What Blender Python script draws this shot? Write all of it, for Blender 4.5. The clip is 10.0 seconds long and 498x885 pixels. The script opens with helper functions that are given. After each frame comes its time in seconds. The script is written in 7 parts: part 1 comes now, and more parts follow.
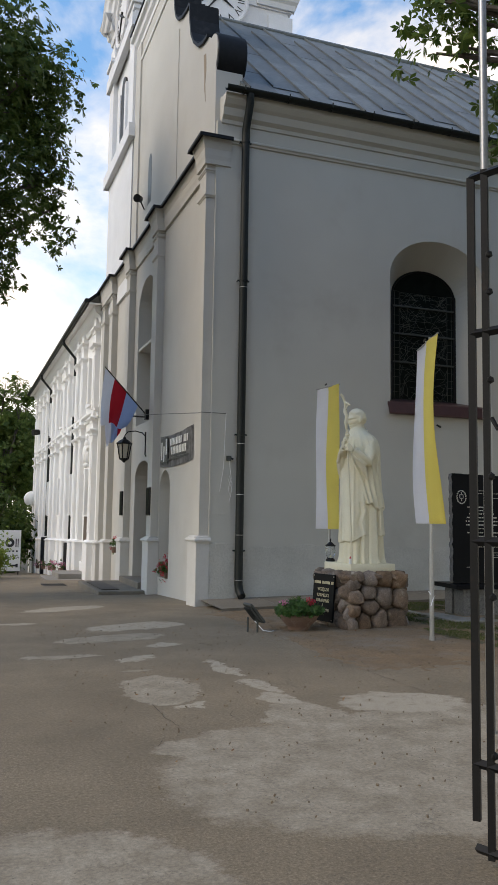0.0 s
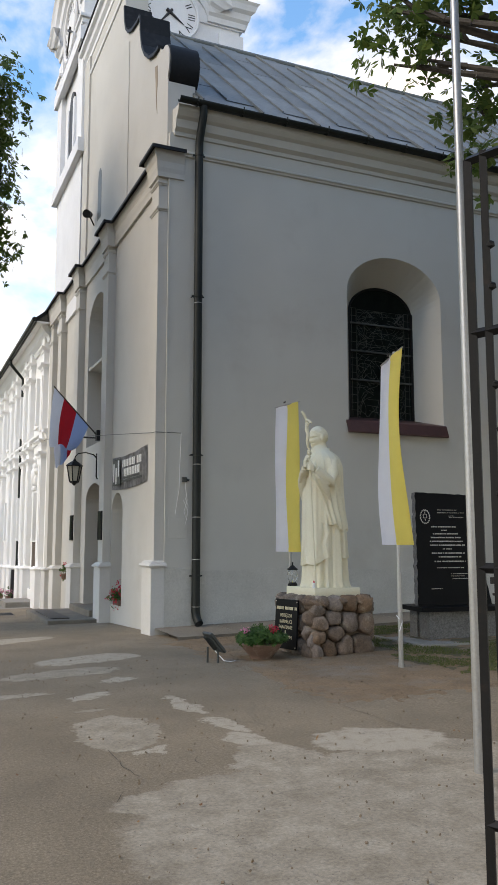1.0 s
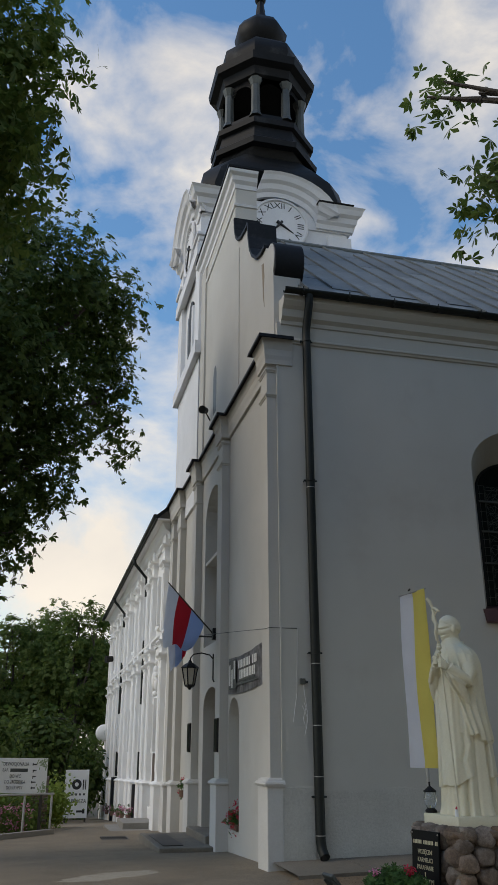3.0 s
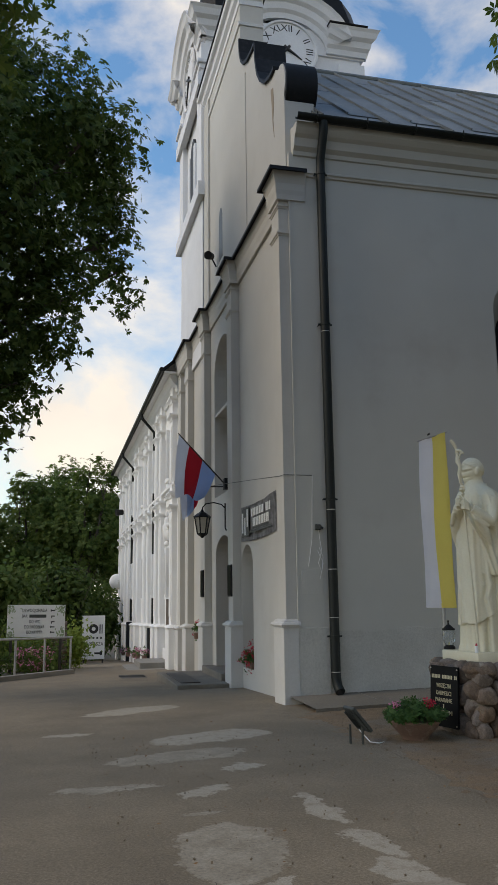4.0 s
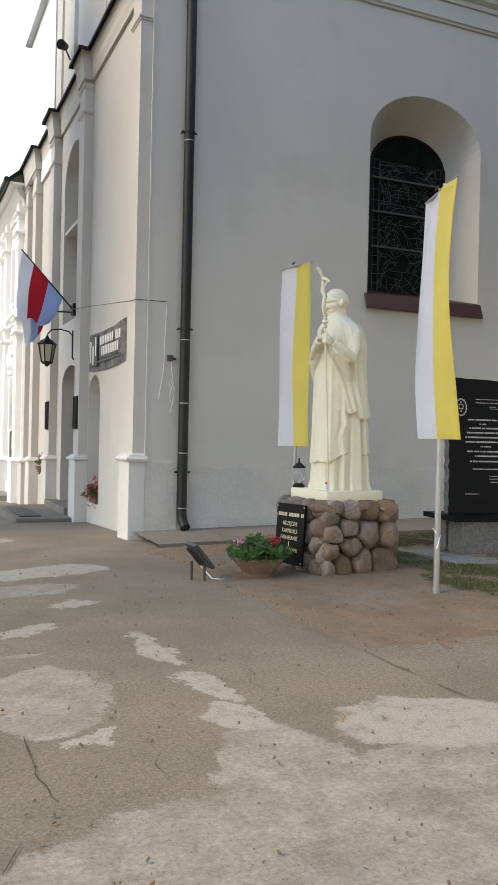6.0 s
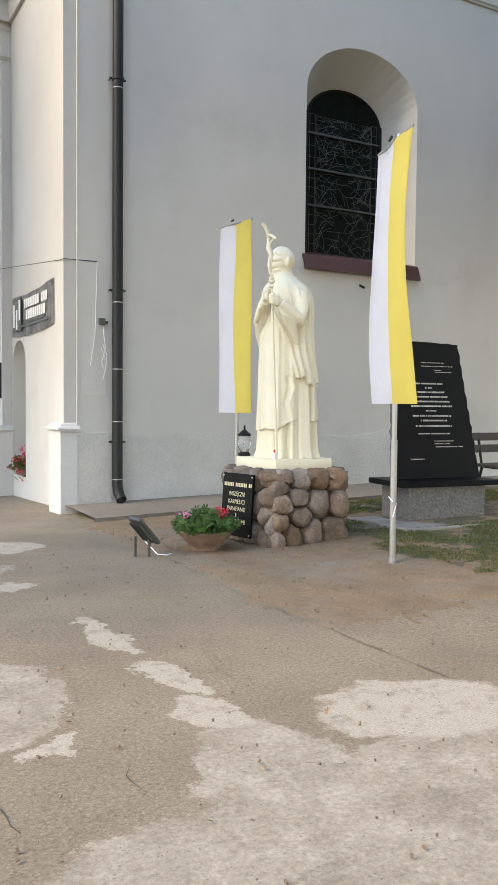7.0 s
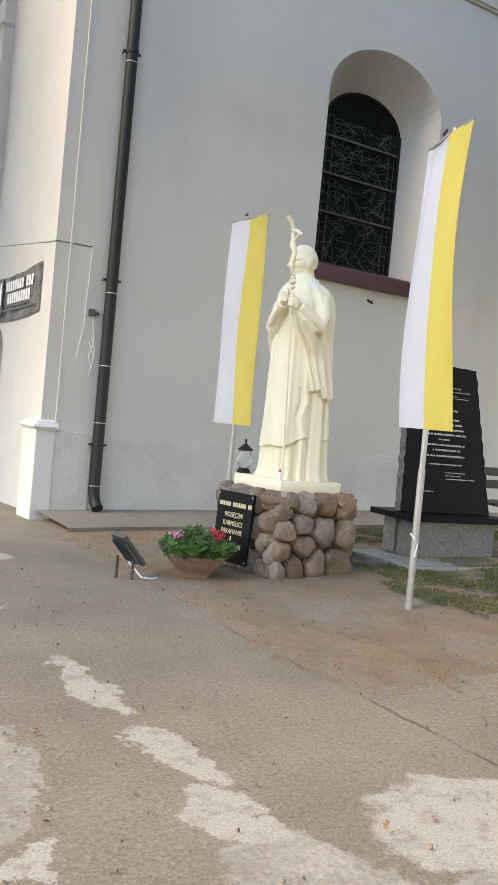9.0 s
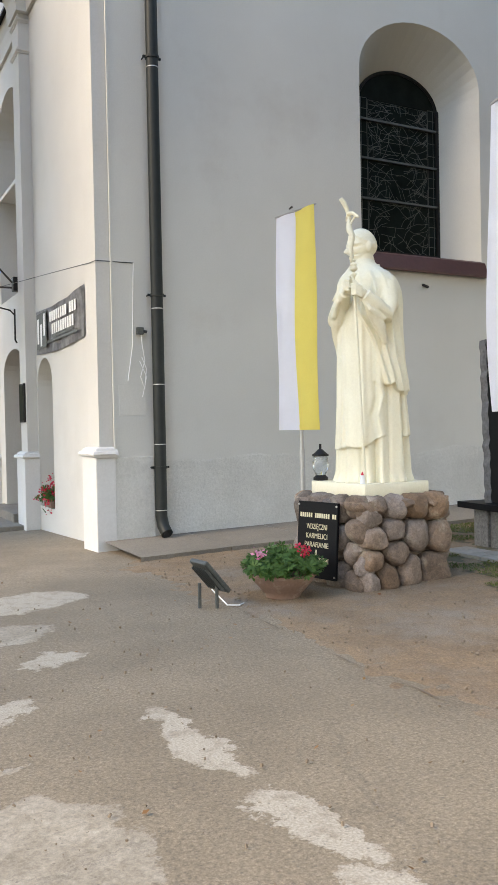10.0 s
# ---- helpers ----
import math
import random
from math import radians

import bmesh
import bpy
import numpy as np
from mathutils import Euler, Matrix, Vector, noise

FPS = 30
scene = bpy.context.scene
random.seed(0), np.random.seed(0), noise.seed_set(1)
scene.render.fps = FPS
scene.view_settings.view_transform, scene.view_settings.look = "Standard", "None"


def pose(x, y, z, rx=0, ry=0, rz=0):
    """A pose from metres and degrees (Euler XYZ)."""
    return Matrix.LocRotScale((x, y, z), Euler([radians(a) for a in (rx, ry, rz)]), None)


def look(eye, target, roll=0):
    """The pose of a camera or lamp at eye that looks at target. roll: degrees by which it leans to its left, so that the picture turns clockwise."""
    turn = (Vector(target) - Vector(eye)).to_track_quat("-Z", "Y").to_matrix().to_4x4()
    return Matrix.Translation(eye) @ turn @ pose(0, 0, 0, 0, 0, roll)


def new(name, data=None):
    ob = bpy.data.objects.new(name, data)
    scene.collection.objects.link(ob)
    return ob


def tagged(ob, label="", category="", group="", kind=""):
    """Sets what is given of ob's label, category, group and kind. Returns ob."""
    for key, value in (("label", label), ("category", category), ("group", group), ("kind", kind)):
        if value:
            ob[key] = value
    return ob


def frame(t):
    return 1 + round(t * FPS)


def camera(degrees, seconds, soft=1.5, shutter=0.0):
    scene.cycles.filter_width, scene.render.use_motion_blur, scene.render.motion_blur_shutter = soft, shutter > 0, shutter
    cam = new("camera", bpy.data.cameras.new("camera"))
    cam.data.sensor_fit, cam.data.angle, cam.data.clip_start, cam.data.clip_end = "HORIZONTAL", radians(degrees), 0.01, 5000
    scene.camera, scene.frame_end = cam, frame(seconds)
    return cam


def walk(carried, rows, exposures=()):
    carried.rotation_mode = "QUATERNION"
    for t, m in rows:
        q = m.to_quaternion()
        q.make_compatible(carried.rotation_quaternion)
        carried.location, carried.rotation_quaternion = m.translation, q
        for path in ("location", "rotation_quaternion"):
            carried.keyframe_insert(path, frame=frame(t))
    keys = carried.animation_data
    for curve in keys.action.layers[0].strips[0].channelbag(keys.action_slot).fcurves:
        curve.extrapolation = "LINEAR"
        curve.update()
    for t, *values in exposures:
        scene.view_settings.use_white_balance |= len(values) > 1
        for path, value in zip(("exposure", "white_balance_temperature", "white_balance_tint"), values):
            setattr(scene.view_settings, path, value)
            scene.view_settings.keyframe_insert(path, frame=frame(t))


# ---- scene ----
cam = camera(34.0, 10.0, soft=1.0)
PATH = [
    (0, (0.489, 1.203, 1.533), (1.162, 3.076, 1.722), 0.9),
    (0.5, (0.543, 1.488, 1.498), (1.229, 3.36, 1.652), 0.2),
    (1, (0.572, 1.716, 1.555), (1.355, 3.541, 1.798), -0.0),
    (1.5, (0.77, 1.927, 1.568), (1.48, 3.765, 1.907), -0.2),
    (2, (0.909, 2.171, 1.621), (1.399, 4.045, 2.117), -1.4),
    (3.3, (1.223, 2.655, 1.62), (1.668, 4.466, 2.341), 0.0),
    (3.5, (1.201, 2.743, 1.61), (1.611, 4.59, 2.26), -1.2),
    (4, (1.165, 3.118, 1.567), (1.622, 5.029, 1.942), -0.7),
    (4.5, (1.338, 3.246, 1.575), (1.837, 5.161, 1.86), 0.2),
    (5, (1.369, 3.399, 1.529), (2.018, 5.29, 1.57), 1.1),
    (6.3, (1.526, 4.035, 1.48), (2.328, 5.867, 1.462), 1.3),
    (6.5, (1.529, 4.11, 1.478), (2.331, 5.941, 1.443), 0.9),
    (7, (1.481, 4.416, 1.482), (2.448, 6.164, 1.394), 0.5),
    (7.5, (1.52, 4.636, 1.464), (2.527, 6.362, 1.408), 1.7),
    (8, (1.682, 4.858, 1.484), (2.616, 6.624, 1.398), 0.7),
    (8.5, (1.647, 5.152, 1.454), (2.61, 6.903, 1.356), 3.0),
    (9, (1.609, 5.399, 1.453), (2.649, 7.107, 1.401), 5.3),
    (9.5, (1.665, 5.685, 1.461), (2.633, 7.435, 1.433), 1.4),
    (10, (1.714, 5.98, 1.43), (2.644, 7.75, 1.395), -1.1),
]
EXPOSURES = [(0.0, 0.36, 8900, 13), (1.0, 0.64, 8900, 13), (1.5, 0.76, 8900, 13), (2.2, 0.06, 8600, 12), (3.4, -0.24, 8400, 10), (4.5, 0.14, 9100, 13), (5.2, 0.43, 9300, 14), (6.3, 1.44, 9300, 15), (7.0, 1.68, 9300, 15), (10.0, 1.65, 9300, 15)]
walk(cam, [(t, look(eye, target, roll)) for t, eye, target, roll in PATH], EXPOSURES)

# ---- world and sun ----
SUN_AZ, SUN_EL = 268.0, 40.0  # degrees clockwise from +y, and above the horizon
world = bpy.data.worlds.new("sky")
scene.world = world
world.use_nodes = True
wt = world.node_tree
wt.nodes.clear()


def wnode(kind, **kw):
    n = wt.nodes.new(kind)
    for k, v in kw.items():
        n.inputs[k].default_value = v
    return n


w_out = wt.nodes.new("ShaderNodeOutputWorld")
w_bg = wnode("ShaderNodeBackground", Strength=0.14)
w_sky = wt.nodes.new("ShaderNodeTexSky")
w_sky.sky_type, w_sky.sun_disc = "NISHITA", False
w_sky.ozone_density, w_sky.dust_density, w_sky.air_density = 6.0, 0.1, 1.2
w_sky.sun_elevation, w_sky.sun_rotation = radians(SUN_EL), radians(SUN_AZ)
w_co = wt.nodes.new("ShaderNodeTexCoord")
w_map = wnode("ShaderNodeMapping")
w_map.inputs["Scale"].default_value = (1.0, 1.0, 1.5)
w_map.inputs["Location"].default_value = (0.35, 0.1, 0.62)
w_n1 = wnode("ShaderNodeTexNoise", Scale=5.2, Detail=8.0, Roughness=0.56, Distortion=0.25)
w_ramp = wt.nodes.new("ShaderNodeValToRGB")
w_ramp.color_ramp.elements[0].position, w_ramp.color_ramp.elements[1].position = 0.42, 0.70
w_n2 = wnode("ShaderNodeTexNoise", Scale=5.5, Detail=4.0, Roughness=0.5)
w_cloud = wt.nodes.new("ShaderNodeMix")
w_cloud.data_type = "RGBA"
w_cloud.inputs["A"].default_value, w_cloud.inputs["B"].default_value = (5.1, 5.55, 6.5, 1), (8.8, 9.0, 9.3, 1)
w_mix = wt.nodes.new("ShaderNodeMix")
w_mix.data_type = "RGBA"
wt.links.new(w_co.outputs["Generated"], w_map.inputs["Vector"])
wt.links.new(w_map.outputs["Vector"], w_n1.inputs["Vector"])
wt.links.new(w_map.outputs["Vector"], w_n2.inputs["Vector"])
w_sep = wt.nodes.new("ShaderNodeSeparateXYZ")
w_low = wt.nodes.new("ShaderNodeMath")  # more cloud towards the horizon
w_low.operation = "MULTIPLY_ADD"
w_low.inputs[1].default_value, w_low.inputs[2].default_value = -0.27, 0.14
w_sum = wt.nodes.new("ShaderNodeMath")
wt.links.new(w_co.outputs["Generated"], w_sep.inputs[0])
wt.links.new(w_sep.outputs["Z"], w_low.inputs[0])
wt.links.new(w_n1.outputs["Fac"], w_sum.inputs[0])
wt.links.new(w_low.outputs[0], w_sum.inputs[1])
wt.links.new(w_sum.outputs[0], w_ramp.inputs["Fac"])
wt.links.new(w_n2.outputs["Fac"], w_cloud.inputs["Factor"])
wt.links.new(w_ramp.outputs["Color"], w_mix.inputs["Factor"])
w_hue = wnode("ShaderNodeHueSaturation", Saturation=1.15, Value=1.8)
wt.links.new(w_sky.outputs["Color"], w_hue.inputs["Color"])
wt.links.new(w_hue.outputs["Color"], w_mix.inputs["A"])
wt.links.new(w_cloud.outputs["Result"], w_mix.inputs["B"])
wt.links.new(w_mix.outputs["Result"], w_bg.inputs["Color"])
wt.links.new(w_bg.outputs["Background"], w_out.inputs["Surface"])

sun = new("sun", bpy.data.lights.new("sun", "SUN"))
sun.data.energy, sun.data.angle, sun.data.color = 1.3, radians(26), (1.0, 0.955, 0.885)
az, el = radians(SUN_AZ), radians(SUN_EL)
sun.matrix_world = look((20 * math.sin(az) * math.cos(el), 20 * math.cos(az) * math.cos(el), 20 * math.sin(el)), (0, 0, 0))


# ---- materials ----
def material(name, a, b=None, rough=0.8, metal=0.0, grain=30.0, big=1.2, bump=0.15, depth=0.004, vary=0.0, spec=0.5, stain=None, stain_at=(0.62, 0.75), stain_scale=0.7, fine=0.06, fine_scale=120.0):
    """Two-scale noise between the colours a and b, fine bump, an optional stain colour, and a shift per object."""
    m = bpy.data.materials.new(name)
    m.use_nodes = True
    nt = m.node_tree
    p = nt.nodes["Principled BSDF"]
    p.inputs["Roughness"].default_value, p.inputs["Metallic"].default_value = rough, metal
    p.inputs["Specular IOR Level"].default_value = spec
    b = b or tuple(c * 0.8 for c in a)
    co = nt.nodes.new("ShaderNodeTexCoord")

    def noise_node(scale, detail, rough_=0.6):
        n = nt.nodes.new("ShaderNodeTexNoise")
        n.inputs["Scale"].default_value, n.inputs["Detail"].default_value, n.inputs["Roughness"].default_value = scale, detail, rough_
        nt.links.new(co.outputs["Object"], n.inputs["Vector"])
        return n

    n1, n2 = noise_node(big, 5), noise_node(grain, 4)
    add = nt.nodes.new("ShaderNodeMath")
    add.operation = "MULTIPLY_ADD"
    add.inputs[1].default_value = 0.45
    nt.links.new(n2.outputs["Fac"], add.inputs[0])
    sub = nt.nodes.new("ShaderNodeMath")
    sub.operation = "MULTIPLY"
    sub.inputs[1].default_value = 0.6
    nt.links.new(n1.outputs["Fac"], sub.inputs[0])
    nt.links.new(sub.outputs[0], add.inputs[2])
    ramp = nt.nodes.new("ShaderNodeValToRGB")
    ramp.color_ramp.elements[0].position, ramp.color_ramp.elements[1].position = 0.36, 0.68
    ramp.color_ramp.elements[0].color, ramp.color_ramp.elements[1].color = (*b, 1), (*a, 1)
    nt.links.new(add.outputs[0], ramp.inputs["Fac"])
    colour = ramp.outputs["Color"]
    if stain:
        n3 = noise_node(stain_scale, 6, 0.65)
        r3 = nt.nodes.new("ShaderNodeValToRGB")
        r3.color_ramp.elements[0].position, r3.color_ramp.elements[1].position = stain_at
        nt.links.new(n3.outputs["Fac"], r3.inputs["Fac"])
        mx = nt.nodes.new("ShaderNodeMix")
        mx.data_type = "RGBA"
        mx.inputs["B"].default_value = (*stain, 1)
        nt.links.new(r3.outputs["Color"], mx.inputs["Factor"])
        nt.links.new(colour, mx.inputs["A"])
        colour = mx.outputs["Result"]
    if fine:
        n4 = noise_node(fine_scale, 6, 0.85)
        mr4 = nt.nodes.new("ShaderNodeMapRange")
        mr4.inputs["From Min"].default_value, mr4.inputs["From Max"].default_value = 0.3, 0.7
        mr4.inputs["To Min"].default_value, mr4.inputs["To Max"].default_value = 1 - fine, 1 + fine
        nt.links.new(n4.outputs["Fac"], mr4.inputs["Value"])
        vm = nt.nodes.new("ShaderNodeVectorMath")
        vm.operation = "SCALE"
        nt.links.new(colour, vm.inputs[0])
        nt.links.new(mr4.outputs["Result"], vm.inputs["Scale"])
        colour = vm.outputs[0]
    if vary:
        oi = nt.nodes.new("ShaderNodeObjectInfo")
        hs = nt.nodes.new("ShaderNodeHueSaturation")
        mr = nt.nodes.new("ShaderNodeMapRange")
        mr.inputs["To Min"].default_value, mr.inputs["To Max"].default_value = 1 - vary, 1 + vary
        nt.links.new(oi.outputs["Random"], mr.inputs["Value"])
        nt.links.new(mr.outputs["Result"], hs.inputs["Value"])
        fr = nt.nodes.new("ShaderNodeMath")
        fr.operation = "MULTIPLY"
        fr.inputs[1].default_value = 7.31
        fr2 = nt.nodes.new("ShaderNodeMath")
        fr2.operation = "FRACT"
        mr5 = nt.nodes.new("ShaderNodeMapRange")
        mr5.inputs["To Min"].default_value, mr5.inputs["To Max"].default_value = 1 - vary * 1.4, 1 + vary * 0.5
        nt.links.new(oi.outputs["Random"], fr.inputs[0])
        nt.links.new(fr.outputs[0], fr2.inputs[0])
        nt.links.new(fr2.outputs[0], mr5.inputs["Value"])
        nt.links.new(mr5.outputs["Result"], hs.inputs["Saturation"])
        nt.links.new(colour, hs.inputs["Color"])
        colour = hs.outputs["Color"]
    nt.links.new(colour, p.inputs["Base Color"])
    if bump:
        bp = nt.nodes.new("ShaderNodeBump")
        bp.inputs["Strength"].default_value, bp.inputs["Distance"].default_value = bump, depth
        nt.links.new(add.outputs[0], bp.inputs["Height"])
        nt.links.new(bp.outputs["Normal"], p.inputs["Normal"])
    return m


def leaf_material(name, a, b, through_light=0.35):
    """Leaves: a colour per leaf, gloss, and some light let through."""
    m = bpy.data.materials.new(name)
    m.use_nodes = True
    nt = m.node_tree
    p = nt.nodes["Principled BSDF"]
    out = nt.nodes["Material Output"]
    geo = nt.nodes.new("ShaderNodeNewGeometry")
    ramp = nt.nodes.new("ShaderNodeValToRGB")
    ramp.color_ramp.elements[0].color, ramp.color_ramp.elements[1].color = (*a, 1), (*b, 1)
    nt.links.new(geo.outputs["Random Per Island"], ramp.inputs["Fac"])
    nt.links.new(ramp.outputs["Color"], p.inputs["Base Color"])
    p.inputs["Roughness"].default_value, p.inputs["Specular IOR Level"].default_value = 0.55, 0.25
    tr = nt.nodes.new("ShaderNodeBsdfTranslucent")
    nt.links.new(ramp.outputs["Color"], tr.inputs["Color"])
    mx = nt.nodes.new("ShaderNodeMixShader")
    mx.inputs["Fac"].default_value = through_light
    nt.links.new(p.outputs["BSDF"], mx.inputs[1])
    nt.links.new(tr.outputs["BSDF"], mx.inputs[2])
    nt.links.new(mx.outputs["Shader"], out.inputs["Surface"])
    return m


PLASTER = material("grey_plaster", (0.58, 0.565, 0.515), (0.505, 0.49, 0.445), 0.92, grain=55, big=0.5, bump=0.25, stain=(0.46, 0.43, 0.385), stain_at=(0.55, 0.8), stain_scale=0.45)
WHITE = material("white_plaster", (0.55, 0.535, 0.50), (0.48, 0.465, 0.43), 0.9, grain=50, big=0.6, bump=0.2, stain=(0.45, 0.43, 0.39), stain_at=(0.56, 0.85), stain_scale=0.5)
ROUGHCAST = material("rough_plaster", (0.59, 0.575, 0.53), (0.47, 0.457, 0.415), 0.95, grain=26, big=1.6, bump=1.0, depth=0.022, fine=0.14, fine_scale=60)
PLINTH = material("plinth_paint", (0.62, 0.61, 0.585), (0.54, 0.53, 0.505), 0.9, grain=35, bump=0.3, stain=(0.5, 0.49, 0.46), stain_at=(0.62, 0.8), stain_scale=1.5)
TOWER = material("tower_white", (0.76, 0.77, 0.79), (0.66, 0.67, 0.69), 0.85, grain=30, bump=0.15)
SHEET = material("zinc_sheet", (0.155, 0.175, 0.18), (0.10, 0.115, 0.12), 0.5, 0.35, grain=9, big=0.6, bump=0.15, vary=0.22, stain=(0.215, 0.235, 0.225), stain_at=(0.5, 0.75), stain_scale=1.1)
DARKSHEET = material("black_sheet_metal", (0.014, 0.015, 0.017), (0.008, 0.009, 0.010), 0.55, 0.0, spec=0.15, grain=14, bump=0.12, stain=(0.045, 0.048, 0.05), stain_at=(0.58, 0.8), stain_scale=1.2)
PIPE = material("dark_green_pipe", (0.016, 0.020, 0.018), (0.009, 0.012, 0.011), 0.5, 0.0, spec=0.3, grain=18, bump=0.08)
IRON = material("black_iron", (0.013, 0.012, 0.012), (0.007, 0.007, 0.007), 0.5, 0.0, spec=0.25, grain=60, bump=0.35, stain=(0.04, 0.026, 0.018), stain_at=(0.62, 0.8), stain_scale=6)
CAME = material("pale_lead_lines", (0.115, 0.125, 0.12), (0.06, 0.067, 0.063), 0.5, 0.3, grain=50, bump=0.1)
STEEL = material("grey_steel", (0.45, 0.45, 0.45), (0.34, 0.34, 0.335), 0.4, 0.7, grain=40, bump=0.05)
MAROON = material("maroon_sheet", (0.085, 0.034, 0.030), (0.06, 0.024, 0.021), 0.5, 0.1, grain=14, bump=0.1)
GLASS = material("dark_leaded_glass", (0.010, 0.014, 0.012), (0.004, 0.006, 0.005), 0.35, spec=0.06, fine=0, grain=7, big=3, bump=0.3, depth=0.003)
LEAD = material("lead_cames", (0.10, 0.11, 0.105), (0.05, 0.055, 0.053), 0.5, 0.5, grain=50, bump=0.1)
STATUE = material("cream_paint", (0.78, 0.72, 0.545), (0.72, 0.655, 0.48), 0.55, grain=40, big=2.5, bump=0.12, stain=(0.64, 0.57, 0.40), stain_at=(0.66, 0.85), stain_scale=3)
ROCK = material("fieldstone", (0.25, 0.165, 0.112), (0.11, 0.073, 0.05), 0.9, grain=22, big=6, bump=1.0, depth=0.022, fine=0.42, fine_scale=55, vary=0.34, stain=(0.29, 0.235, 0.175), stain_at=(0.56, 0.70), stain_scale=4)
MORTAR = material("mortar", (0.19, 0.145, 0.105), (0.11, 0.083, 0.06), 0.95, grain=60, bump=0.7, depth=0.01)
GRANITE = material("black_granite", (0.012, 0.013, 0.014), (0.007, 0.007, 0.008), 0.4, spec=0.06, grain=120, bump=0.02)
GRANITE_GREY = material("speckled_granite", (0.22, 0.215, 0.205), (0.06, 0.058, 0.055), 0.55, fine=0.5, fine_scale=90, grain=85, big=30, bump=0.12)
ROUGHGRANITE = material("broken_granite_edge", (0.16, 0.16, 0.16), (0.06, 0.06, 0.062), 0.8, grain=30, big=9, bump=0.9, depth=0.02)
LETTER = material("silver_lettering", (0.55, 0.54, 0.50), (0.42, 0.41, 0.37), 0.45, grain=40, bump=0)
GOLD = material("pale_gold_lettering", (0.62, 0.56, 0.40), (0.5, 0.45, 0.3), 0.4, 0.2, grain=40, bump=0)
FLAGWHITE = material("white_cloth", (0.80, 0.82, 0.88), (0.73, 0.75, 0.81), 0.8, grain=220, big=2, bump=0.15, depth=0.001)
FLAGYELLOW = material("yellow_cloth", (0.86, 0.75, 0.22), (0.80, 0.69, 0.19), 0.75, grain=220, big=2, bump=0.15, depth=0.001)
FLAGRED = material("red_cloth", (0.62, 0.03, 0.06), (0.52, 0.022, 0.045), 0.75, grain=200, big=2, bump=0.15, depth=0.001)
FLAGBLUE = material("light_blue_cloth", (0.42, 0.55, 0.78), (0.35, 0.48, 0.72), 0.75, grain=200, big=2, bump=0.15, depth=0.001)
TERRACOTTA = material("terracotta", (0.22, 0.135, 0.10), (0.15, 0.09, 0.066), 0.85, grain=40, bump=0.3, stain=(0.36, 0.29, 0.24), stain_at=(0.55, 0.75), stain_scale=6)
CONCRETE = material("concrete", (0.30, 0.28, 0.25), (0.22, 0.205, 0.18), 0.93, grain=35, big=1.5, bump=0.5, depth=0.008, stain=(0.2, 0.19, 0.17), stain_at=(0.58, 0.8), stain_scale=1.3)
PAVER = material("grey_paver", (0.29, 0.27, 0.235), (0.21, 0.195, 0.168), 0.93, grain=40, bump=0.5, depth=0.006, vary=0.12)
WOOD = material("worn_dark_wood", (0.055, 0.045, 0.038), (0.03, 0.025, 0.021), 0.6, grain=30, bump=0.3)
BARK = material("bark", (0.10, 0.085, 0.07), (0.05, 0.042, 0.035), 0.95, grain=18, big=4, bump=1.0, depth=0.03)
DOORWOOD = material("dark_brown_door", (0.13, 0.095, 0.07), (0.085, 0.06, 0.045), 0.6, grain=25, bump=0.3)
GREENPAINT = material("green_paint", (0.10, 0.16, 0.13), (0.06, 0.10, 0.08), 0.5, grain=30, bump=0.1)
SIGNWHITE = material("sign_white", (0.80, 0.80, 0.78), (0.76, 0.76, 0.74), 0.5, grain=20, bump=0)
INK = material("black_print", (0.02, 0.02, 0.022), (0.015, 0.015, 0.017), 0.6, grain=20, bump=0)
PALEGREEN = material("pale_leaf_print", (0.33, 0.42, 0.25), (0.22, 0.30, 0.17), 0.6, grain=20, bump=0)
# the paler grey mixed in paints the sheen of the wavy cloth
BANNER = material("dark_banner_cloth", (0.40, 0.40, 0.41), (0.10, 0.10, 0.105), 0.7, grain=9, big=4, bump=0.3)
LAMPGLASS = material("frosted_lamp_glass", (0.50, 0.47, 0.40), (0.42, 0.39, 0.33), 0.25, grain=20, bump=0.05)
PETAL = leaf_material("red_petals", (0.50, 0.012, 0.03), (0.62, 0.05, 0.10), 0.25)
PETALPINK = leaf_material("pink_petals", (0.62, 0.15, 0.30), (0.66, 0.35, 0.45), 0.25)
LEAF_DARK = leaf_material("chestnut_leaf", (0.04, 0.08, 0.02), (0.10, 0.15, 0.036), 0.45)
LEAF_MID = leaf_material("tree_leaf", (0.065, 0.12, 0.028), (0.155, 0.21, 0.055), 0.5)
# paler copy of the chestnut leaf, with sunlight put into its colour
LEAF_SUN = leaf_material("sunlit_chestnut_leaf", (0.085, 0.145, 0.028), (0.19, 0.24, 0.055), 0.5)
LEAF_BRIGHT = leaf_material("shrub_leaf", (0.14, 0.22, 0.035), (0.24, 0.30, 0.06))
LEAF_GERANIUM = leaf_material("geranium_leaf", (0.032, 0.085, 0.02), (0.075, 0.15, 0.036), 0.25)
GRASSBLADE = leaf_material("grass_blade", (0.065, 0.095, 0.025), (0.15, 0.155, 0.06), 0.3)
DRYLEAF = leaf_material("dry_leaf", (0.16, 0.07, 0.03), (0.27, 0.14, 0.05), 0.1)
CLEARGLASS = bpy.data.materials.new("clear_glass")
CLEARGLASS.use_nodes = True
CLEARGLASS.node_tree.nodes["Principled BSDF"].inputs["Transmission Weight"].default_value = 0.9
CLEARGLASS.node_tree.nodes["Principled BSDF"].inputs["Roughness"].default_value = 0.08
CLEARGLASS.node_tree.nodes["Principled BSDF"].inputs["Base Color"].default_value = (0.75, 0.8, 0.82, 1)


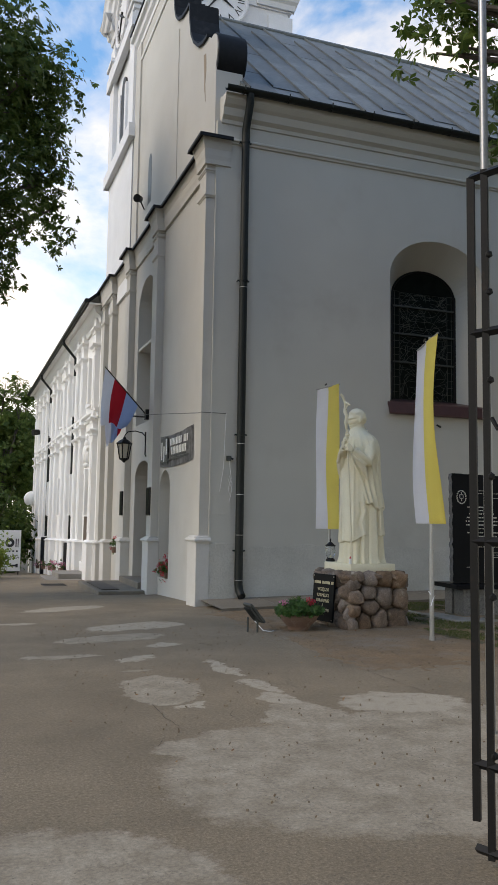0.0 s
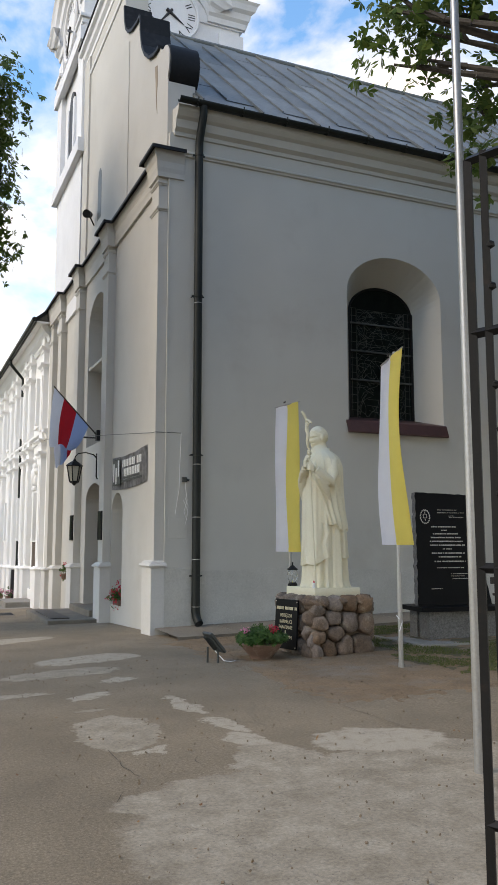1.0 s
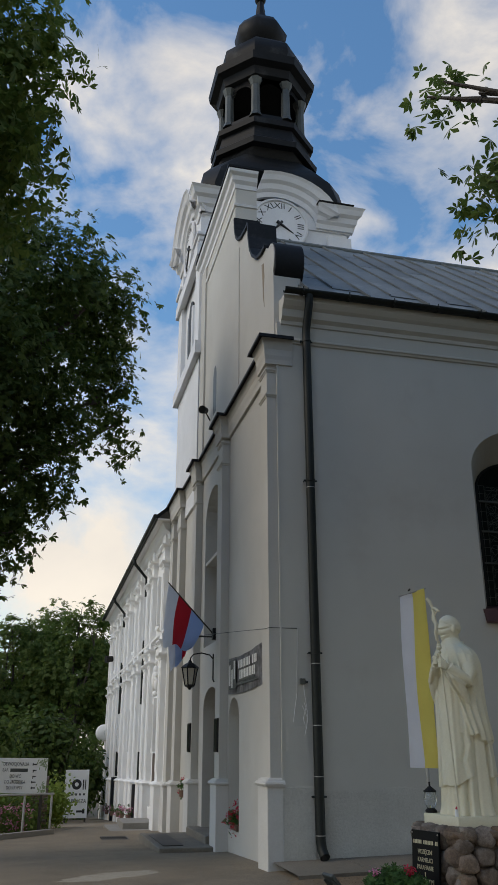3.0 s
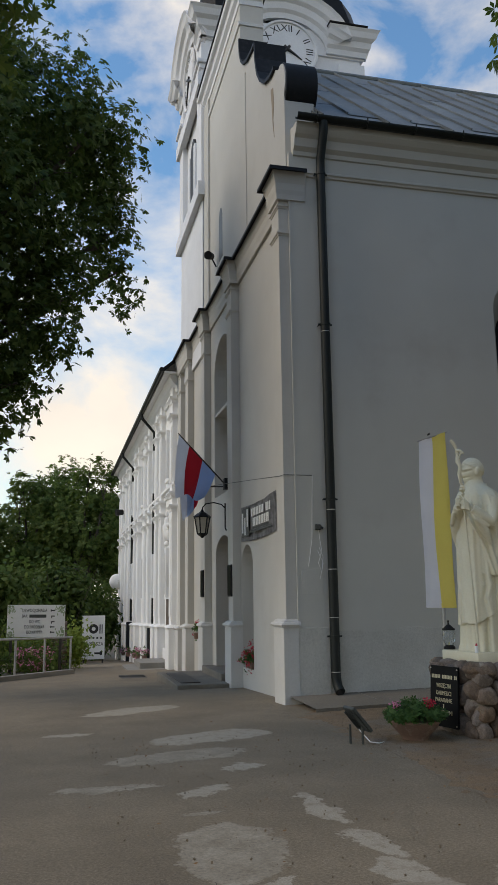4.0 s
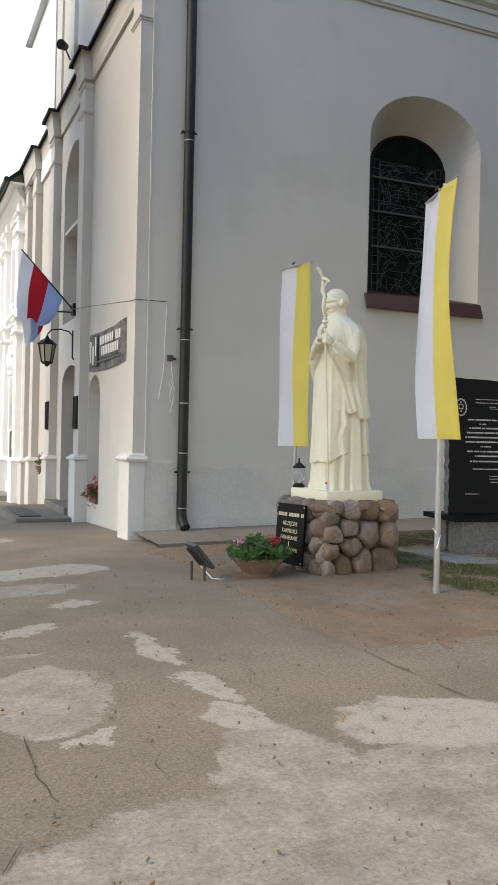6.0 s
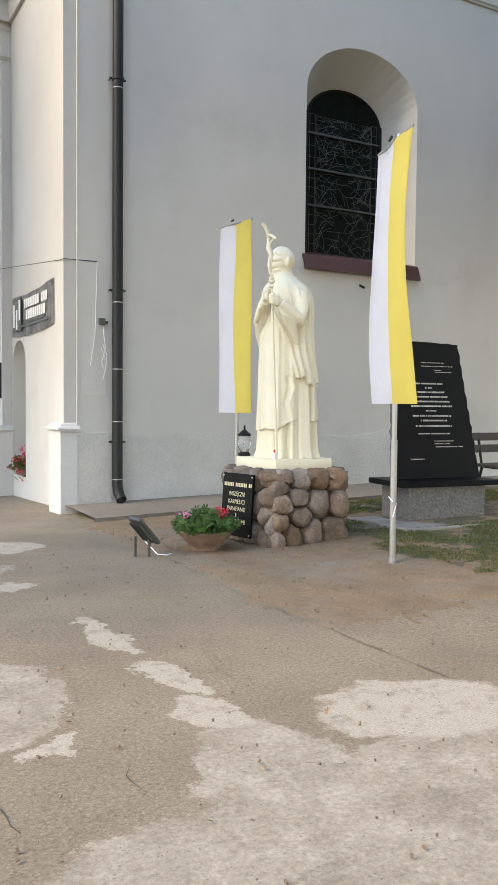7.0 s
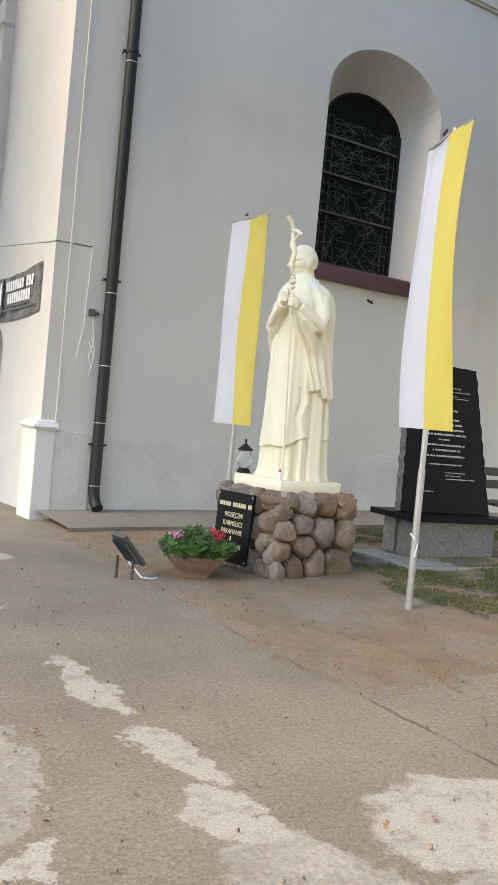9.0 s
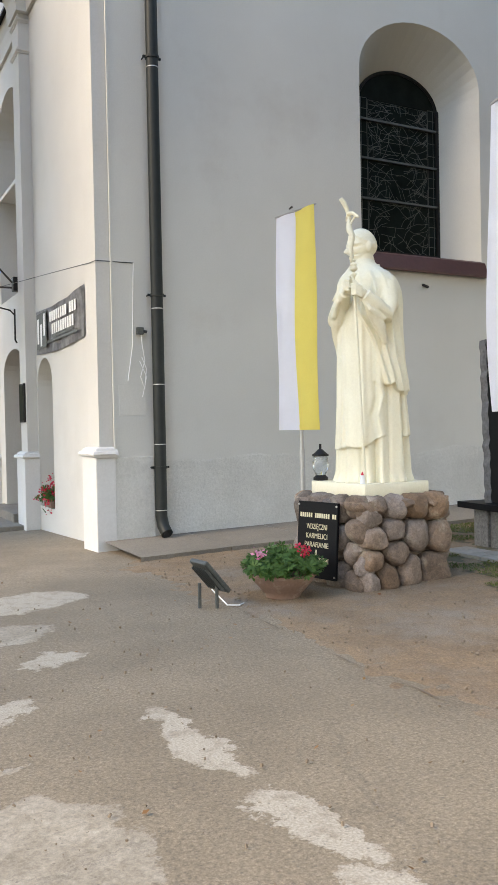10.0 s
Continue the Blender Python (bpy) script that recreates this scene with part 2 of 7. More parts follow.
def ground_material():
    """Worn tarmac and cement with pale repair patches, cracks and small grit."""
    m = material("worn_tarmac", (0.262, 0.207, 0.143), (0.155, 0.121, 0.083), 0.95, grain=90, big=0.9, bump=0.6, depth=0.008, fine=0.5, fine_scale=70)
    nt = m.node_tree
    p = nt.nodes["Principled BSDF"]
    link = p.inputs["Base Color"].links[0]
    colour = link.from_socket
    co = nt.nodes.new("ShaderNodeTexCoord")
    warp = nt.nodes.new("ShaderNodeTexNoise")
    warp.inputs["Scale"].default_value, warp.inputs["Detail"].default_value, warp.inputs["Roughness"].default_value = 2.0, 12, 0.74
    nt.links.new(co.outputs["Object"], warp.inputs["Vector"])
    wv = nt.nodes.new("ShaderNodeVectorMath")
    wv.operation = "MULTIPLY_ADD"
    wv.inputs[1].default_value, wv.inputs[2].default_value = (0.70, 0.70, 0.0), (-0.35, -0.35, 0.0)
    nt.links.new(warp.outputs["Color"], wv.inputs[0])
    moved = nt.nodes.new("ShaderNodeVectorMath")
    moved.operation = "ADD"
    nt.links.new(co.outputs["Object"], moved.inputs[0])
    nt.links.new(wv.outputs[0], moved.inputs[1])
    # centre x, y, half length, half width, turn in degrees from +x
    bright = [(3.19, 9.45, 0.46, 0.10, -83), (3.24, 8.47, 0.38, 0.11, -80), (3.2, 7.9, 0.26, 0.12, -75), (4.2, 7.50, 0.60, 0.34, -8), (2.45, 10.2, 0.28, 0.11, 40), (2.95, 11.05, 0.24, 0.15, 30),
              (3.0, 12.85, 0.75, 0.34, 22), (2.4, 15.9, 0.9, 0.35, 40), (2.42, 7.88, 0.16, 0.06, 15), (1.4, 13.4, 0.25, 0.1, 0)]
    dull = [(2.32, 8.58, 0.60, 0.33, 80), (2.27, 9.47, 0.17, 0.05, 0), (2.45, 11.75, 0.75, 0.30, 15), (1.65, 10.5, 0.45, 0.12, 0), (3.45, 5.85, 1.75, 1.1, 0), (2.75, 6.72, 0.9, 0.36, 8), (3.2, 7.25, 0.33, 0.45, 0), (4.25, 6.8, 0.9, 0.55, 0), (0.9, 4.5, 0.8, 0.9, 0)]

    def nearest_patch(patches):
        """Distance to the nearest patch, 1 at its rim."""
        best = None
        for x, y, a, b, turn in patches:
            mp = nt.nodes.new("ShaderNodeMapping")
            mp.vector_type = "TEXTURE"
            mp.inputs["Location"].default_value = (x, y, 0)
            mp.inputs["Rotation"].default_value = (0, 0, radians(turn))
            mp.inputs["Scale"].default_value = (a, b, 1000)
            nt.links.new(moved.outputs[0], mp.inputs["Vector"])
            ln = nt.nodes.new("ShaderNodeVectorMath")
            ln.operation = "LENGTH"
            nt.links.new(mp.outputs["Vector"], ln.inputs[0])
            if best is None:
                best = ln.outputs["Value"]
            else:
                mn = nt.nodes.new("ShaderNodeMath")
                mn.operation = "MINIMUM"
                nt.links.new(best, mn.inputs[0])
                nt.links.new(ln.outputs["Value"], mn.inputs[1])
                best = mn.outputs[0]
        return best

    # older, duller cement skim with a ragged rim
    skim = nt.nodes.new("ShaderNodeMapRange")
    skim.inputs["From Min"].default_value, skim.inputs["From Max"].default_value = 1.05, 0.97
    skim.inputs["To Max"].default_value = 0.85
    nt.links.new(nearest_patch(dull), skim.inputs["Value"])
    sn = nt.nodes.new("ShaderNodeTexNoise")
    sn.inputs["Scale"].default_value, sn.inputs["Detail"].default_value, sn.inputs["Roughness"].default_value = 3.5, 8, 0.7
    nt.links.new(co.outputs["Object"], sn.inputs["Vector"])
    sr = nt.nodes.new("ShaderNodeValToRGB")
    sr.color_ramp.elements[0].position, sr.color_ramp.elements[1].position = 0.36, 0.62
    sr.color_ramp.elements[0].color, sr.color_ramp.elements[1].color = (0.245, 0.206, 0.153, 1), (0.385, 0.334, 0.262, 1)
    nt.links.new(sn.outputs["Fac"], sr.inputs["Fac"])
    sm = nt.nodes.new("ShaderNodeMix")
    sm.data_type = "RGBA"
    nt.links.new(skim.outputs["Result"], sm.inputs["Factor"])
    nt.links.new(colour, sm.inputs["A"])
    nt.links.new(sr.outputs["Color"], sm.inputs["B"])
    # speckle of sand and small stones over the skim and the tarmac alike
    sp = nt.nodes.new("ShaderNodeTexNoise")
    sp.inputs["Scale"].default_value, sp.inputs["Detail"].default_value, sp.inputs["Roughness"].default_value = 38, 6, 0.8
    nt.links.new(co.outputs["Object"], sp.inputs["Vector"])
    spr = nt.nodes.new("ShaderNodeMapRange")
    spr.inputs["From Min"].default_value, spr.inputs["From Max"].default_value = 0.3, 0.7
    spr.inputs["To Min"].default_value, spr.inputs["To Max"].default_value = 0.62, 1.34
    nt.links.new(sp.outputs["Fac"], spr.inputs["Value"])
    spm = nt.nodes.new("ShaderNodeVectorMath")
    spm.operation = "SCALE"
    nt.links.new(sm.outputs["Result"], spm.inputs[0])
    nt.links.new(spr.outputs["Result"], spm.inputs["Scale"])
    colour = spm.outputs[0]
    best = nearest_patch(bright)
    mask = nt.nodes.new("ShaderNodeMapRange")
    mask.inputs["From Min"].default_value, mask.inputs["From Max"].default_value = 1.07, 0.95
    nt.links.new(best, mask.inputs["Value"])
    wear = nt.nodes.new("ShaderNodeTexNoise")
    wear.inputs["Scale"].default_value, wear.inputs["Detail"].default_value, wear.inputs["Roughness"].default_value = 9, 10, 0.75
    nt.links.new(co.outputs["Object"], wear.inputs["Vector"])
    wr = nt.nodes.new("ShaderNodeMapRange")
    wr.inputs["From Min"].default_value, wr.inputs["From Max"].default_value = 0.36, 0.5
    wr.inputs["To Min"].default_value = 0.4
    nt.links.new(wear.outputs["Fac"], wr.inputs["Value"])
    mul = nt.nodes.new("ShaderNodeMath")
    mul.operation = "MULTIPLY"
    nt.links.new(mask.outputs["Result"], mul.inputs[0])
    nt.links.new(wr.outputs["Result"], mul.inputs[1])
    mx = nt.nodes.new("ShaderNodeMix")
    mx.data_type = "RGBA"
    mx.inputs["B"].default_value = (0.385, 0.36, 0.315, 1)
    pn = nt.nodes.new("ShaderNodeTexNoise")
    pn.inputs["Scale"].default_value, pn.inputs["Detail"].default_value = 95, 4
    nt.links.new(co.outputs["Object"], pn.inputs["Vector"])
    pr = nt.nodes.new("ShaderNodeValToRGB")
    pr.color_ramp.elements[0].position, pr.color_ramp.elements[1].position = 0.3, 0.65
    pr.color_ramp.elements[0].color, pr.color_ramp.elements[1].color = (0.28, 0.24, 0.185, 1), (0.445, 0.39, 0.31, 1)
    nt.links.new(pn.outputs["Fac"], pr.inputs["Fac"])
    nt.links.new(pr.outputs["Color"], mx.inputs["B"])
    nt.links.new(mul.outputs[0], mx.inputs["Factor"])
    nt.links.new(colour, mx.inputs["A"])
    # hairline cracks along the cell borders of a large warped pattern, only here and there
    vor = nt.nodes.new("ShaderNodeTexVoronoi")
    vor.feature = "DISTANCE_TO_EDGE"
    vor.inputs["Scale"].default_value = 0.55
    nt.links.new(moved.outputs[0], vor.inputs["Vector"])
    cr = nt.nodes.new("ShaderNodeMapRange")
    cr.inputs["From Min"].default_value, cr.inputs["From Max"].default_value = 0.0035, 0.001
    cr.inputs["To Max"].default_value = 0.3
    nt.links.new(vor.outputs["Distance"], cr.inputs["Value"])
    where = nt.nodes.new("ShaderNodeTexNoise")
    where.inputs["Scale"].default_value = 0.9
    nt.links.new(co.outputs["Object"], where.inputs["Vector"])
    wh = nt.nodes.new("ShaderNodeMapRange")
    wh.inputs["From Min"].default_value, wh.inputs["From Max"].default_value = 0.46, 0.52
    nt.links.new(where.outputs["Fac"], wh.inputs["Value"])
    cm = nt.nodes.new("ShaderNodeMath")
    cm.operation = "MULTIPLY"
    nt.links.new(cr.outputs["Result"], cm.inputs[0])
    nt.links.new(wh.outputs["Result"], cm.inputs[1])
    mx2 = nt.nodes.new("ShaderNodeMix")
    mx2.data_type = "RGBA"
    mx2.inputs["B"].default_value = (0.06, 0.052, 0.044, 1)
    nt.links.new(cm.outputs[0], mx2.inputs["Factor"])
    nt.links.new(mx.outputs["Result"], mx2.inputs["A"])
    # small dark grit
    gv = nt.nodes.new("ShaderNodeTexVoronoi")
    gv.inputs["Scale"].default_value = 22
    nt.links.new(co.outputs["Object"], gv.inputs["Vector"])
    gr = nt.nodes.new("ShaderNodeMapRange")
    gr.inputs["From Min"].default_value, gr.inputs["From Max"].default_value = 0.14, 0.09
    gr.inputs["To Max"].default_value = 0.55
    nt.links.new(gv.outputs["Distance"], gr.inputs["Value"])
    mx3 = nt.nodes.new("ShaderNodeMix")
    mx3.data_type = "RGBA"
    mx3.inputs["B"].default_value = (0.11, 0.095, 0.078, 1)
    nt.links.new(gr.outputs["Result"], mx3.inputs["Factor"])
    nt.links.new(mx2.outputs["Result"], mx3.inputs["A"])
    nt.links.new(mx3.outputs["Result"], p.inputs["Base Color"])
    return m


APRON = material("earthy_concrete", (0.23, 0.197, 0.155), (0.16, 0.136, 0.106), 0.95, grain=30, big=1.2, bump=0.6, depth=0.012, fine=0.3, fine_scale=70)
CRACK = material("crack_dirt", (0.075, 0.060, 0.045), (0.045, 0.037, 0.028), 0.95, grain=60, bump=0.3)
STEPSTONE = material("dark_worn_step", (0.21, 0.185, 0.15), (0.13, 0.115, 0.093), 0.93, grain=30, big=2, bump=0.5, depth=0.008)
CLOD = material("dry_clods", (0.24, 0.18, 0.125), (0.13, 0.097, 0.068), 0.95, grain=20, big=6, bump=0.3)
BARE = material("bare_lime_plaster", (0.36, 0.29, 0.22), (0.25, 0.2, 0.15), 0.95, grain=20, bump=0.6, depth=0.01)
WING = material("bright_white_paint", (0.86, 0.855, 0.84), (0.80, 0.795, 0.78), 0.85, grain=35, bump=0.2)
GROUND = ground_material()
SOIL = material("bare_soil", (0.265, 0.178, 0.105), (0.14, 0.092, 0.054), 0.97, grain=40, big=1.6, bump=1.0, depth=0.02, fine=0.55, fine_scale=95, stain=(0.21, 0.168, 0.125), stain_at=(0.5, 0.68), stain_scale=1.2)
TURF = material("turf", (0.105, 0.098, 0.045), (0.085, 0.064, 0.038), 0.97, grain=20, big=2.5, bump=0.9, depth=0.02)

# ---- building helpers ----
PLACE = {}


def put(bm, name, mat, at=(0, 0, 0), smooth=False):
    bmesh.ops.translate(bm, vec=-Vector(at), verts=bm.verts)
    me = bpy.data.meshes.new(name)
    bm.to_mesh(me)
    bm.free()
    for m in (mat if isinstance(mat, (list, tuple)) else [mat]):
        me.materials.append(m)
    if smooth:
        me.shade_smooth()
        me.set_sharp_from_angle(angle=radians(40))
    return new(name, me)


def structure(name, bm, mat, label="", category="", smooth=False):
    return tagged(put(bm, name, mat, smooth=smooth), label, category or name.split("_")[0], kind="structure")


def thing(name, at, label, category, group="", kind=""):
    ob = new(name)
    ob.location = at
    ob.empty_display_size = 0.1
    PLACE[ob.name] = Vector(at)
    return tagged(ob, label, category, group, kind)


def solid(name, bm, mat, at, label, category, group="", kind="", smooth=False):
    """A thing that is one mesh."""
    ob = put(bm, name, mat, at, smooth)
    ob.location = at
    PLACE[ob.name] = Vector(at)
    return tagged(ob, label, category, group, kind)


def part(name, bm, mat, parent, label="", smooth=False):
    at = PLACE.get(parent.name, Vector((0, 0, 0)))
    ob = put(bm, name, mat, at, smooth)
    ob.parent = parent
    PLACE[ob.name] = at
    return tagged(ob, label)


def piece(name, me, parent, at, turn=(0, 0, 0), scale=(1, 1, 1), label=""):
    """A repeat that shares its mesh with its like."""
    ob = new(name, me)
    ob.parent = parent
    ob.location = Vector(at) - PLACE.get(parent.name, Vector((0, 0, 0)))
    ob.rotation_euler, ob.scale = turn, scale
    return tagged(ob, label)


def box(bm, x0, x1, y0, y1, z0, z1, bevel=0.0):
    r = bmesh.ops.create_cube(bm, size=1, matrix=Matrix.LocRotScale(((x0 + x1) / 2, (y0 + y1) / 2, (z0 + z1) / 2), None, (abs(x1 - x0), abs(y1 - y0), abs(z1 - z0))))
    if bevel:
        edges = {e for v in r["verts"] for e in v.link_edges}
        bmesh.ops.bevel(bm, geom=list(edges), offset=bevel, segments=2, affect="EDGES", profile=0.5)
    return bm


def boxes(*rows, bevel=0.0):
    bm = bmesh.new()
    for r in rows:
        box(bm, *r, bevel=bevel)
    return bm


def rod(bm, p0, p1, r0, r1=None, n=10, caps=True):
    p0, p1 = Vector(p0), Vector(p1)
    d = p1 - p0
    if d.length < 1e-6:
        return bm
    m = Matrix.Translation((p0 + p1) / 2) @ d.to_track_quat("Z", "Y").to_matrix().to_4x4()
    bmesh.ops.create_cone(bm, cap_ends=caps, segments=n, radius1=r0, radius2=r0 if r1 is None else r1, depth=d.length, matrix=m)
    return bm


def tube(bm, pts, r, n=8):
    """A tube of even or tapering radius through the points."""
    pts = [Vector(p) for p in pts]
    rs = r if isinstance(r, (list, tuple)) else [r] * len(pts)
    rings = []
    for i, p in enumerate(pts):
        d = (pts[min(i + 1, len(pts) - 1)] - pts[max(i - 1, 0)]).normalized()
        a = d.orthogonal().normalized() if i == 0 else (side - d * side.dot(d)).normalized()
        side = a
        b = d.cross(a)
        rings.append([bm.verts.new(p + (a * math.cos(2 * math.pi * k / n) + b * math.sin(2 * math.pi * k / n)) * rs[i]) for k in range(n)])
    for r0, r1 in zip(rings, rings[1:]):
        for k in range(n):
            bm.faces.new((r0[k], r0[(k + 1) % n], r1[(k + 1) % n], r1[k]))
    bm.faces.new(rings[0][::-1])
    bm.faces.new(rings[-1])
    return bm


def loft(bm, rings):
    """Skin through closed rings of equal length, capped."""
    vs = [[bm.verts.new(p) for p in ring] for ring in rings]
    n = len(vs[0])
    for a, b in zip(vs, vs[1:]):
        for k in range(n):
            bm.faces.new((a[k], a[(k + 1) % n], b[(k + 1) % n], b[k]))
    bm.faces.new(vs[0][::-1])
    bm.faces.new(vs[-1])
    return bm


def prism(bm, outline, axis, a, b):
    """An outline pushed from a to b along x ('x': outline in y, z) or y ('y': outline in x, z) or z."""
    at = {"x": lambda p, w: (w, p[0], p[1]), "y": lambda p, w: (p[0], w, p[1]), "z": lambda p, w: (p[0], p[1], w)}[axis]
    lo, hi = [bm.verts.new(at(p, a)) for p in outline], [bm.verts.new(at(p, b)) for p in outline]
    bm.faces.new(lo)
    bm.faces.new(hi[::-1])
    n = len(outline)
    for k in range(n):
        bm.faces.new((lo[k], hi[k], hi[(k + 1) % n], lo[(k + 1) % n]))
    bmesh.ops.recalc_face_normals(bm, faces=bm.faces)
    return bm


def moulding(bm, profile, path, closed=False):
    """Sweeps a profile of (out, z) along a plan path of (x, y); out is to the right of the way taken."""
    n = len(path)
    rings = []
    for i, p in enumerate(path):
        p = Vector(p)
        prev = Vector(path[i - 1]) if (closed or i > 0) else None
        nxt = Vector(path[(i + 1) % n]) if (closed or i < n - 1) else None
        ds = [d.normalized() for d in ((p - prev) if prev else None, (nxt - p) if nxt else None) if d is not None]
        ns = [Vector((d.y, -d.x)) for d in ds]
        m = (ns[0] + ns[-1]).normalized()
        m = m / max(0.3, m.dot(ns[0]))
        rings.append([bm.verts.new((p.x + m.x * o, p.y + m.y * o, z)) for o, z in profile])
    pairs = list(zip(rings, rings[1:])) + ([(rings[-1], rings[0])] if closed else [])
    k = len(profile)
    for a, b in pairs:
        for j in range(k):
            bm.faces.new((a[j], a[(j + 1) % k], b[(j + 1) % k], b[j]))
    if not closed:
        bm.faces.new(rings[0])
        bm.faces.new(rings[-1][::-1])
    bmesh.ops.recalc_face_normals(bm, faces=bm.faces)
    return bm


def arch(u0, u1, v0, vs, vc, n=14):
    """From the foot at u0 up over a segment or half-ellipse to the foot at u1."""
    c, h = (u0 + u1) / 2, (u1 - u0) / 2
    return [(u0, v0)] + [(c - h * math.cos(math.pi * k / n), vs + (vc - vs) * math.sin(math.pi * k / n)) for k in range(n + 1)] + [(u1, v0)]


def pierced(bm, to, rect, outer, inner, depth, back=True):
    """A wall face with one opening: front, splayed reveal, and rear face. to(u, v, w) gives the world point, w into the wall."""
    U0, U1, V0, V1 = rect

    def quad(*ps):
        bm.faces.new([bm.verts.new(to(*p)) for p in ps])

    def sheet(loop, w):
        u0, v0, u1 = loop[0][0], loop[0][1], loop[-1][0]
        if v0 > V0 + 1e-4:
            quad((U0, V0, w), (U1, V0, w), (U1, v0, w), (U0, v0, w))
        quad((U0, v0, w), (u0, v0, w), (u0, V1, w), (U0, V1, w))
        quad((u1, v0, w), (U1, v0, w), (U1, V1, w), (u1, V1, w))
        for (a, b), (c, d) in zip(loop[1:-1], loop[2:-1]):
            quad((a, b, w), (c, d, w), (c, V1, w), (a, V1, w))

    sheet(outer, 0)
    for i in range(len(outer)):
        a, b, c, d = outer[i], outer[(i + 1) % len(outer)], inner[(i + 1) % len(outer)], inner[i]
        quad((*a, 0), (*b, 0), (*c, depth), (*d, depth))
    if back:
        sheet(inner, depth)
    else:
        bm.faces.new([bm.verts.new(to(*p, depth)) for p in inner])
    bmesh.ops.remove_doubles(bm, verts=bm.verts, dist=0.0005)
    bmesh.ops.recalc_face_normals(bm, faces=bm.faces)
    return bm


def text(string, size, m, mat, parent, name="lettering", depth=0.002, width=None):
    """Built-in font, centred, as a mesh part. m places the text's x, y plane in the world."""
    cu = bpy.data.curves.new(name, "FONT")
    cu.body, cu.size, cu.align_x, cu.align_y, cu.extrude = string, size, "CENTER", "CENTER", depth
    ob = bpy.data.objects.new(name, cu)
    scene.collection.objects.link(ob)
    me = bpy.data.meshes.new_from_object(ob.evaluated_get(bpy.context.evaluated_depsgraph_get()))
    bpy.data.objects.remove(ob)
    if width:
        xs = [v.co.x for v in me.vertices] or [0, 1]
        me.transform(Matrix.Diagonal((width / max(1e-4, max(xs) - min(xs)), 1, 1, 1)))
    me.transform(Matrix.Translation(-PLACE.get(parent.name, Vector((0, 0, 0)))) @ m)
    me.materials.clear()
    me.materials.append(mat)
    ob = new(name, me)
    ob.parent = parent
    return ob


def bar_row(rows, m, mat, parent, name="line_of_writing", depth=0.002):
    """Plain bars in place of writing: rows of (x0, x1, y0, y1) in the plane of m."""
    bm = bmesh.new()
    for x0, x1, y0, y1 in rows:
        box(bm, x0, x1, y0, y1, 0, depth)
    bm.transform(m)
    return part(name, bm, mat, parent)


def plane_matrix(origin, right, up):
    r, u = Vector(right).normalized(), Vector(up).normalized()
    n = r.cross(u)
    return Matrix(((r.x, u.x, n.x, origin[0]), (r.y, u.y, n.y, origin[1]), (r.z, u.z, n.z, origin[2]), (0, 0, 0, 1)))


def ground_height(x, y):
    """Rises a little into the flower bed, and falls along the front towards the far end."""
    def ease(a, b, v):
        v = min(1, max(0, (v - a) / (b - a)))
        return v * v * (3 - 2 * v)
    z = -0.035 * min(max(0, y - 14), 16) - 0.055 * min(max(0, y - 30), 24)
    z += 0.02 * min(max(0, x - 4.5), 7) * ease(7.5, 10.5, y)
    return z


def ground_sheet(bm, xs, ys, lift=0.0, rough=0.0, inside=None):
    vs = {}
    for i, x in enumerate(xs):
        for j, y in enumerate(ys):
            vs[i, j] = bm.verts.new((x, y, ground_height(x, y) + lift + (rough * noise.noise((x * 2.3, y * 2.3, 0)) if rough else 0)))
    for i in range(len(xs) - 1):
        for j in range(len(ys) - 1):
            if inside is None or inside((xs[i] + xs[i + 1]) / 2, (ys[j] + ys[j + 1]) / 2):
                bm.faces.new((vs[i, j], vs[i + 1, j], vs[i + 1, j + 1], vs[i, j + 1]))
    for v in [v for v in bm.verts if not v.link_faces]:
        bm.verts.remove(v)
    return bm


def steps(a, b, d):
    n = max(1, round((b - a) / d))
    return [a + (b - a) * k / n for k in range(n + 1)]


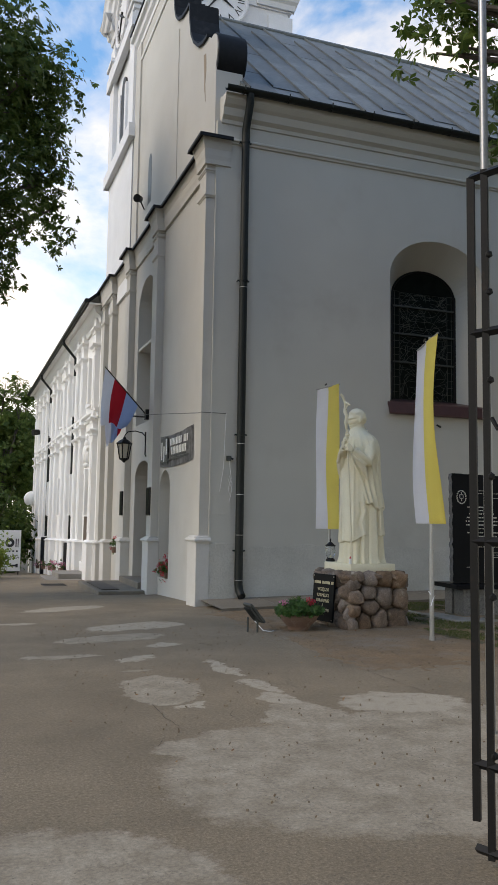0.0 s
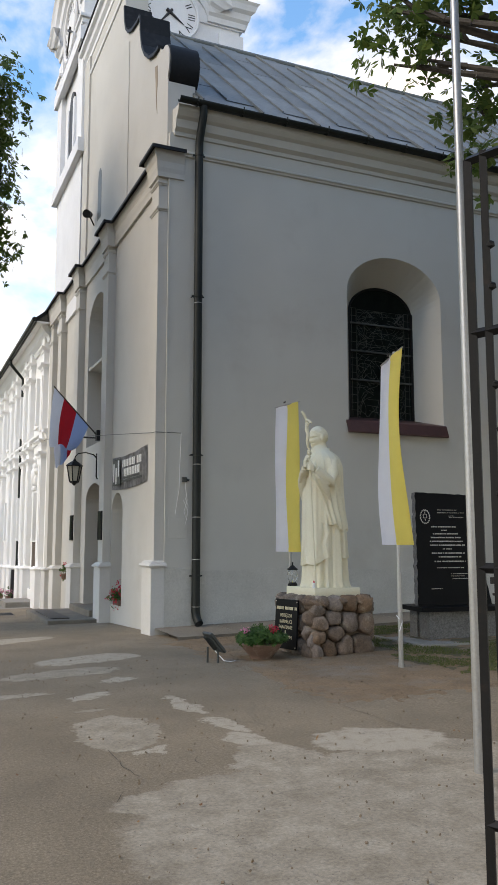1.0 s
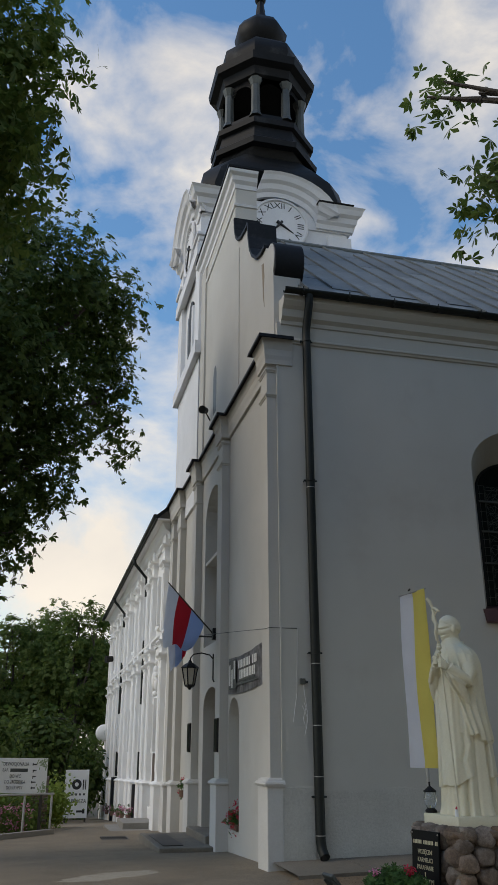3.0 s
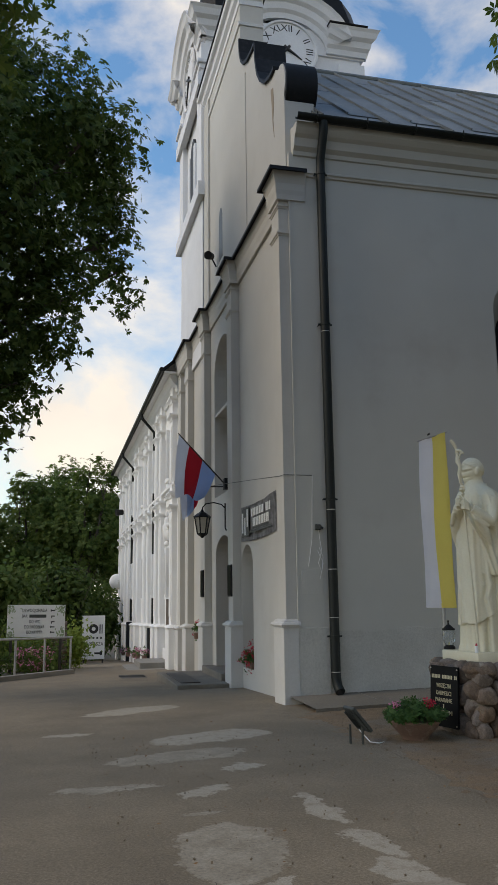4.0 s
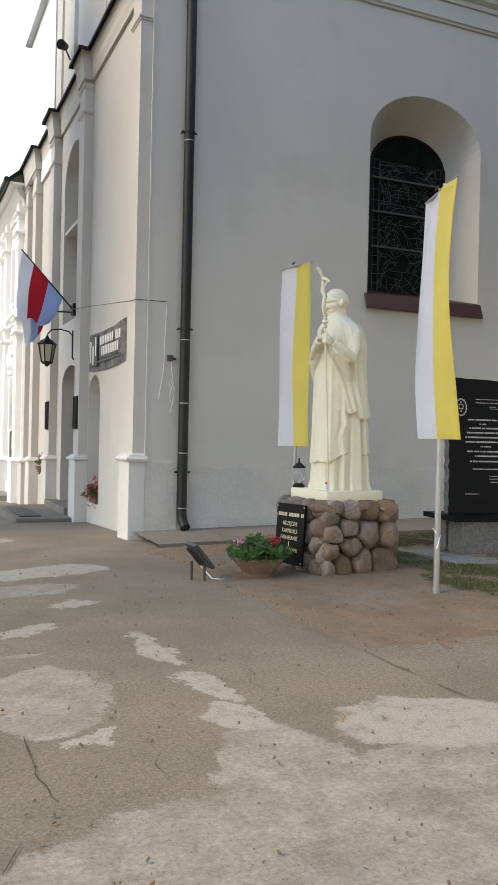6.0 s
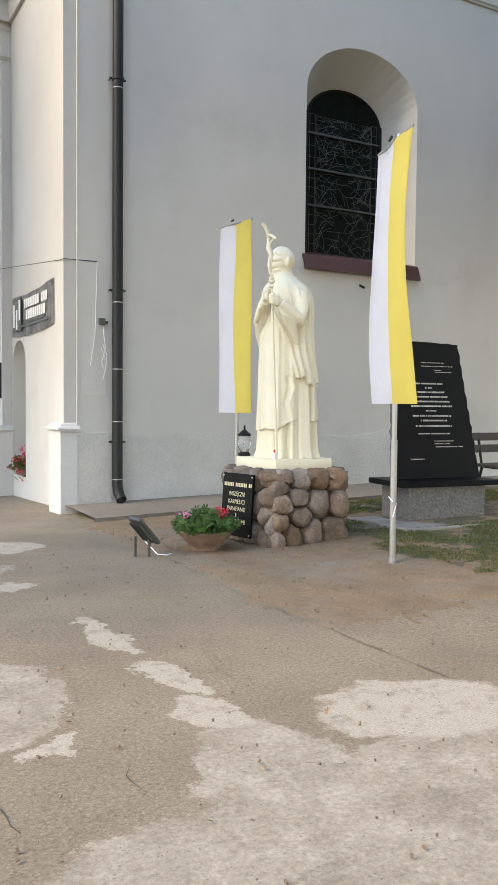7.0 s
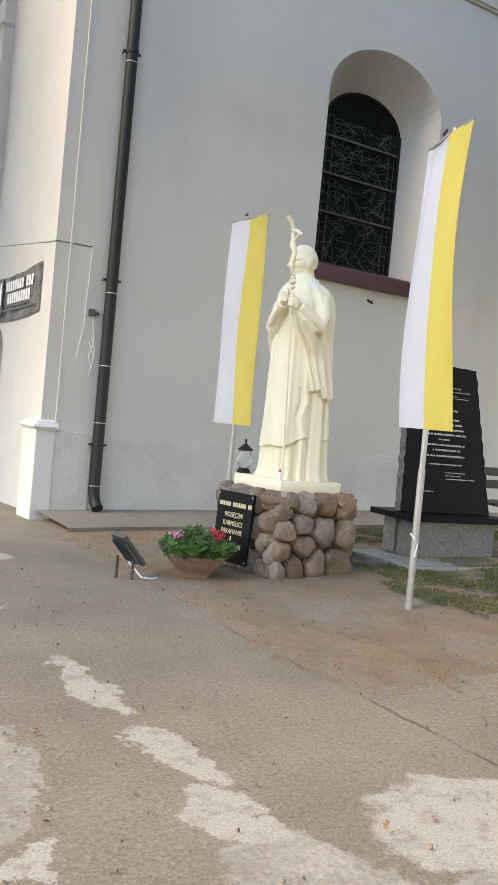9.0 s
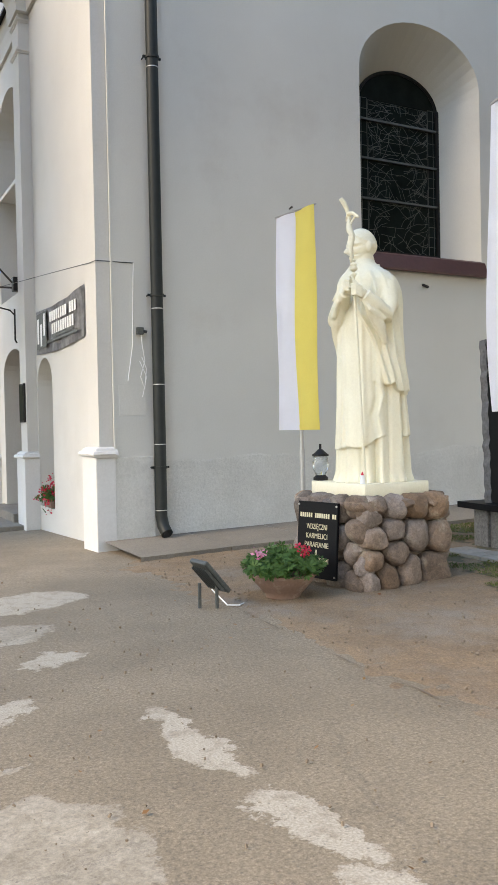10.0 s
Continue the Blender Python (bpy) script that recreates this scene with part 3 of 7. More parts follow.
def leaves_mesh(name, centres, normals, size, rng, kind="palmate", droop=0.5):
    """Many small leaves as one mesh: palmate fans of leaflets, or single blades."""
    n = len(centres)
    fan = 5 if kind == "palmate" else 1
    verts, faces = [], []
    s = size * rng.uniform(0.7, 1.25, n)
    turn = rng.uniform(0, 2 * np.pi, n)
    nor = normals / np.maximum(1e-6, np.linalg.norm(normals, axis=1, keepdims=True))
    ref = np.where(np.abs(nor[:, 2:3]) > 0.9, np.array([[1.0, 0, 0]]), np.array([[0, 0, 1.0]]))
    t1 = np.cross(nor, ref)
    t1 /= np.linalg.norm(t1, axis=1, keepdims=True)
    t2 = np.cross(nor, t1)
    allv, allf = [], []
    base = 0
    for k in range(fan):
        ang = turn + (k - (fan - 1) / 2) * 0.78
        d = t1 * np.cos(ang)[:, None] + t2 * np.sin(ang)[:, None]
        d = d + np.array([[0, 0, -droop]]) * rng.uniform(0.4, 1.2, (n, 1))
        d /= np.linalg.norm(d, axis=1, keepdims=True)
        e = np.cross(nor, d)
        e /= np.maximum(1e-6, np.linalg.norm(e, axis=1, keepdims=True))
        L = (s * (1.0 if fan == 1 else 1 - 0.13 * abs(k - 2)))[:, None]
        W = L * (0.20 if fan > 1 else 0.30)
        a = centres
        tip = centres + d * L
        mid = centres + d * L * 0.62
        allv.append(np.stack([a, mid + e * W, tip, mid - e * W], axis=1).reshape(-1, 3))
        idx = np.arange(n)[:, None] * 4 + base
        allf.append(np.concatenate([idx, idx + 1, idx + 2, idx + 3], axis=1))
        base += 4 * n
    v, f = np.concatenate(allv), np.concatenate(allf)
    me = bpy.data.meshes.new(name)
    me.vertices.add(len(v))
    me.vertices.foreach_set("co", v.astype(np.float32).ravel())
    me.loops.add(f.size)
    me.loops.foreach_set("vertex_index", f.astype(np.int32).ravel())
    me.polygons.add(len(f))
    me.polygons.foreach_set("loop_start", np.arange(0, f.size, 4, dtype=np.int32))
    me.update(calc_edges=True)
    me.validate()
    return me


def leaf_cloud(rng, blobs, per_m2, shell=0.75, inner=0.35):
    """Leaf places near the skins of overlapping ellipsoids, in uneven twig clumps."""
    cs, ns = [], []
    for (cx, cy, cz), (rx, ry, rz) in blobs:
        n = int(per_m2 * 4 * np.pi * ((rx * ry + rx * rz + ry * rz) / 3))
        k = max(4, n // 14)
        d = rng.normal(size=(k, 3))
        d /= np.linalg.norm(d, axis=1, keepdims=True)
        r = np.where(rng.random(k) < inner, rng.uniform(0.3, 0.8, k), rng.uniform(shell, 1.08, k))[:, None]
        clump = d * r * np.array([[rx, ry, rz]]) + np.array([[cx, cy, cz]])
        which = rng.integers(0, k, n)
        spread = rng.normal(size=(n, 3)) * np.array([[0.22, 0.22, 0.26]])
        cs.append(clump[which] + spread)
        ns.append(d[which] + rng.normal(size=(n, 3)) * 0.6 + np.array([[0, 0, 0.6]]))
    return np.concatenate(cs), np.concatenate(ns)


def tree(name, base, trunk_h, r, blobs, per_m2, leaf, mat, seed, label, kind="palmate", droop=0.5, limbs=7):
    """A tapered trunk with limbs that reach into the crown, and a crown of many leaves."""
    rng = np.random.default_rng(seed)
    t = thing(name, base, label, "tree")
    bx, by, bz = base
    top = Vector((bx + rng.normal() * 0.3, by + rng.normal() * 0.3, bz + trunk_h))
    bm = bmesh.new()
    tube(bm, [Vector(base) + Vector((0, 0, -0.3)), Vector(base) + Vector((0.02, 0.03, 0.4)), (Vector(base) + top) / 2 + Vector((0.1, -0.08, 0)), top], [r * 1.5, r * 1.1, r * 0.9, r * 0.7], 12)
    part("trunk", bm, BARK, t, smooth=True)
    for i, (c, rad) in enumerate(blobs):
        c = Vector(c)
        for j in range(max(1, limbs // len(blobs))):
            end = c + Vector((rng.normal() * rad[0] * 0.45, rng.normal() * rad[1] * 0.45, rng.normal() * rad[2] * 0.35))
            mid = top.lerp(end, 0.5) + Vector((rng.normal() * 0.3, rng.normal() * 0.3, 0.4))
            r0 = r * 0.5
            bm = bmesh.new()
            tube(bm, [top - Vector((0, 0, 0.3)), top.lerp(mid, 0.5), mid, mid.lerp(end, 0.6), end], [r0, r0 * 0.75, r0 * 0.5, r0 * 0.3, r0 * 0.1], 7)
            for q in range(4):
                e2 = mid.lerp(end, 0.3 + 0.2 * q) + Vector((rng.normal() * rad[0] * 0.4, rng.normal() * rad[1] * 0.4, rng.normal() * rad[2] * 0.3))
                tube(bm, [mid.lerp(end, 0.2 + 0.2 * q), mid.lerp(end, 0.3 + 0.2 * q).lerp(e2, 0.5), e2], [r0 * 0.28, r0 * 0.16, r0 * 0.05], 5)
            part("limb", bm, BARK, t, smooth=True)
    cs, ns = leaf_cloud(rng, blobs, per_m2)
    me = leaves_mesh("crown", cs - np.array([base]), ns, leaf, rng, kind, droop)
    me.materials.append(mat)
    crown = new("crown", me)
    crown.parent = t
    return t

# ---- ground ----
xs = [-400, -150, -60, -25, *steps(-12, 16, 0.5), 25, 60, 150, 400]
ys = [-400, -150, -60, -20, *steps(-6, 60, 0.75), 75, 110, 180, 400]
structure("ground", ground_sheet(bmesh.new(), xs, ys), GROUND, "worn brown-grey tarmac yard with pale cement patches and cracks", "ground")

BED_X, BED_Y = 4.55, 8.8  # the bare bed's edges towards the yard


def in_bed(x, y):
    return x > BED_X + 0.10 * noise.noise((0, y * 1.4, 3)) + 0.06 * noise.noise((x * 3, y * 6, 3)) and y > BED_Y + 0.12 * noise.noise((x * 1.4, 0, 5)) + 0.10 * noise.noise((x * 6, y * 3, 5)) and not (y > 14.25)


def in_turf(x, y):
    e = 6.62 + 0.30 * noise.noise((x, y * 0.9, 1)) + (0.22 if y > 11.2 else 0)
    return x > e and y < 14.2 and y > 9.55 + 0.3 * noise.noise((x * 1.2, 4, 1)) - 0.16 * (x - 6.8)


soil = ground_sheet(bmesh.new(), steps(4.2, 14, 0.05), steps(8.4, 14.5, 0.05), 0.0, 0.0, lambda x, y: True)
for v in soil.verts:
    x, y = v.co.x, v.co.y
    inside = min(x - BED_X - 0.10 * noise.noise((0, y * 1.4, 3)), (y - BED_Y - 0.12 * noise.noise((x * 1.4, 0, 5))) * 0.6, 0.25)
    v.co.z += 0.05 * inside + 0.006 * noise.noise((x * 2.5, y * 2.5, 7)) + 0.013 * noise.noise((x * 8, y * 8, 2)) - (0.02 if inside < -0.12 else 0.002)
structure("soil_bed", soil, SOIL, "bare trodden reddish-brown soil round the monument", "soil", smooth=True)


def ground_line(bm, lines, thin, wide):
    """Ragged dark slits that lie on the yard."""
    for line in lines:
        for (xa, ya), (xb, yb) in zip(line, line[1:]):
            n_ = max(3, int(16 * math.hypot(xb - xa, yb - ya)))
            rows = []
            for k in range(n_ + 1):
                x, y = xa + (xb - xa) * k / n_, ya + (yb - ya) * k / n_
                dx = 0.018 * noise.noise((x * 7, y * 7, 9)) + 0.010 * noise.noise((x * 23, y * 23, 2))
                dy = 0.018 * noise.noise((x * 7, y * 7, 4)) + 0.010 * noise.noise((x * 23, y * 23, 6))
                w = thin + wide * max(0.0, noise.noise((x * 4, y * 4, 1)))
                z = ground_height(x, y) + 0.008
                rows.append([bm.verts.new((x + dx - w, y + dy - w * 0.6, z)), bm.verts.new((x + dx + w, y + dy + w * 0.6, z))])
            for p, q in zip(rows, rows[1:]):
                bm.faces.new((p[0], p[1], q[1], q[0]))
    return bm


joint = ground_line(bmesh.new(), (((4.60, 13.0), (4.62, 12.2), (4.55, 10.92), (4.51, 9.9), (4.53, 9.26), (4.56, 8.78), (4.57, 8.27), (4.59, 7.75)), ((4.58, 8.74), (5.03, 8.75), (5.56, 8.74), (6.8, 8.70))), 0.0015, 0.011)
cracks = ground_line(bmesh.new(), (((2.11, 7.97), (2.09, 7.7), (1.90, 7.5), (1.81, 7.24)), ((2.09, 7.7), (2.09, 7.45), (2.12, 7.2)), ((1.91, 7.08), (2.0, 7.1), (2.08, 7.18)), ((2.07, 6.95), (1.95, 6.9), (1.85, 6.72)), ((2.76, 7.66), (2.6, 7.44), (2.62, 7.28), (2.52, 7.12)), ((1.45, 5.32), (1.62, 5.36)), ((1.2, 10.0), (1.45, 10.1)), ((3.3, 7.2), (3.55, 7.05), (3.75, 7.12))), 0.0008, 0.0055)
structure("ground_cracks", cracks, CRACK, "dark ragged cracks in the worn tarmac", "crack")
structure("slab_joint", joint, MORTAR, "dark dirt-filled joint between the yard slabs", "joint")
structure("turf", ground_sheet(bmesh.new(), steps(6.2, 15, 0.1), steps(8.2, 14.3, 0.1), 0.010, 0.014, in_turf), TURF, "thin patchy grass turf beside the soil", "grass", smooth=True)


def apron():
    bm = bmesh.new()
    xs_ = steps(4.75, 26, 1.1)

    def wob(x):
        return 0.05 * noise.noise((x * 0.9, 3, 1))

    for a, b in zip(xs_, xs_[1:]):
        z0, z1 = ground_height(a, 14.9), ground_height(b, 14.9)
        vs = [bm.verts.new(p) for p in ((a + 0.004, 14.36 + wob(a), z0 - 0.1), (b - 0.004, 14.36 + wob(b), z1 - 0.1), (b - 0.004, 14.36 + wob(b), z1 + 0.075), (a + 0.004, 14.36 + wob(a), z0 + 0.075), (b - 0.004, 15.7, z1 + 0.10), (a + 0.004, 15.7, z0 + 0.10))]
        bm.faces.new((vs[0], vs[1], vs[2], vs[3]))
        bm.faces.new((vs[3], vs[2], vs[4], vs[5]))
    return structure("apron", bm, APRON, "brownish concrete apron slab along the church wall", "pavement")


apron()

# ---- the church ----
XW, XP, XB = 4.92, 4.745, 4.675   # front wall, pilaster shafts, plinths
YW = 15.68                      # side wall
church = thing("church", (XW, YW, 0), "white and grey plastered baroque church with pilasters and metal roof", "church")


def side(u, v, w):
    return (u, YW + w, v)


def front(u, v, w):
    return (XW + w, u, v)


# side wall with the deep arched window
OUT = arch(8.72, 11.02, 3.90, 6.62, 7.46, 20)
INN = arch(9.13, 10.68, 4.12, 6.42, 6.98, 20)
bm = pierced(bmesh.new(), side, (5.2, 15.0, -0.6, 9.25), OUT, INN, 0.66)
box(bm, 15.0, 30, YW, YW + 0.66, -0.6, 9.25)
part("side_wall", bm, PLASTER, church, "plain grey plastered side wall")
part("corner_wall", boxes((XP + 0.2, 5.202, YW - 0.001, YW + 0.5, -0.6, 9.25)), PLASTER, church)
# rough lower band of plaster with an uneven upper edge, two centimetres proud
bm = bmesh.new()
us = steps(5.0, 26, 0.12)
top = [1.02 + 0.14 * noise.noise((u * 0.8, 0, 2)) + 0.05 * noise.noise((u * 4, 0, 7)) for u in us]
for i in range(len(us) - 1):
    a, b = us[i], us[i + 1]
    vs = [bm.verts.new(p) for p in ((a, YW - 0.004, -0.6), (b, YW - 0.004, -0.6), (b, YW - 0.004, top[i + 1]), (a, YW - 0.004, top[i]), (b, YW + 0.01, top[i + 1] + 0.09), (a, YW + 0.01, top[i] + 0.09))]
    bm.faces.new(vs[:4])
    bm.faces.new((vs[3], vs[2], vs[4], vs[5]))
bmesh.ops.remove_doubles(bm, verts=bm.verts, dist=0.0005)
part("render_band", bm, ROUGHCAST, church, "rough patched lower plaster")

# window: frame, panes with lead lines, bars, sill
window = part("window", boxes((9.09, 9.15, YW + 0.60, YW + 0.68, 4.1, 6.5), (10.66, 10.72, YW + 0.60, YW + 0.68, 4.1, 6.5), (9.09, 10.72, YW + 0.60, YW + 0.68, 4.08, 4.16)), IRON, church, "arched leaded-glass window with dark panes")
rng = np.random.default_rng(4)
levels = [4.14, 4.95, 5.57, 6.17]
for i, z0 in enumerate(levels):
    z1 = levels[i + 1] if i < 3 else 6.99
    bm = bmesh.new()
    if i < 3:
        box(bm, 9.14, 10.68, YW + 0.64, YW + 0.655, z0, z1)
    else:
        prism(bm, arch(9.14, 10.68, z0, 6.40, 6.985, 16), "y", YW + 0.64, YW + 0.655)
    pane = part("pane", bm, GLASS, window)
    bm = bmesh.new()
    y = YW + 0.636
    zt = z1 if i < 3 else 6.5

    def came(p, q, w=0.004):
        d = Vector((q[0] - p[0], q[1] - p[1]))
        if d.length < 0.01:
            return
        e = Vector((-d.y, d.x)).normalized() * w
        bm.faces.new([bm.verts.new((p[0] + s * e.x + t * d.x, y, p[1] + s * e.y + t * d.y)) for s, t in ((1, 0), (-1, 0), (-1, 1), (1, 1))])

    for u in (9.2, 9.31, 10.51, 10.62):
        came((u, z0), (u, zt), 0.005)
    for z in steps(z0, zt, 0.175):
        came((9.14, z), (9.31, z))
        came((10.51, z), (10.68, z))
    for z in steps(z0 + 0.05, zt - 0.05, 0.12):
        if rng.random() < 0.75:
            a = rng.uniform(9.33, 9.6)
            came((a, z), (a + rng.uniform(0.2, 0.7), z + rng.normal() * 0.02), 0.003)
    cx = 9.91 + rng.normal() * 0.08
    for k in range(52):
        p = (rng.uniform(9.36, 10.46), rng.uniform(z0 + 0.06, zt - 0.06))
        a = math.atan2(p[1] - (z0 + zt) / 2, p[0] - cx) + rng.normal() * 0.7 + (math.pi / 2 if k % 3 == 0 else 0)
        for j in range(4):
            a += rng.normal() * 0.45
            q = (min(10.49, max(9.33, p[0] + 0.13 * math.cos(a))), min(zt - 0.02, max(z0 + 0.02, p[1] + 0.13 * math.sin(a))))
            came(p, q, 0.0032)
            p = q
    part("lead_tracery", bm, CAME, pane)
for z in levels[1:]:
    part("glazing_bar", boxes((9.13, 10.69, YW + 0.60, YW + 0.64, z - 0.016, z + 0.016)), CAME, window)
bm = bmesh.new()
for i in range(len(INN) - 1):
    (a, b), (c, d) = INN[i], INN[i + 1]
    rod(bm, (a, YW + 0.63, b), (c, YW + 0.63, d), 0.028, n=6)
part("window_frame", bm, IRON, window)
bm = prism(bmesh.new(), [(YW + 0.64, 4.15), (YW + 0.01, 3.985), (YW - 0.03, 3.955), (YW - 0.10, 3.75), (YW - 0.10, 3.715), (YW - 0.075, 3.715), (YW - 0.02, 3.9), (YW + 0.64, 4.1)], "x", 8.67, 11.07)
part("window_sill", bm, MAROON, window, "sloping maroon sheet-metal sill")

# cornice of the side wall
bm = moulding(bmesh.new(), [(0, 8.80), (0.03, 8.81), (0.04, 8.84), (0.065, 8.86), (0.065, 8.89), (0.02, 8.92), (0, 8.93)], [(XP - 0.02, YW), (30, YW)])
part("string_course", bm, PLASTER, church)
bm = moulding(bmesh.new(), [(0, 9.18), (0.05, 9.2), (0.06, 9.27), (0.13, 9.33), (0.15, 9.42), (0.16, 9.47), (0.22, 9.52), (0.28, 9.6), (0.30, 9.70), (0.02, 9.72), (0, 9.72)], [(5.02, YW + 0.02), (30, YW + 0.02)])
part("cornice", bm, PLASTER, church)
bm = boxes((5.02, 30, YW, YW + 0.5, 9.2, 9.75))
part("frieze", bm, PLASTER, church)
# gutter with brackets
bm = bmesh.new()
gy, gz, gr = YW - 0.36, 9.77, 0.085
prof = [(gy - gr * math.cos(a), gz - gr * math.sin(a)) for a in [math.pi * k / 10 for k in range(11)]]
prof += [(y_ * 0.94 + gy * 0.06, z_ * 0.94 + gz * 0.06 + 0.001) for y_, z_ in prof[::-1]]
prism(bm, prof, "x", 5.0, 30)
gutter = part("gutter", bm, PIPE, church, "dark half-round gutter")
for k in range(26):
    x = 5.35 + k * 0.92
    part("gutter_bracket", tube(bmesh.new(), [(x, gy - 0.1, gz + 0.03), (x, gy - 0.1, gz - 0.05), (x, gy, gz - 0.11), (x, gy + 0.1, gz - 0.05), (x, gy + 0.3, gz + 0.03)], 0.014, 5), PIPE, gutter)
# downpipe at the corner
PX, PY = 5.49, YW - 0.105
bm = tube(bmesh.new(), [(PX, gy + 0.02, 9.7), (PX, gy + 0.03, 9.52), (PX, PY - 0.01, 9.1), (PX, PY, 8.9), (PX, PY, 5), (PX, PY, 0.34), (PX + 0.01, PY - 0.03, 0.22), (PX + 0.02, PY - 0.13, 0.13)], 0.077, 14)
downpipe = part("downpipe", bm, PIPE, church, "dark green metal downpipe", smooth=True)
for z in (8.83, 6.08, 3.12, 0.96):
    bm = rod(bmesh.new(), (PX, PY, z - 0.016), (PX, PY, z + 0.016), 0.09, n=14)
    box(bm, PX - 0.12, PX + 0.12, PY + 0.0, PY + 0.02, z - 0.014, z + 0.014)
    rod(bm, (PX - 0.1, PY, z), (PX - 0.1, YW, z), 0.009, n=6)
    part("pipe_bracket", bm, PIPE, downpipe)
for z in (5.95, 2.95, 2.0, 1.25, 0.42):
    part("pipe_joint", rod(bmesh.new(), (PX, PY, z - 0.006), (PX, PY, z + 0.006), 0.081, n=14), STEEL, downpipe)
bm = rod(bmesh.new(), (PX + 0.021, PY - 0.132, 0.128), (PX + 0.023, PY - 0.136, 0.126), 0.066, n=14)
part("pipe_mouth", bm, INK, downpipe)

# front wall: plain lengths, niche, portal, upper recess
ZT = 8.35
fw = boxes((XW, XW + 0.55, 16.1, 18.3, -1.2, ZT), (XW, XW + 0.55, 22.8, 27.6, -1.2, ZT))
part("front_wall", fw, WHITE, church, "cream-white plastered front wall")
part("niche_wall", pierced(bmesh.new(), front, (18.3, 19.75, -1.2, ZT), arch(18.62, 19.58, 0.22, 2.2, 2.62), arch(18.62, 19.58, 0.22, 2.2, 2.62), 0.3, back=False), WHITE, church)
DO = arch(20.55, 22.35, -0.02, 2.55, 2.98)
part("portal_wall", pierced(bmesh.new(), front, (19.75, 22.8, -1.2, 3.7), DO, DO, 0.62), WHITE, church)
UO = arch(20.5, 22.45, 3.95, 7.0, 7.75)
part("upper_wall", pierced(bmesh.new(), front, (19.75, 22.8, 3.7, ZT), UO, UO, 0.45, back=False), WHITE, church)
part("recess_ledge", boxes((XW + 0.02, XW + 0.44, 20.5, 22.45, 5.95, 6.03), bevel=0.01), WHITE, church)
door = part("door", boxes((XW + 0.58, XW + 0.64, 20.5, 22.4, -0.1, 3.05)), DOORWOOD, church, "dark brown wooden church door")
for y in (20.62, 21.5):
    for z in (0.15, 1.1, 2.0):
        part("door_panel", boxes((XW + 0.555, XW + 0.585, y, y + 0.75, z, z + 0.75), bevel=0.012), DOORWOOD, door)



def pilaster(y0, y1, zb, plinth_top=1.22):
    """Front pilaster: plinth with rounded cap, shaft, two capital bands."""
    p = part("pilaster", boxes((XP, XW + 0.01, y0, y1, plinth_top, ZT + 0.02)), WHITE, church)
    part("plinth", boxes((XB, XW + 0.012, y0 - 0.07, y1 + 0.07, zb, plinth_top - 0.1), bevel=0.012), PLINTH, p)
    path_ = [(XW, y1 + 0.07), (XB, y1 + 0.07), (XB, y0 - 0.07), (XW, y0 - 0.07)]
    bm = moulding(bmesh.new(), [(-0.3, plinth_top - 0.1), (0.03, plinth_top - 0.1), (0.045, plinth_top - 0.075), (0.03, plinth_top - 0.045), (0.0, plinth_top - 0.035), (-0.01, plinth_top - 0.01), (-0.05, plinth_top + 0.012), (-0.3, plinth_top + 0.012)], [(a, b) for a, b in path_[::-1]][::-1])
    part("plinth_cap", bm, PLINTH, p)
    shaft = [(XW, y1), (XP, y1), (XP, y0), (XW, y0)]
    for z in (7.72, 8.22):
        part("capital_band", moulding(bmesh.new(), [(-0.05, z - 0.04), (0.012, z - 0.04), (0.015, z - 0.02), (0.035, z), (0.035, z + 0.025), (-0.05, z + 0.03)], shaft), WHITE, p)
    return p


pilaster(YW + 0.03, 16.16, -0.6)
pilaster(19.64, 20.1, -0.8, 1.10)
pilaster(22.9, 23.36, -1.0, 1.0)
pilaster(25.5, 26.0, -1.2, 0.88)
pilaster(26.9, 27.4, -1.2, 0.80)
# the corner's lower block runs on to the downpipe
part("corner_plinth", boxes((XB + 0.002, 5.44, YW - 0.03, YW + 0.3, -0.6, 1.1), bevel=0.01), ROUGHCAST, church)
bm = moulding(bmesh.new(), [(-0.1, 1.1), (0.03, 1.1), (0.045, 1.13), (0.03, 1.165), (-0.02, 1.2), (-0.1, 1.22)], [(XB, YW - 0.03), (4.96, YW - 0.03)])
part("plinth_cap", bm, PLINTH, church)
part("corner_edge", boxes((4.925, 4.95, YW - 0.012, YW + 0.02, 1.2, 8.7)), PLASTER, church)

# front cornice, breaking forward over the pilasters, with a dark metal cover
plan = [(XW + 0.3, 27.6), (XW - 0.02, 27.6)]
for y0, y1 in ((25.45, 27.45), (22.85, 23.42), (19.58, 20.16), (YW + 0.0, 16.22)):
    plan += [(XW - 0.02, y1), (XP - 0.01, y1), (XP - 0.01, y0)] + ([(XW - 0.02, y0)] if y0 > 16 else [(XW + 0.3, y0)])
FC = [(-0.1, 8.33), (0.03, 8.33), (0.035, 8.42), (0.05, 8.50), (0.055, 8.62), (0.08, 8.70), (0.10, 8.78), (0.11, 8.83), (-0.1, 8.84)]
part("front_cornice", moulding(bmesh.new(), FC, plan), WHITE, church)
part("cornice_cover", moulding(bmesh.new(), [(-0.28, 8.95), (0.15, 8.84), (0.16, 8.80), (0.19, 8.80), (0.18, 8.87), (-0.28, 8.985)], plan), DARKSHEET, church, "dark sheet-metal cover on the cornice")

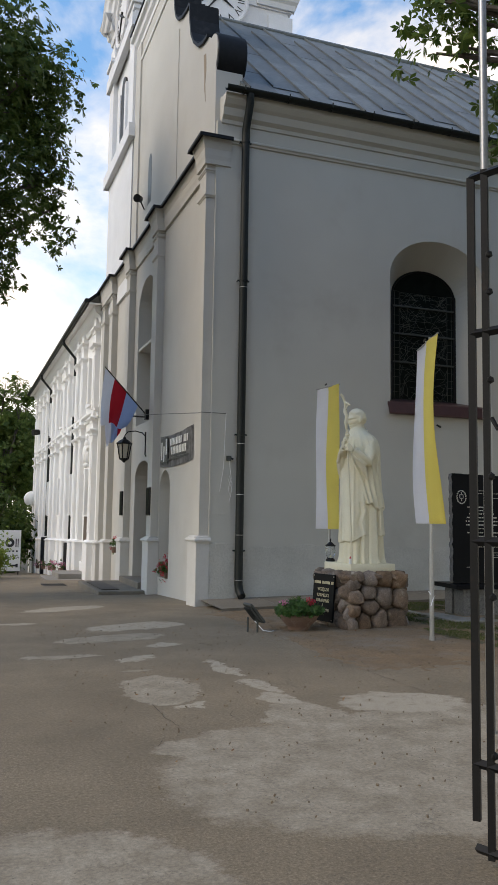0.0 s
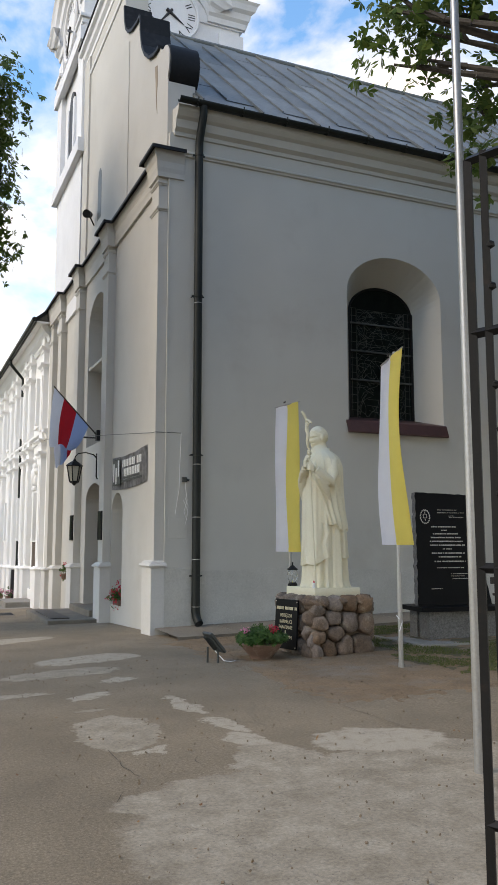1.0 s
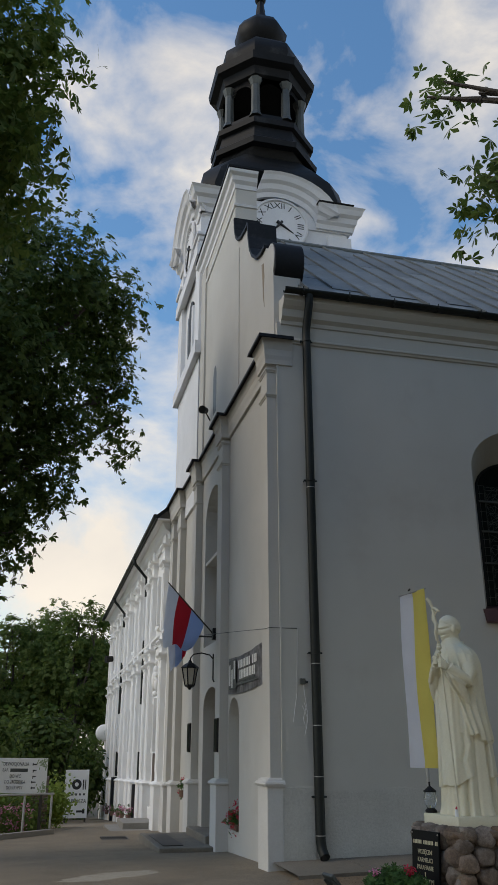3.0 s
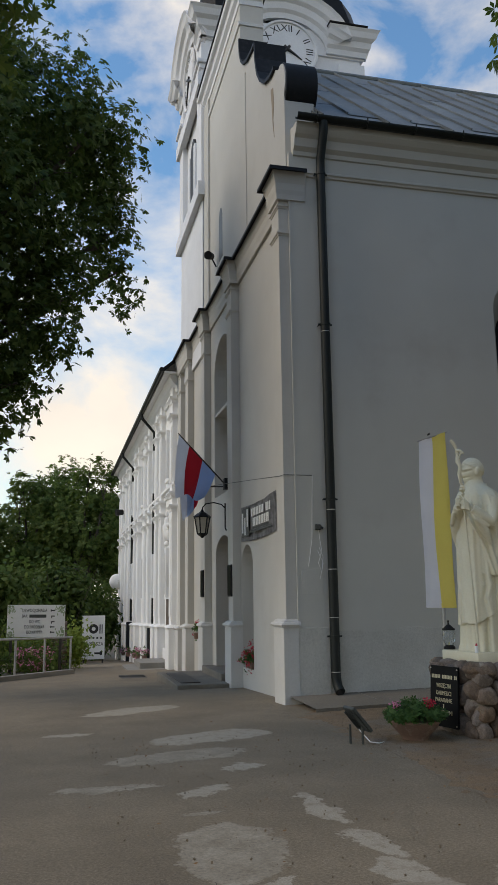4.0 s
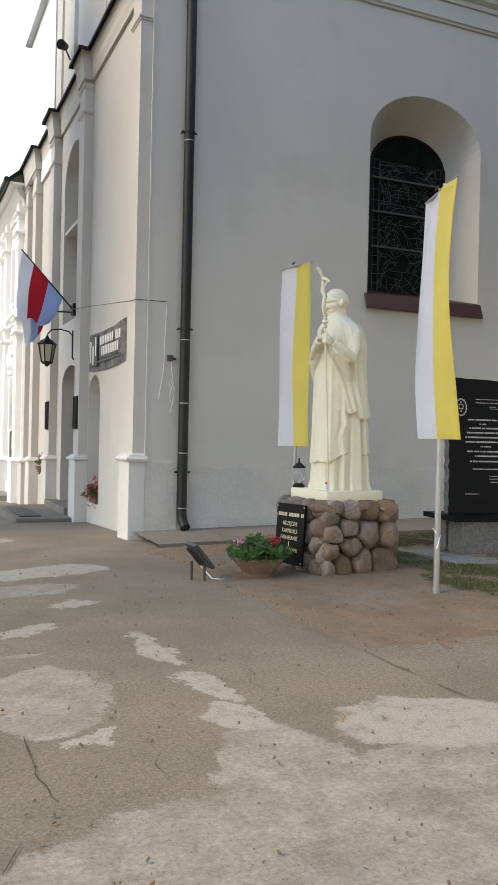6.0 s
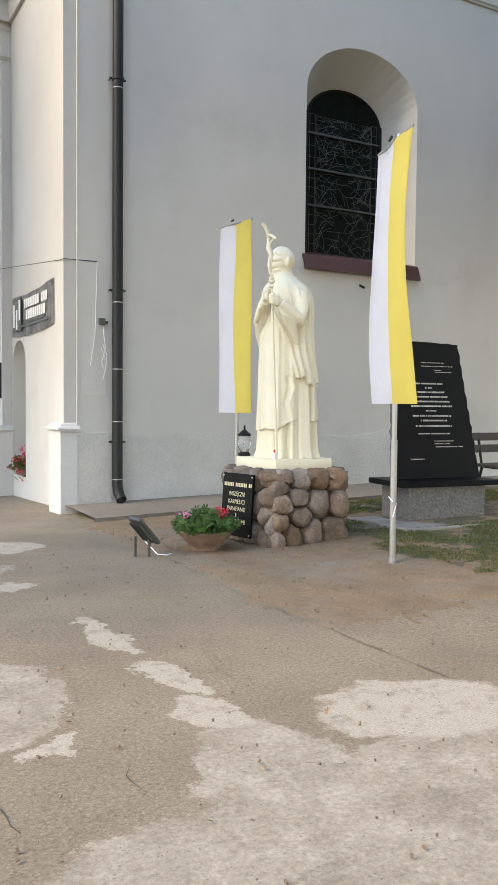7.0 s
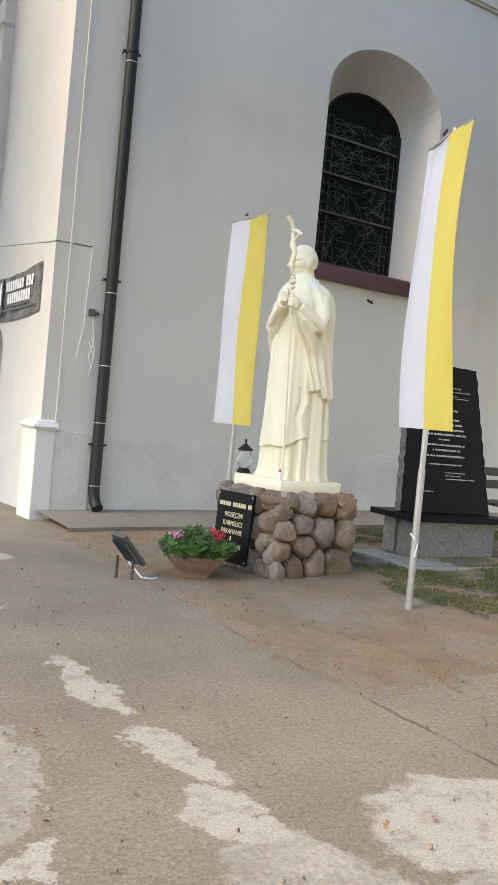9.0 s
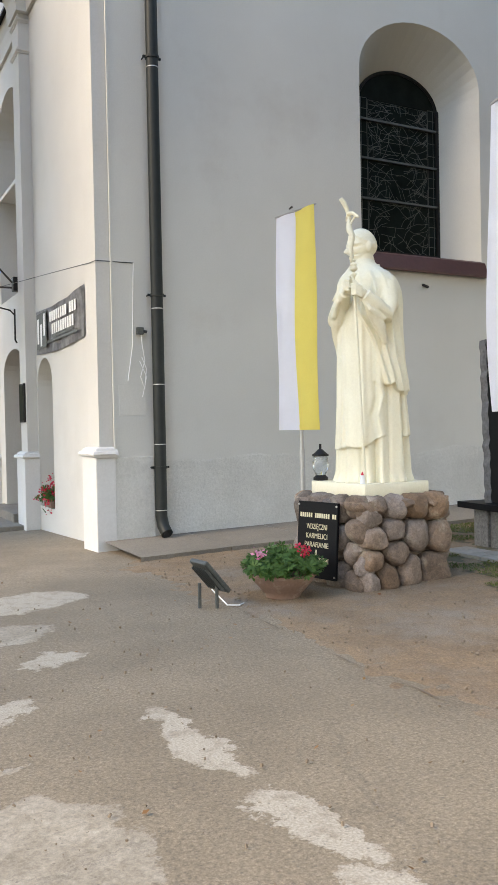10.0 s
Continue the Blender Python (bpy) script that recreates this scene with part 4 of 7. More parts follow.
# gable wall over the cornice, with stepped volutes under black sheet metal
curve = [(19.22, 15.45), (19.22, 14.05), (19.16, 13.66), (19.02, 13.36), (18.8, 13.14), (18.45, 12.98), (18.0, 12.9), (17.78, 12.9), (17.74, 12.5), (17.6, 12.08), (17.35, 11.74), (17.0, 11.46), (16.6, 11.32), (16.32, 11.3)]
scroll = [(16.05 + 0.34 * math.cos(a), 10.74 + 0.44 * math.sin(a)) for a in [math.pi * 0.42 + k * 0.26 for k in range(11)]]
outline = [(23.6, 8.85), (23.6, 15.45)] + curve + scroll + [(YW + 0.1, 10.3), (YW + 0.1, 8.85)]
part("gable_wall", prism(bmesh.new(), outline, "x", XW, XW + 0.55), WHITE, church, "cream gable wall with volutes")


def cover(pts, x0, x1, thick):
    """A sheet bent over the curve."""
    bm = bmesh.new()
    n = len(pts)
    rows = []
    for i, p in enumerate(pts):
        a, b = Vector(pts[max(i - 1, 0)]), Vector(pts[min(i + 1, n - 1)])
        d = (b - a).normalized()
        nn = Vector((d.y, -d.x))
        if nn.y < 0 and abs(nn.y) > abs(nn.x):
            nn = -nn
        if nn.x > 0 and abs(nn.x) >= abs(nn.y):
            nn = -nn
        p = Vector(p)
        q = p + nn * thick
        rows.append([bm.verts.new((x0, *p)), bm.verts.new((x0, *q)), bm.verts.new((x1, *q)), bm.verts.new((x1, *p))])
    for r, s in zip(rows, rows[1:]):
        for k in range(4):
            bm.faces.new((r[k], r[(k + 1) % 4], s[(k + 1) % 4], s[k]))
    bm.faces.new(rows[0])
    bm.faces.new(rows[-1][::-1])
    bmesh.ops.recalc_face_normals(bm, faces=bm.faces)
    return bm


part("gable_cover", cover(curve[1:8], XW - 0.05, XW + 0.62, 0.07), DARKSHEET, church, "black sheet metal over the volute")
part("gable_cover", cover(curve[7:], XW - 0.05, XW + 0.62, 0.07), DARKSHEET, church, "black sheet metal over the volute")
bm = prism(bmesh.new(), [(16.05 + 0.40 * math.cos(a), 10.70 + 0.50 * math.sin(a)) for a in [2 * math.pi * k / 22 for k in range(22)]], "x", XW + 0.02, XW + 0.60)
part("scroll", bm, DARKSHEET, church, "black metal scroll at the foot of the gable", smooth=True)
# cracked plaster beside the scroll
bm = bmesh.new()
prism(bm, [(16.66, 11.1), (16.5, 11.05), (16.46, 10.7), (16.53, 10.4), (16.47, 10.0), (16.56, 10.3), (16.6, 10.7)], "x", XW - 0.008, XW)
part("bare_patch", bm, BARE, church, "bare patch where plaster has fallen")
# recessed panels, slot, brackets and the attic's cornice
part("gable_strip", boxes((XW - 0.02, XW + 0.01, 18.72, 18.78, 8.98, 12.9)), WHITE, church)
part("gable_strip", boxes((XW - 0.05, XW + 0.01, 22.95, 23.6, 8.98, 15.0)), WHITE, church)
bm = bmesh.new()
prism(bm, arch(21.35, 21.75, 9.75, 10.75, 11.1, 10), "x", XW - 0.004, XW + 0.02)
part("slot_window", bm, LEAD, church, "narrow arched slot in the gable")
bm = moulding(bmesh.new(), [(-0.05, 15.0), (0.02, 15.0), (0.03, 15.12), (0.1, 15.2), (0.12, 15.32), (0.2, 15.38), (0.22, 15.46), (-0.05, 15.5)], [(XW + 0.55, 23.6), (XW, 23.6), (XW, 19.22), (XW + 0.55, 19.22)])
part("attic_cornice", bm, TOWER, church)
bm = moulding(bmesh.new(), [(-0.05, 14.45), (0.03, 14.46), (0.05, 14.52), (-0.05, 14.56)], [(XW + 0.55, 23.6), (XW, 23.6), (XW, 19.22), (XW + 0.55, 19.22)])
part("attic_band", bm, TOWER, church)
part("attic_cap", boxes((XW - 0.24, XW + 0.7, 19.0, 23.7, 15.5, 15.56)), DARKSHEET, church)
# roof with sheet panels
EY, EZ, RY, RZ = YW - 0.34, 9.80, 21.4, 15.15
roof = part("roof", prism(bmesh.new(), [(EY, EZ), (RY, RZ), (27.4, 9.8), (27.4, 9.6), (RY, RZ - 0.25), (EY + 0.1, EZ - 0.1)], "x", 5.42, 30), SHEET, church, "weathered blue-grey sheet-metal roof with standing seams")
part("ridge_cap", rod(bmesh.new(), (5.4, RY, RZ + 0.02), (30, RY, RZ + 0.02), 0.07, n=8), SHEET, roof)

# ---- the clock tower ----
TX0, TX1, TY0, TY1 = 4.84, 9.76, 23.62, 27.6
TCX, TCY = (TX0 + TX1) / 2, (TY0 + TY1) / 2
tower = thing("clock_tower", (TCX, TCY, 9), "white plastered clock tower with a black metal lantern", "tower")
part("tower_foot", boxes((TX0 + 0.015, TX0 + 0.3, TY0 + 0.1, TY1 - 0.02, 8.0, 12.5)), TOWER, tower)
part("tower_body", boxes((TX0 + 0.1, TX1 - 0.1, TY0 + 0.08, TY1 - 0.1, 8.0, 18.0)), TOWER, tower)
ring = [(TX0, TY0), (TX0, TY1), (TX1, TY1), (TX1, TY0)]
for z in (12.7, 16.05):
    part("tower_band", moulding(bmesh.new(), [(-0.15, z - 0.25), (0.03, z - 0.25), (0.05, z - 0.1), (0.16, z - 0.02), (0.18, z + 0.08), (0.03, z + 0.14), (-0.15, z + 0.15)], ring, True), TOWER, tower)
for x, y in ((TX0 + 0.35, TY0 + 0.3), (TX1 - 0.4, TY0 + 0.3), (TX0 + 0.35, TY1 - 0.35), (TX1 - 0.4, TY1 - 0.35)):
    part("tower_pilaster", boxes((x - 0.4, x + 0.4, y - 0.35, y + 0.35, 12.9, 17.2), bevel=0.01), TOWER, tower)
    part("tower_capital", boxes((x - 0.46, x + 0.46, y - 0.41, y + 0.41, 16.35, 16.5), (x - 0.52, x + 0.52, y - 0.47, y + 0.47, 16.5, 16.62), bevel=0.02), TOWER, tower)
# main cornice: level wings at the corners and an arched middle over each dial
PR = [(-0.1, 0.0), (0.05, 0.0), (0.08, 0.16), (0.16, 0.24), (0.2, 0.42), (0.3, 0.5), (0.36, 0.66), (0.42, 0.74), (-0.1, 0.78)]


def arched_cornice(face):
    """The cornice band of one face, rising in an arch over the dial."""
    half = (TX1 - TX0) / 2 if face in "s" else (TY1 - TY0) / 2
    a = 1.28
    line = [(-half, 17.45), (-a, 17.45)]
    line += [(-a * math.cos(math.pi * k / 16), 17.45 + 0.95 * math.sin(math.pi * k / 16)) for k in range(1, 16)]
    line += [(a, 17.45), (half, 17.45)]
    bm = bmesh.new()
    rows = []
    for i, (u, z) in enumerate(line):
        d = (Vector(line[min(i + 1, len(line) - 1)]) - Vector(line[max(i - 1, 0)])).normalized()
        nv = Vector((-d.y, d.x)) if 1 < i < len(line) - 2 else Vector((0, 1))
        row = []
        for o, h in PR:
            uu, zz = u + nv.x * h, z + nv.y * h
            if i in (0, len(line) - 1):
                uu += math.copysign(o, u)
            row.append(bm.verts.new((TCX + uu, TY0 - o, zz) if face == "s" else (TX0 - o, TCY - uu, zz)))
        rows.append(row)
    for r, s in zip(rows, rows[1:]):
        for k in range(len(PR)):
            bm.faces.new((r[k], r[(k + 1) % len(PR)], s[(k + 1) % len(PR)], s[k]))
    bm.faces.new(rows[0])
    bm.faces.new(rows[-1][::-1])
    bmesh.ops.recalc_face_normals(bm, faces=bm.faces)
    return bm


for face in "sw":
    part("tower_cornice", arched_cornice(face), TOWER, tower)
part("tower_parapet", boxes((TX0, TX1, TY0 + 0.02, TY1, 17.4, 18.2)), TOWER, tower)
part("cornice_cover", moulding(bmesh.new(), [(-0.3, 18.27), (0.44, 18.2), (0.46, 18.24), (-0.3, 18.32)], [(TX1, TY0), (TX1 - 1.2, TY0)][::-1]), DARKSHEET, tower)


def dial(face):
    c = Vector((TCX + 0.05, TY0 - 0.02, 17.38)) if face == "s" else Vector((TX0 - 0.02, TCY, 17.35))
    n = Vector((0, -1, 0)) if face == "s" else Vector((-1, 0, 0))
    r = Vector((1, 0, 0)) if face == "s" else Vector((0, -1, 0))
    d = part("clock_face", rod(bmesh.new(), c - n * 0.1, c + n * 0.04, 0.86, n=40), TOWER, tower, "white clock face with black Roman numerals")
    up = Vector((0, 0, 1))
    part("clock_rim", tube(bmesh.new(), [c + n * 0.05 + (r * math.cos(a) + up * math.sin(a)) * 0.9 for a in [2 * math.pi * k / 40 for k in range(41)]], 0.05, 6), TOWER, d)
    for k, numeral in enumerate(("XII", "I", "II", "III", "IV", "V", "VI", "VII", "VIII", "IX", "X", "XI")):
        a = math.pi / 2 - 2 * math.pi * k / 12
        out = r * math.cos(a) + up * math.sin(a)
        text(numeral, 0.31, plane_matrix(c + n * 0.043 + out * 0.68, n.cross(out) * -1, out), INK, d, "numeral")
    for a, ln, w in ((-34, 0.54, 0.06), (-128, 0.74, 0.045)):
        dv = r * math.cos(radians(a)) + up * math.sin(radians(a))
        part("clock_hand", rod(bmesh.new(), c + n * 0.06 - dv * 0.12, c + n * 0.06 + dv * ln, w, 0.012, n=6), INK, d)
    return d


dial("s")
dial("w")
# front window of the tower and its surround
bm = prism(bmesh.new(), arch(25.2, 25.9, 13.2, 14.9, 15.3, 10), "x", TX0 + 0.04, TX0 + 0.12)
part("belfry_window", bm, INK, tower, "dark arched belfry window")
part("window_surround", boxes((TX0 + 0.0, TX0 + 0.12, 25.0, 25.2, 13.1, 14.9), (TX0, TX0 + 0.12, 25.9, 26.1, 13.1, 14.9), (TX0 - 0.05, TX0 + 0.12, 24.95, 26.15, 13.0, 13.1), bevel=0.01), TOWER, tower)


def eight(r, z, twist=math.pi / 8):
    return [(TCX + r * math.cos(twist + k * math.pi / 4), TCY + r * math.sin(twist + k * math.pi / 4), z) for k in range(8)]


def square_to_eight(h, cut, z):
    x, y = h, h * (TY1 - TY0) / (TX1 - TX0)
    return [(TCX + a, TCY + b, z) for a, b in ((x, -y + cut), (x, y - cut), (x - cut, y), (-x + cut, y), (-x, y - cut), (-x, -y + cut), (-x + cut, -y), (x - cut, -y))]


bm = loft(bmesh.new(), [square_to_eight(2.35, 0.3, 18.1), square_to_eight(2.42, 0.35, 18.7), square_to_eight(2.35, 0.5, 19.4), square_to_eight(2.05, 0.7, 20.0), square_to_eight(1.7, 0.75, 20.5), eight(1.72, 20.8)])
part("cupola", bm, DARKSHEET, tower, "black bell-shaped metal cupola", smooth=True)
bm = loft(bmesh.new(), [eight(1.95, 20.75), eight(1.98, 20.95), eight(1.78, 21.15), eight(1.72, 21.6), eight(1.86, 21.65), eight(1.88, 21.85), eight(1.6, 21.95), eight(1.55, 22.3)])
part("lantern_base", bm, DARKSHEET, tower)
for k in range(8):
    a = math.pi / 8 + k * math.pi / 4
    x, y = TCX + 1.42 * math.cos(a), TCY + 1.42 * math.sin(a)
    bm = rod(bmesh.new(), (x, y, 22.2), (x, y, 23.9), 0.17, 0.15, n=8)
    rod(bm, (x, y, 23.6), (x, y, 23.85), 0.16, 0.26, n=8)
    rod(bm, (x, y, 22.2), (x, y, 22.4), 0.24, 0.18, n=8)
    part("lantern_column", bm, LEAD, tower)
    b = a + math.pi / 8
    bm = bmesh.new()
    w, c, s = 0.56, math.cos(b), math.sin(b)
    pts = arch(-w + 0.14, w - 0.14, 22.2, 23.3, 23.75, 8)
    loop = [(-w, 22.2), (-w, 24.1), (w, 24.1), (w, 22.2)] + pts[::-1]
    vs = [bm.verts.new((TCX + 1.36 * c - u * s, TCY + 1.36 * s + u * c, z)) for u, z in loop]
    bm.faces.new(vs)
    bmesh.ops.solidify(bm, geom=bm.faces[:], thickness=0.12)
    part("lantern_arch", bm, DARKSHEET, tower)
bm = loft(bmesh.new(), [eight(1.5, 23.95), eight(1.62, 24.0), eight(1.7, 24.3), eight(1.95, 24.4), eight(2.0, 24.7), eight(1.8, 24.85), eight(1.5, 24.95)])
part("lantern_cornice", bm, DARKSHEET, tower)
bm = loft(bmesh.new(), [eight(1.5, 24.9), eight(1.62, 25.3), eight(1.58, 25.7), eight(1.2, 26.15), eight(0.8, 26.4), eight(0.72, 26.6), eight(0.95, 26.9), eight(1.02, 27.3), eight(0.8, 27.7), eight(0.35, 28.0), eight(0.2, 28.5), eight(0.12, 29.2)])
part("lantern_dome", bm, DARKSHEET, tower, "black onion dome", smooth=True)
bm = bmesh.new()
bmesh.ops.create_uvsphere(bm, u_segments=12, v_segments=8, radius=0.22, matrix=Matrix.Translation((TCX, TCY, 29.3)))
rod(bm, (TCX, TCY, 29.3), (TCX, TCY, 30.8), 0.04)
rod(bm, (TCX, TCY - 0.35, 30.4), (TCX, TCY + 0.35, 30.4), 0.035)
part("finial", bm, DARKSHEET, tower, "ball and cross finial")

# ---- the convent wing ----
CX, CE = 4.80, 49.0
convent = thing("convent", (CX, 27.6, -1), "long bright white convent wing with two tiers of pilasters", "building")
part("wall", boxes((CX, CX + 0.6, 27.5, CE, -3, 8.6), (CX + 0.6, 14, CE - 0.5, CE, -3, 8.6)), WING, convent)
part("plinth", boxes((CX - 0.08, CX + 0.02, 27.6, CE, -3, 0.0), bevel=0.01), WING, convent)


def tier_pilaster(y, z0):
    p = part("pilaster", boxes((CX - 0.16, CX + 0.01, y - 0.28, y + 0.28, z0, 8.2)), WING, convent)
    part("pilaster_plinth", boxes((CX - 0.26, CX + 0.012, y - 0.38, y + 0.38, -3, z0 + 0.0), bevel=0.02), WING, p)
    shaft = [(CX, y + 0.28), (CX - 0.16, y + 0.28), (CX - 0.16, y - 0.28), (CX, y - 0.28)]
    foot = [(CX, y + 0.38), (CX - 0.26, y + 0.38), (CX - 0.26, y - 0.38), (CX, y - 0.38)]
    part("plinth_cap", moulding(bmesh.new(), [(-0.12, z0 - 0.06), (0.03, z0 - 0.06), (0.04, z0 - 0.02), (-0.06, z0 + 0.05), (-0.12, z0 + 0.05)], foot), WING, p)
    for z in (4.35, 4.75, 7.2, 7.75):
        part("capital", moulding(bmesh.new(), [(-0.06, z - 0.12), (0.02, z - 0.12), (0.03, z - 0.05), (0.1, z + 0.02), (0.1, z + 0.07), (-0.06, z + 0.1)], shaft), WING, p)
    part("pilaster_panel", boxes((CX - 0.185, CX - 0.15, y - 0.17, y + 0.17, z0 + 0.3, 4.0), (CX - 0.185, CX - 0.15, y - 0.17, y + 0.17, 5.1, 6.9), bevel=0.012), WING, p)


PIL = [28.2, 30.9, 32.2, 34.6, 36.0, 38.6, 40.2, 43.0, 44.8, 47.2, 48.6]
for y in PIL:
    tier_pilaster(y, 0.75 - 0.021 * (y - 28))
bm = moulding(bmesh.new(), [(-0.1, 4.82), (0.05, 4.82), (0.08, 4.95), (0.16, 5.02), (0.16, 5.1), (-0.1, 5.15)], [(CX, CE), (CX, 27.6)])
part("mid_cornice", bm, WING, convent)
bm = moulding(bmesh.new(), [(-0.1, 7.95), (0.06, 7.95), (0.1, 8.1), (0.22, 8.2), (0.3, 8.35), (0.34, 8.48), (-0.1, 8.5)], [(CX, CE), (CX, 27.5)])
part("cornice", bm, WING, convent)
for y in (29.55, 33.4, 37.3, 41.6, 46.0):
    for z in (1.7, 5.5):
        w = part("window", boxes((CX - 0.02, CX + 0.01, y - 0.42, y + 0.42, z, z + 1.35)), GLASS, convent)
        part("window_frame", boxes((CX - 0.2, CX + 0.01, y - 0.54, y - 0.42, z - 0.1, z + 1.47), (CX - 0.07, CX + 0.01, y + 0.42, y + 0.54, z - 0.1, z + 1.47), (CX - 0.09, CX + 0.01, y - 0.6, y + 0.6, z + 1.35, z + 1.52), (CX - 0.1, CX + 0.01, y - 0.58, y + 0.58, z - 0.14, z)), WING, w)
bm = prism(bmesh.new(), [(4.22, 8.55), (9.5, 13.0), (15, 8.6), (15, 8.4), (9.5, 12.8), (4.26, 8.45)], "y", 27.3, CE + 0.3)
part("roof", bm, DARKSHEET, convent, "dark roof with deep eaves")
part("soffit", boxes((4.3, CX + 0.1, 27.3, CE + 0.2, 8.42, 8.47)), WING, convent)
gut = part("gutter", rod(bmesh.new(), (4.2, 27.2, 8.5), (4.2, CE + 0.3, 8.5), 0.075, n=8), PIPE, convent)
for y in (33.2, 41.8):
    part("downpipe", tube(bmesh.new(), [(4.2, y, 8.45), (4.24, y, 8.25), (CX - 0.1, y - 0.05, 7.7), (CX - 0.1, y - 0.05, 0.6)], 0.06, 8), PIPE, convent, "dark downpipe")
    # black box that stands for the shadow in the recess round the pipe's foot
    part("pipe_sleeve", boxes((CX - 0.3, CX - 0.05, y - 0.17, y + 0.07, -3, 0.55)), INK, convent)
# doorway with relief above
bm = prism(bmesh.new(), arch(28.85, 30.1, -0.7, 2.3, 3.1, 10), "x", CX - 0.03, CX + 0.01)
part("door", bm, DOORWOOD, convent, "arched convent door")
bm = bmesh.new()
for dy, dz, r, tall in ((0, 0.30, 0.13, 1.2), (0, -0.02, 0.20, 1.7), (0.24, -0.18, 0.12, 1.6), (-0.24, -0.18, 0.12, 1.6), (0.30, 0.14, 0.10, 1.0), (-0.30, 0.14, 0.10, 1.0), (0.16, -0.42, 0.11, 0.9), (-0.16, -0.42, 0.11, 0.9), (0, 0.52, 0.08, 1.4)):
    bmesh.ops.create_icosphere(bm, subdivisions=2, radius=r, matrix=Matrix.Translation((CX - 0.10, 29.5 + dy, 3.75 + dz)) @ Matrix.Diagonal((0.7, 1, tall, 1)))
part("relief", bm, WING, convent, "carved plaster relief over the door", smooth=True)
part("doorstep", boxes((CX - 1.0, CX, 28.7, 30.6, -1.0, -0.33), (CX - 1.4, CX, 28.3, 30.6, -1.0, -0.5), bevel=0.015), CONCRETE, convent)
bm = bmesh.new()
bmesh.ops.create_uvsphere(bm, u_segments=16, v_segments=10, radius=0.42, matrix=Matrix.Translation((4.48, 47.6, 2.5)) @ Matrix.Diagonal((1, 0.5, 1, 1)))
rod(bm, (4.3, 47.6, 2.5), (CX, 47.6, 2.6), 0.03)
solid("satellite_dish", bm, SIGNWHITE, (4.2, 47.6, 2.5), "round white dish on the far end of the white wing", "dish", smooth=True)
solid("floodlight", rod(rod(bmesh.new(), (4.55, 45.5, 6.0), (4.2, 45.4, 5.95), 0.14, 0.17), (4.6, 45.5, 6), (CX, 45.5, 6), 0.03), IRON, (4.5, 45.5, 6.0), "small dark floodlight on the white wing", "floodlight")


# ---- the monument ----
PC = Vector((6.18, 12.10, 0))
PZ = ground_height(6.2, 12.0)
PEDX, PEDY, PTURN, PTOP = 0.48, 0.50, radians(4), 0.80
R2 = Matrix.Rotation(PTURN, 4, "Z")


def rock(seed, sx, sy, sz):
    """A rounded field stone, flattish, with a few planes."""
    bm = bmesh.new()
    bmesh.ops.create_icosphere(bm, subdivisions=2, radius=1)
    for v in bm.verts:
        p = v.co.normalized()
        q = Vector([math.copysign(abs(c) ** 0.72, c) for c in p])
        v.co = Vector((q.x * sx, q.y * sy, q.z * sz)) * (1 + 0.20 * noise.noise(p * 1.3 + Vector((seed * 3.1, 0, 0))) + 0.05 * noise.noise(p * 4 + Vector((0, seed, 0))))
    return bm


pedestal = thing("stone_pedestal", (PC.x, PC.y, PZ), "pedestal of rounded brown and grey field stones in mortar", "pedestal")
bm = boxes((-PEDX + 0.09, PEDX - 0.09, -PEDY + 0.09, PEDY - 0.09, -0.1, PTOP - 0.03))
bm.transform(Matrix.Translation(PC) @ R2)
part("mortar_core", bm, MORTAR, pedestal)
rng = np.random.default_rng(11)


def stone_cells(n, w, h, rng):
    """Centres of uneven stones that fill a face w by h, big ones low, with each one's reach in 32 directions."""
    gx, gz = np.meshgrid(np.linspace(-w / 2, w / 2, 80), np.linspace(0, h, 70))
    pts = np.stack([gx.ravel(), gz.ravel()], axis=1)
    weight = 1.0 + 2.6 * pts[:, 1] / h
    c = pts[rng.choice(len(pts), n, p=weight / weight.sum())]
    for _ in range(5):
        near = ((pts[:, None] - c[None]) ** 2).sum(2).argmin(1)
        c = np.array([np.average(pts[near == k], axis=0, weights=weight[near == k]) if (near == k).any() else c[k] for k in range(n)])
        c += rng.normal(size=c.shape) * 0.012
    out = []
    for k in range(n):
        reach = []
        for a in np.linspace(0, 2 * math.pi, 32, endpoint=False):
            d = np.array([math.cos(a), math.sin(a)])
            r = 0.02
            while r < 0.24:
                p = c[k] + d * r
                if abs(p[0]) > w / 2 or p[1] < -0.02 or p[1] > h or ((c - p) ** 2).sum(1).argmin() != k:
                    break
                r += 0.006
            reach.append(r)
        reach = np.array(reach)
        for _ in range(3):
            reach = (np.roll(reach, 1) + 2 * reach + np.roll(reach, -1)) / 4
        out.append((c[k], reach * 0.93))
    return out


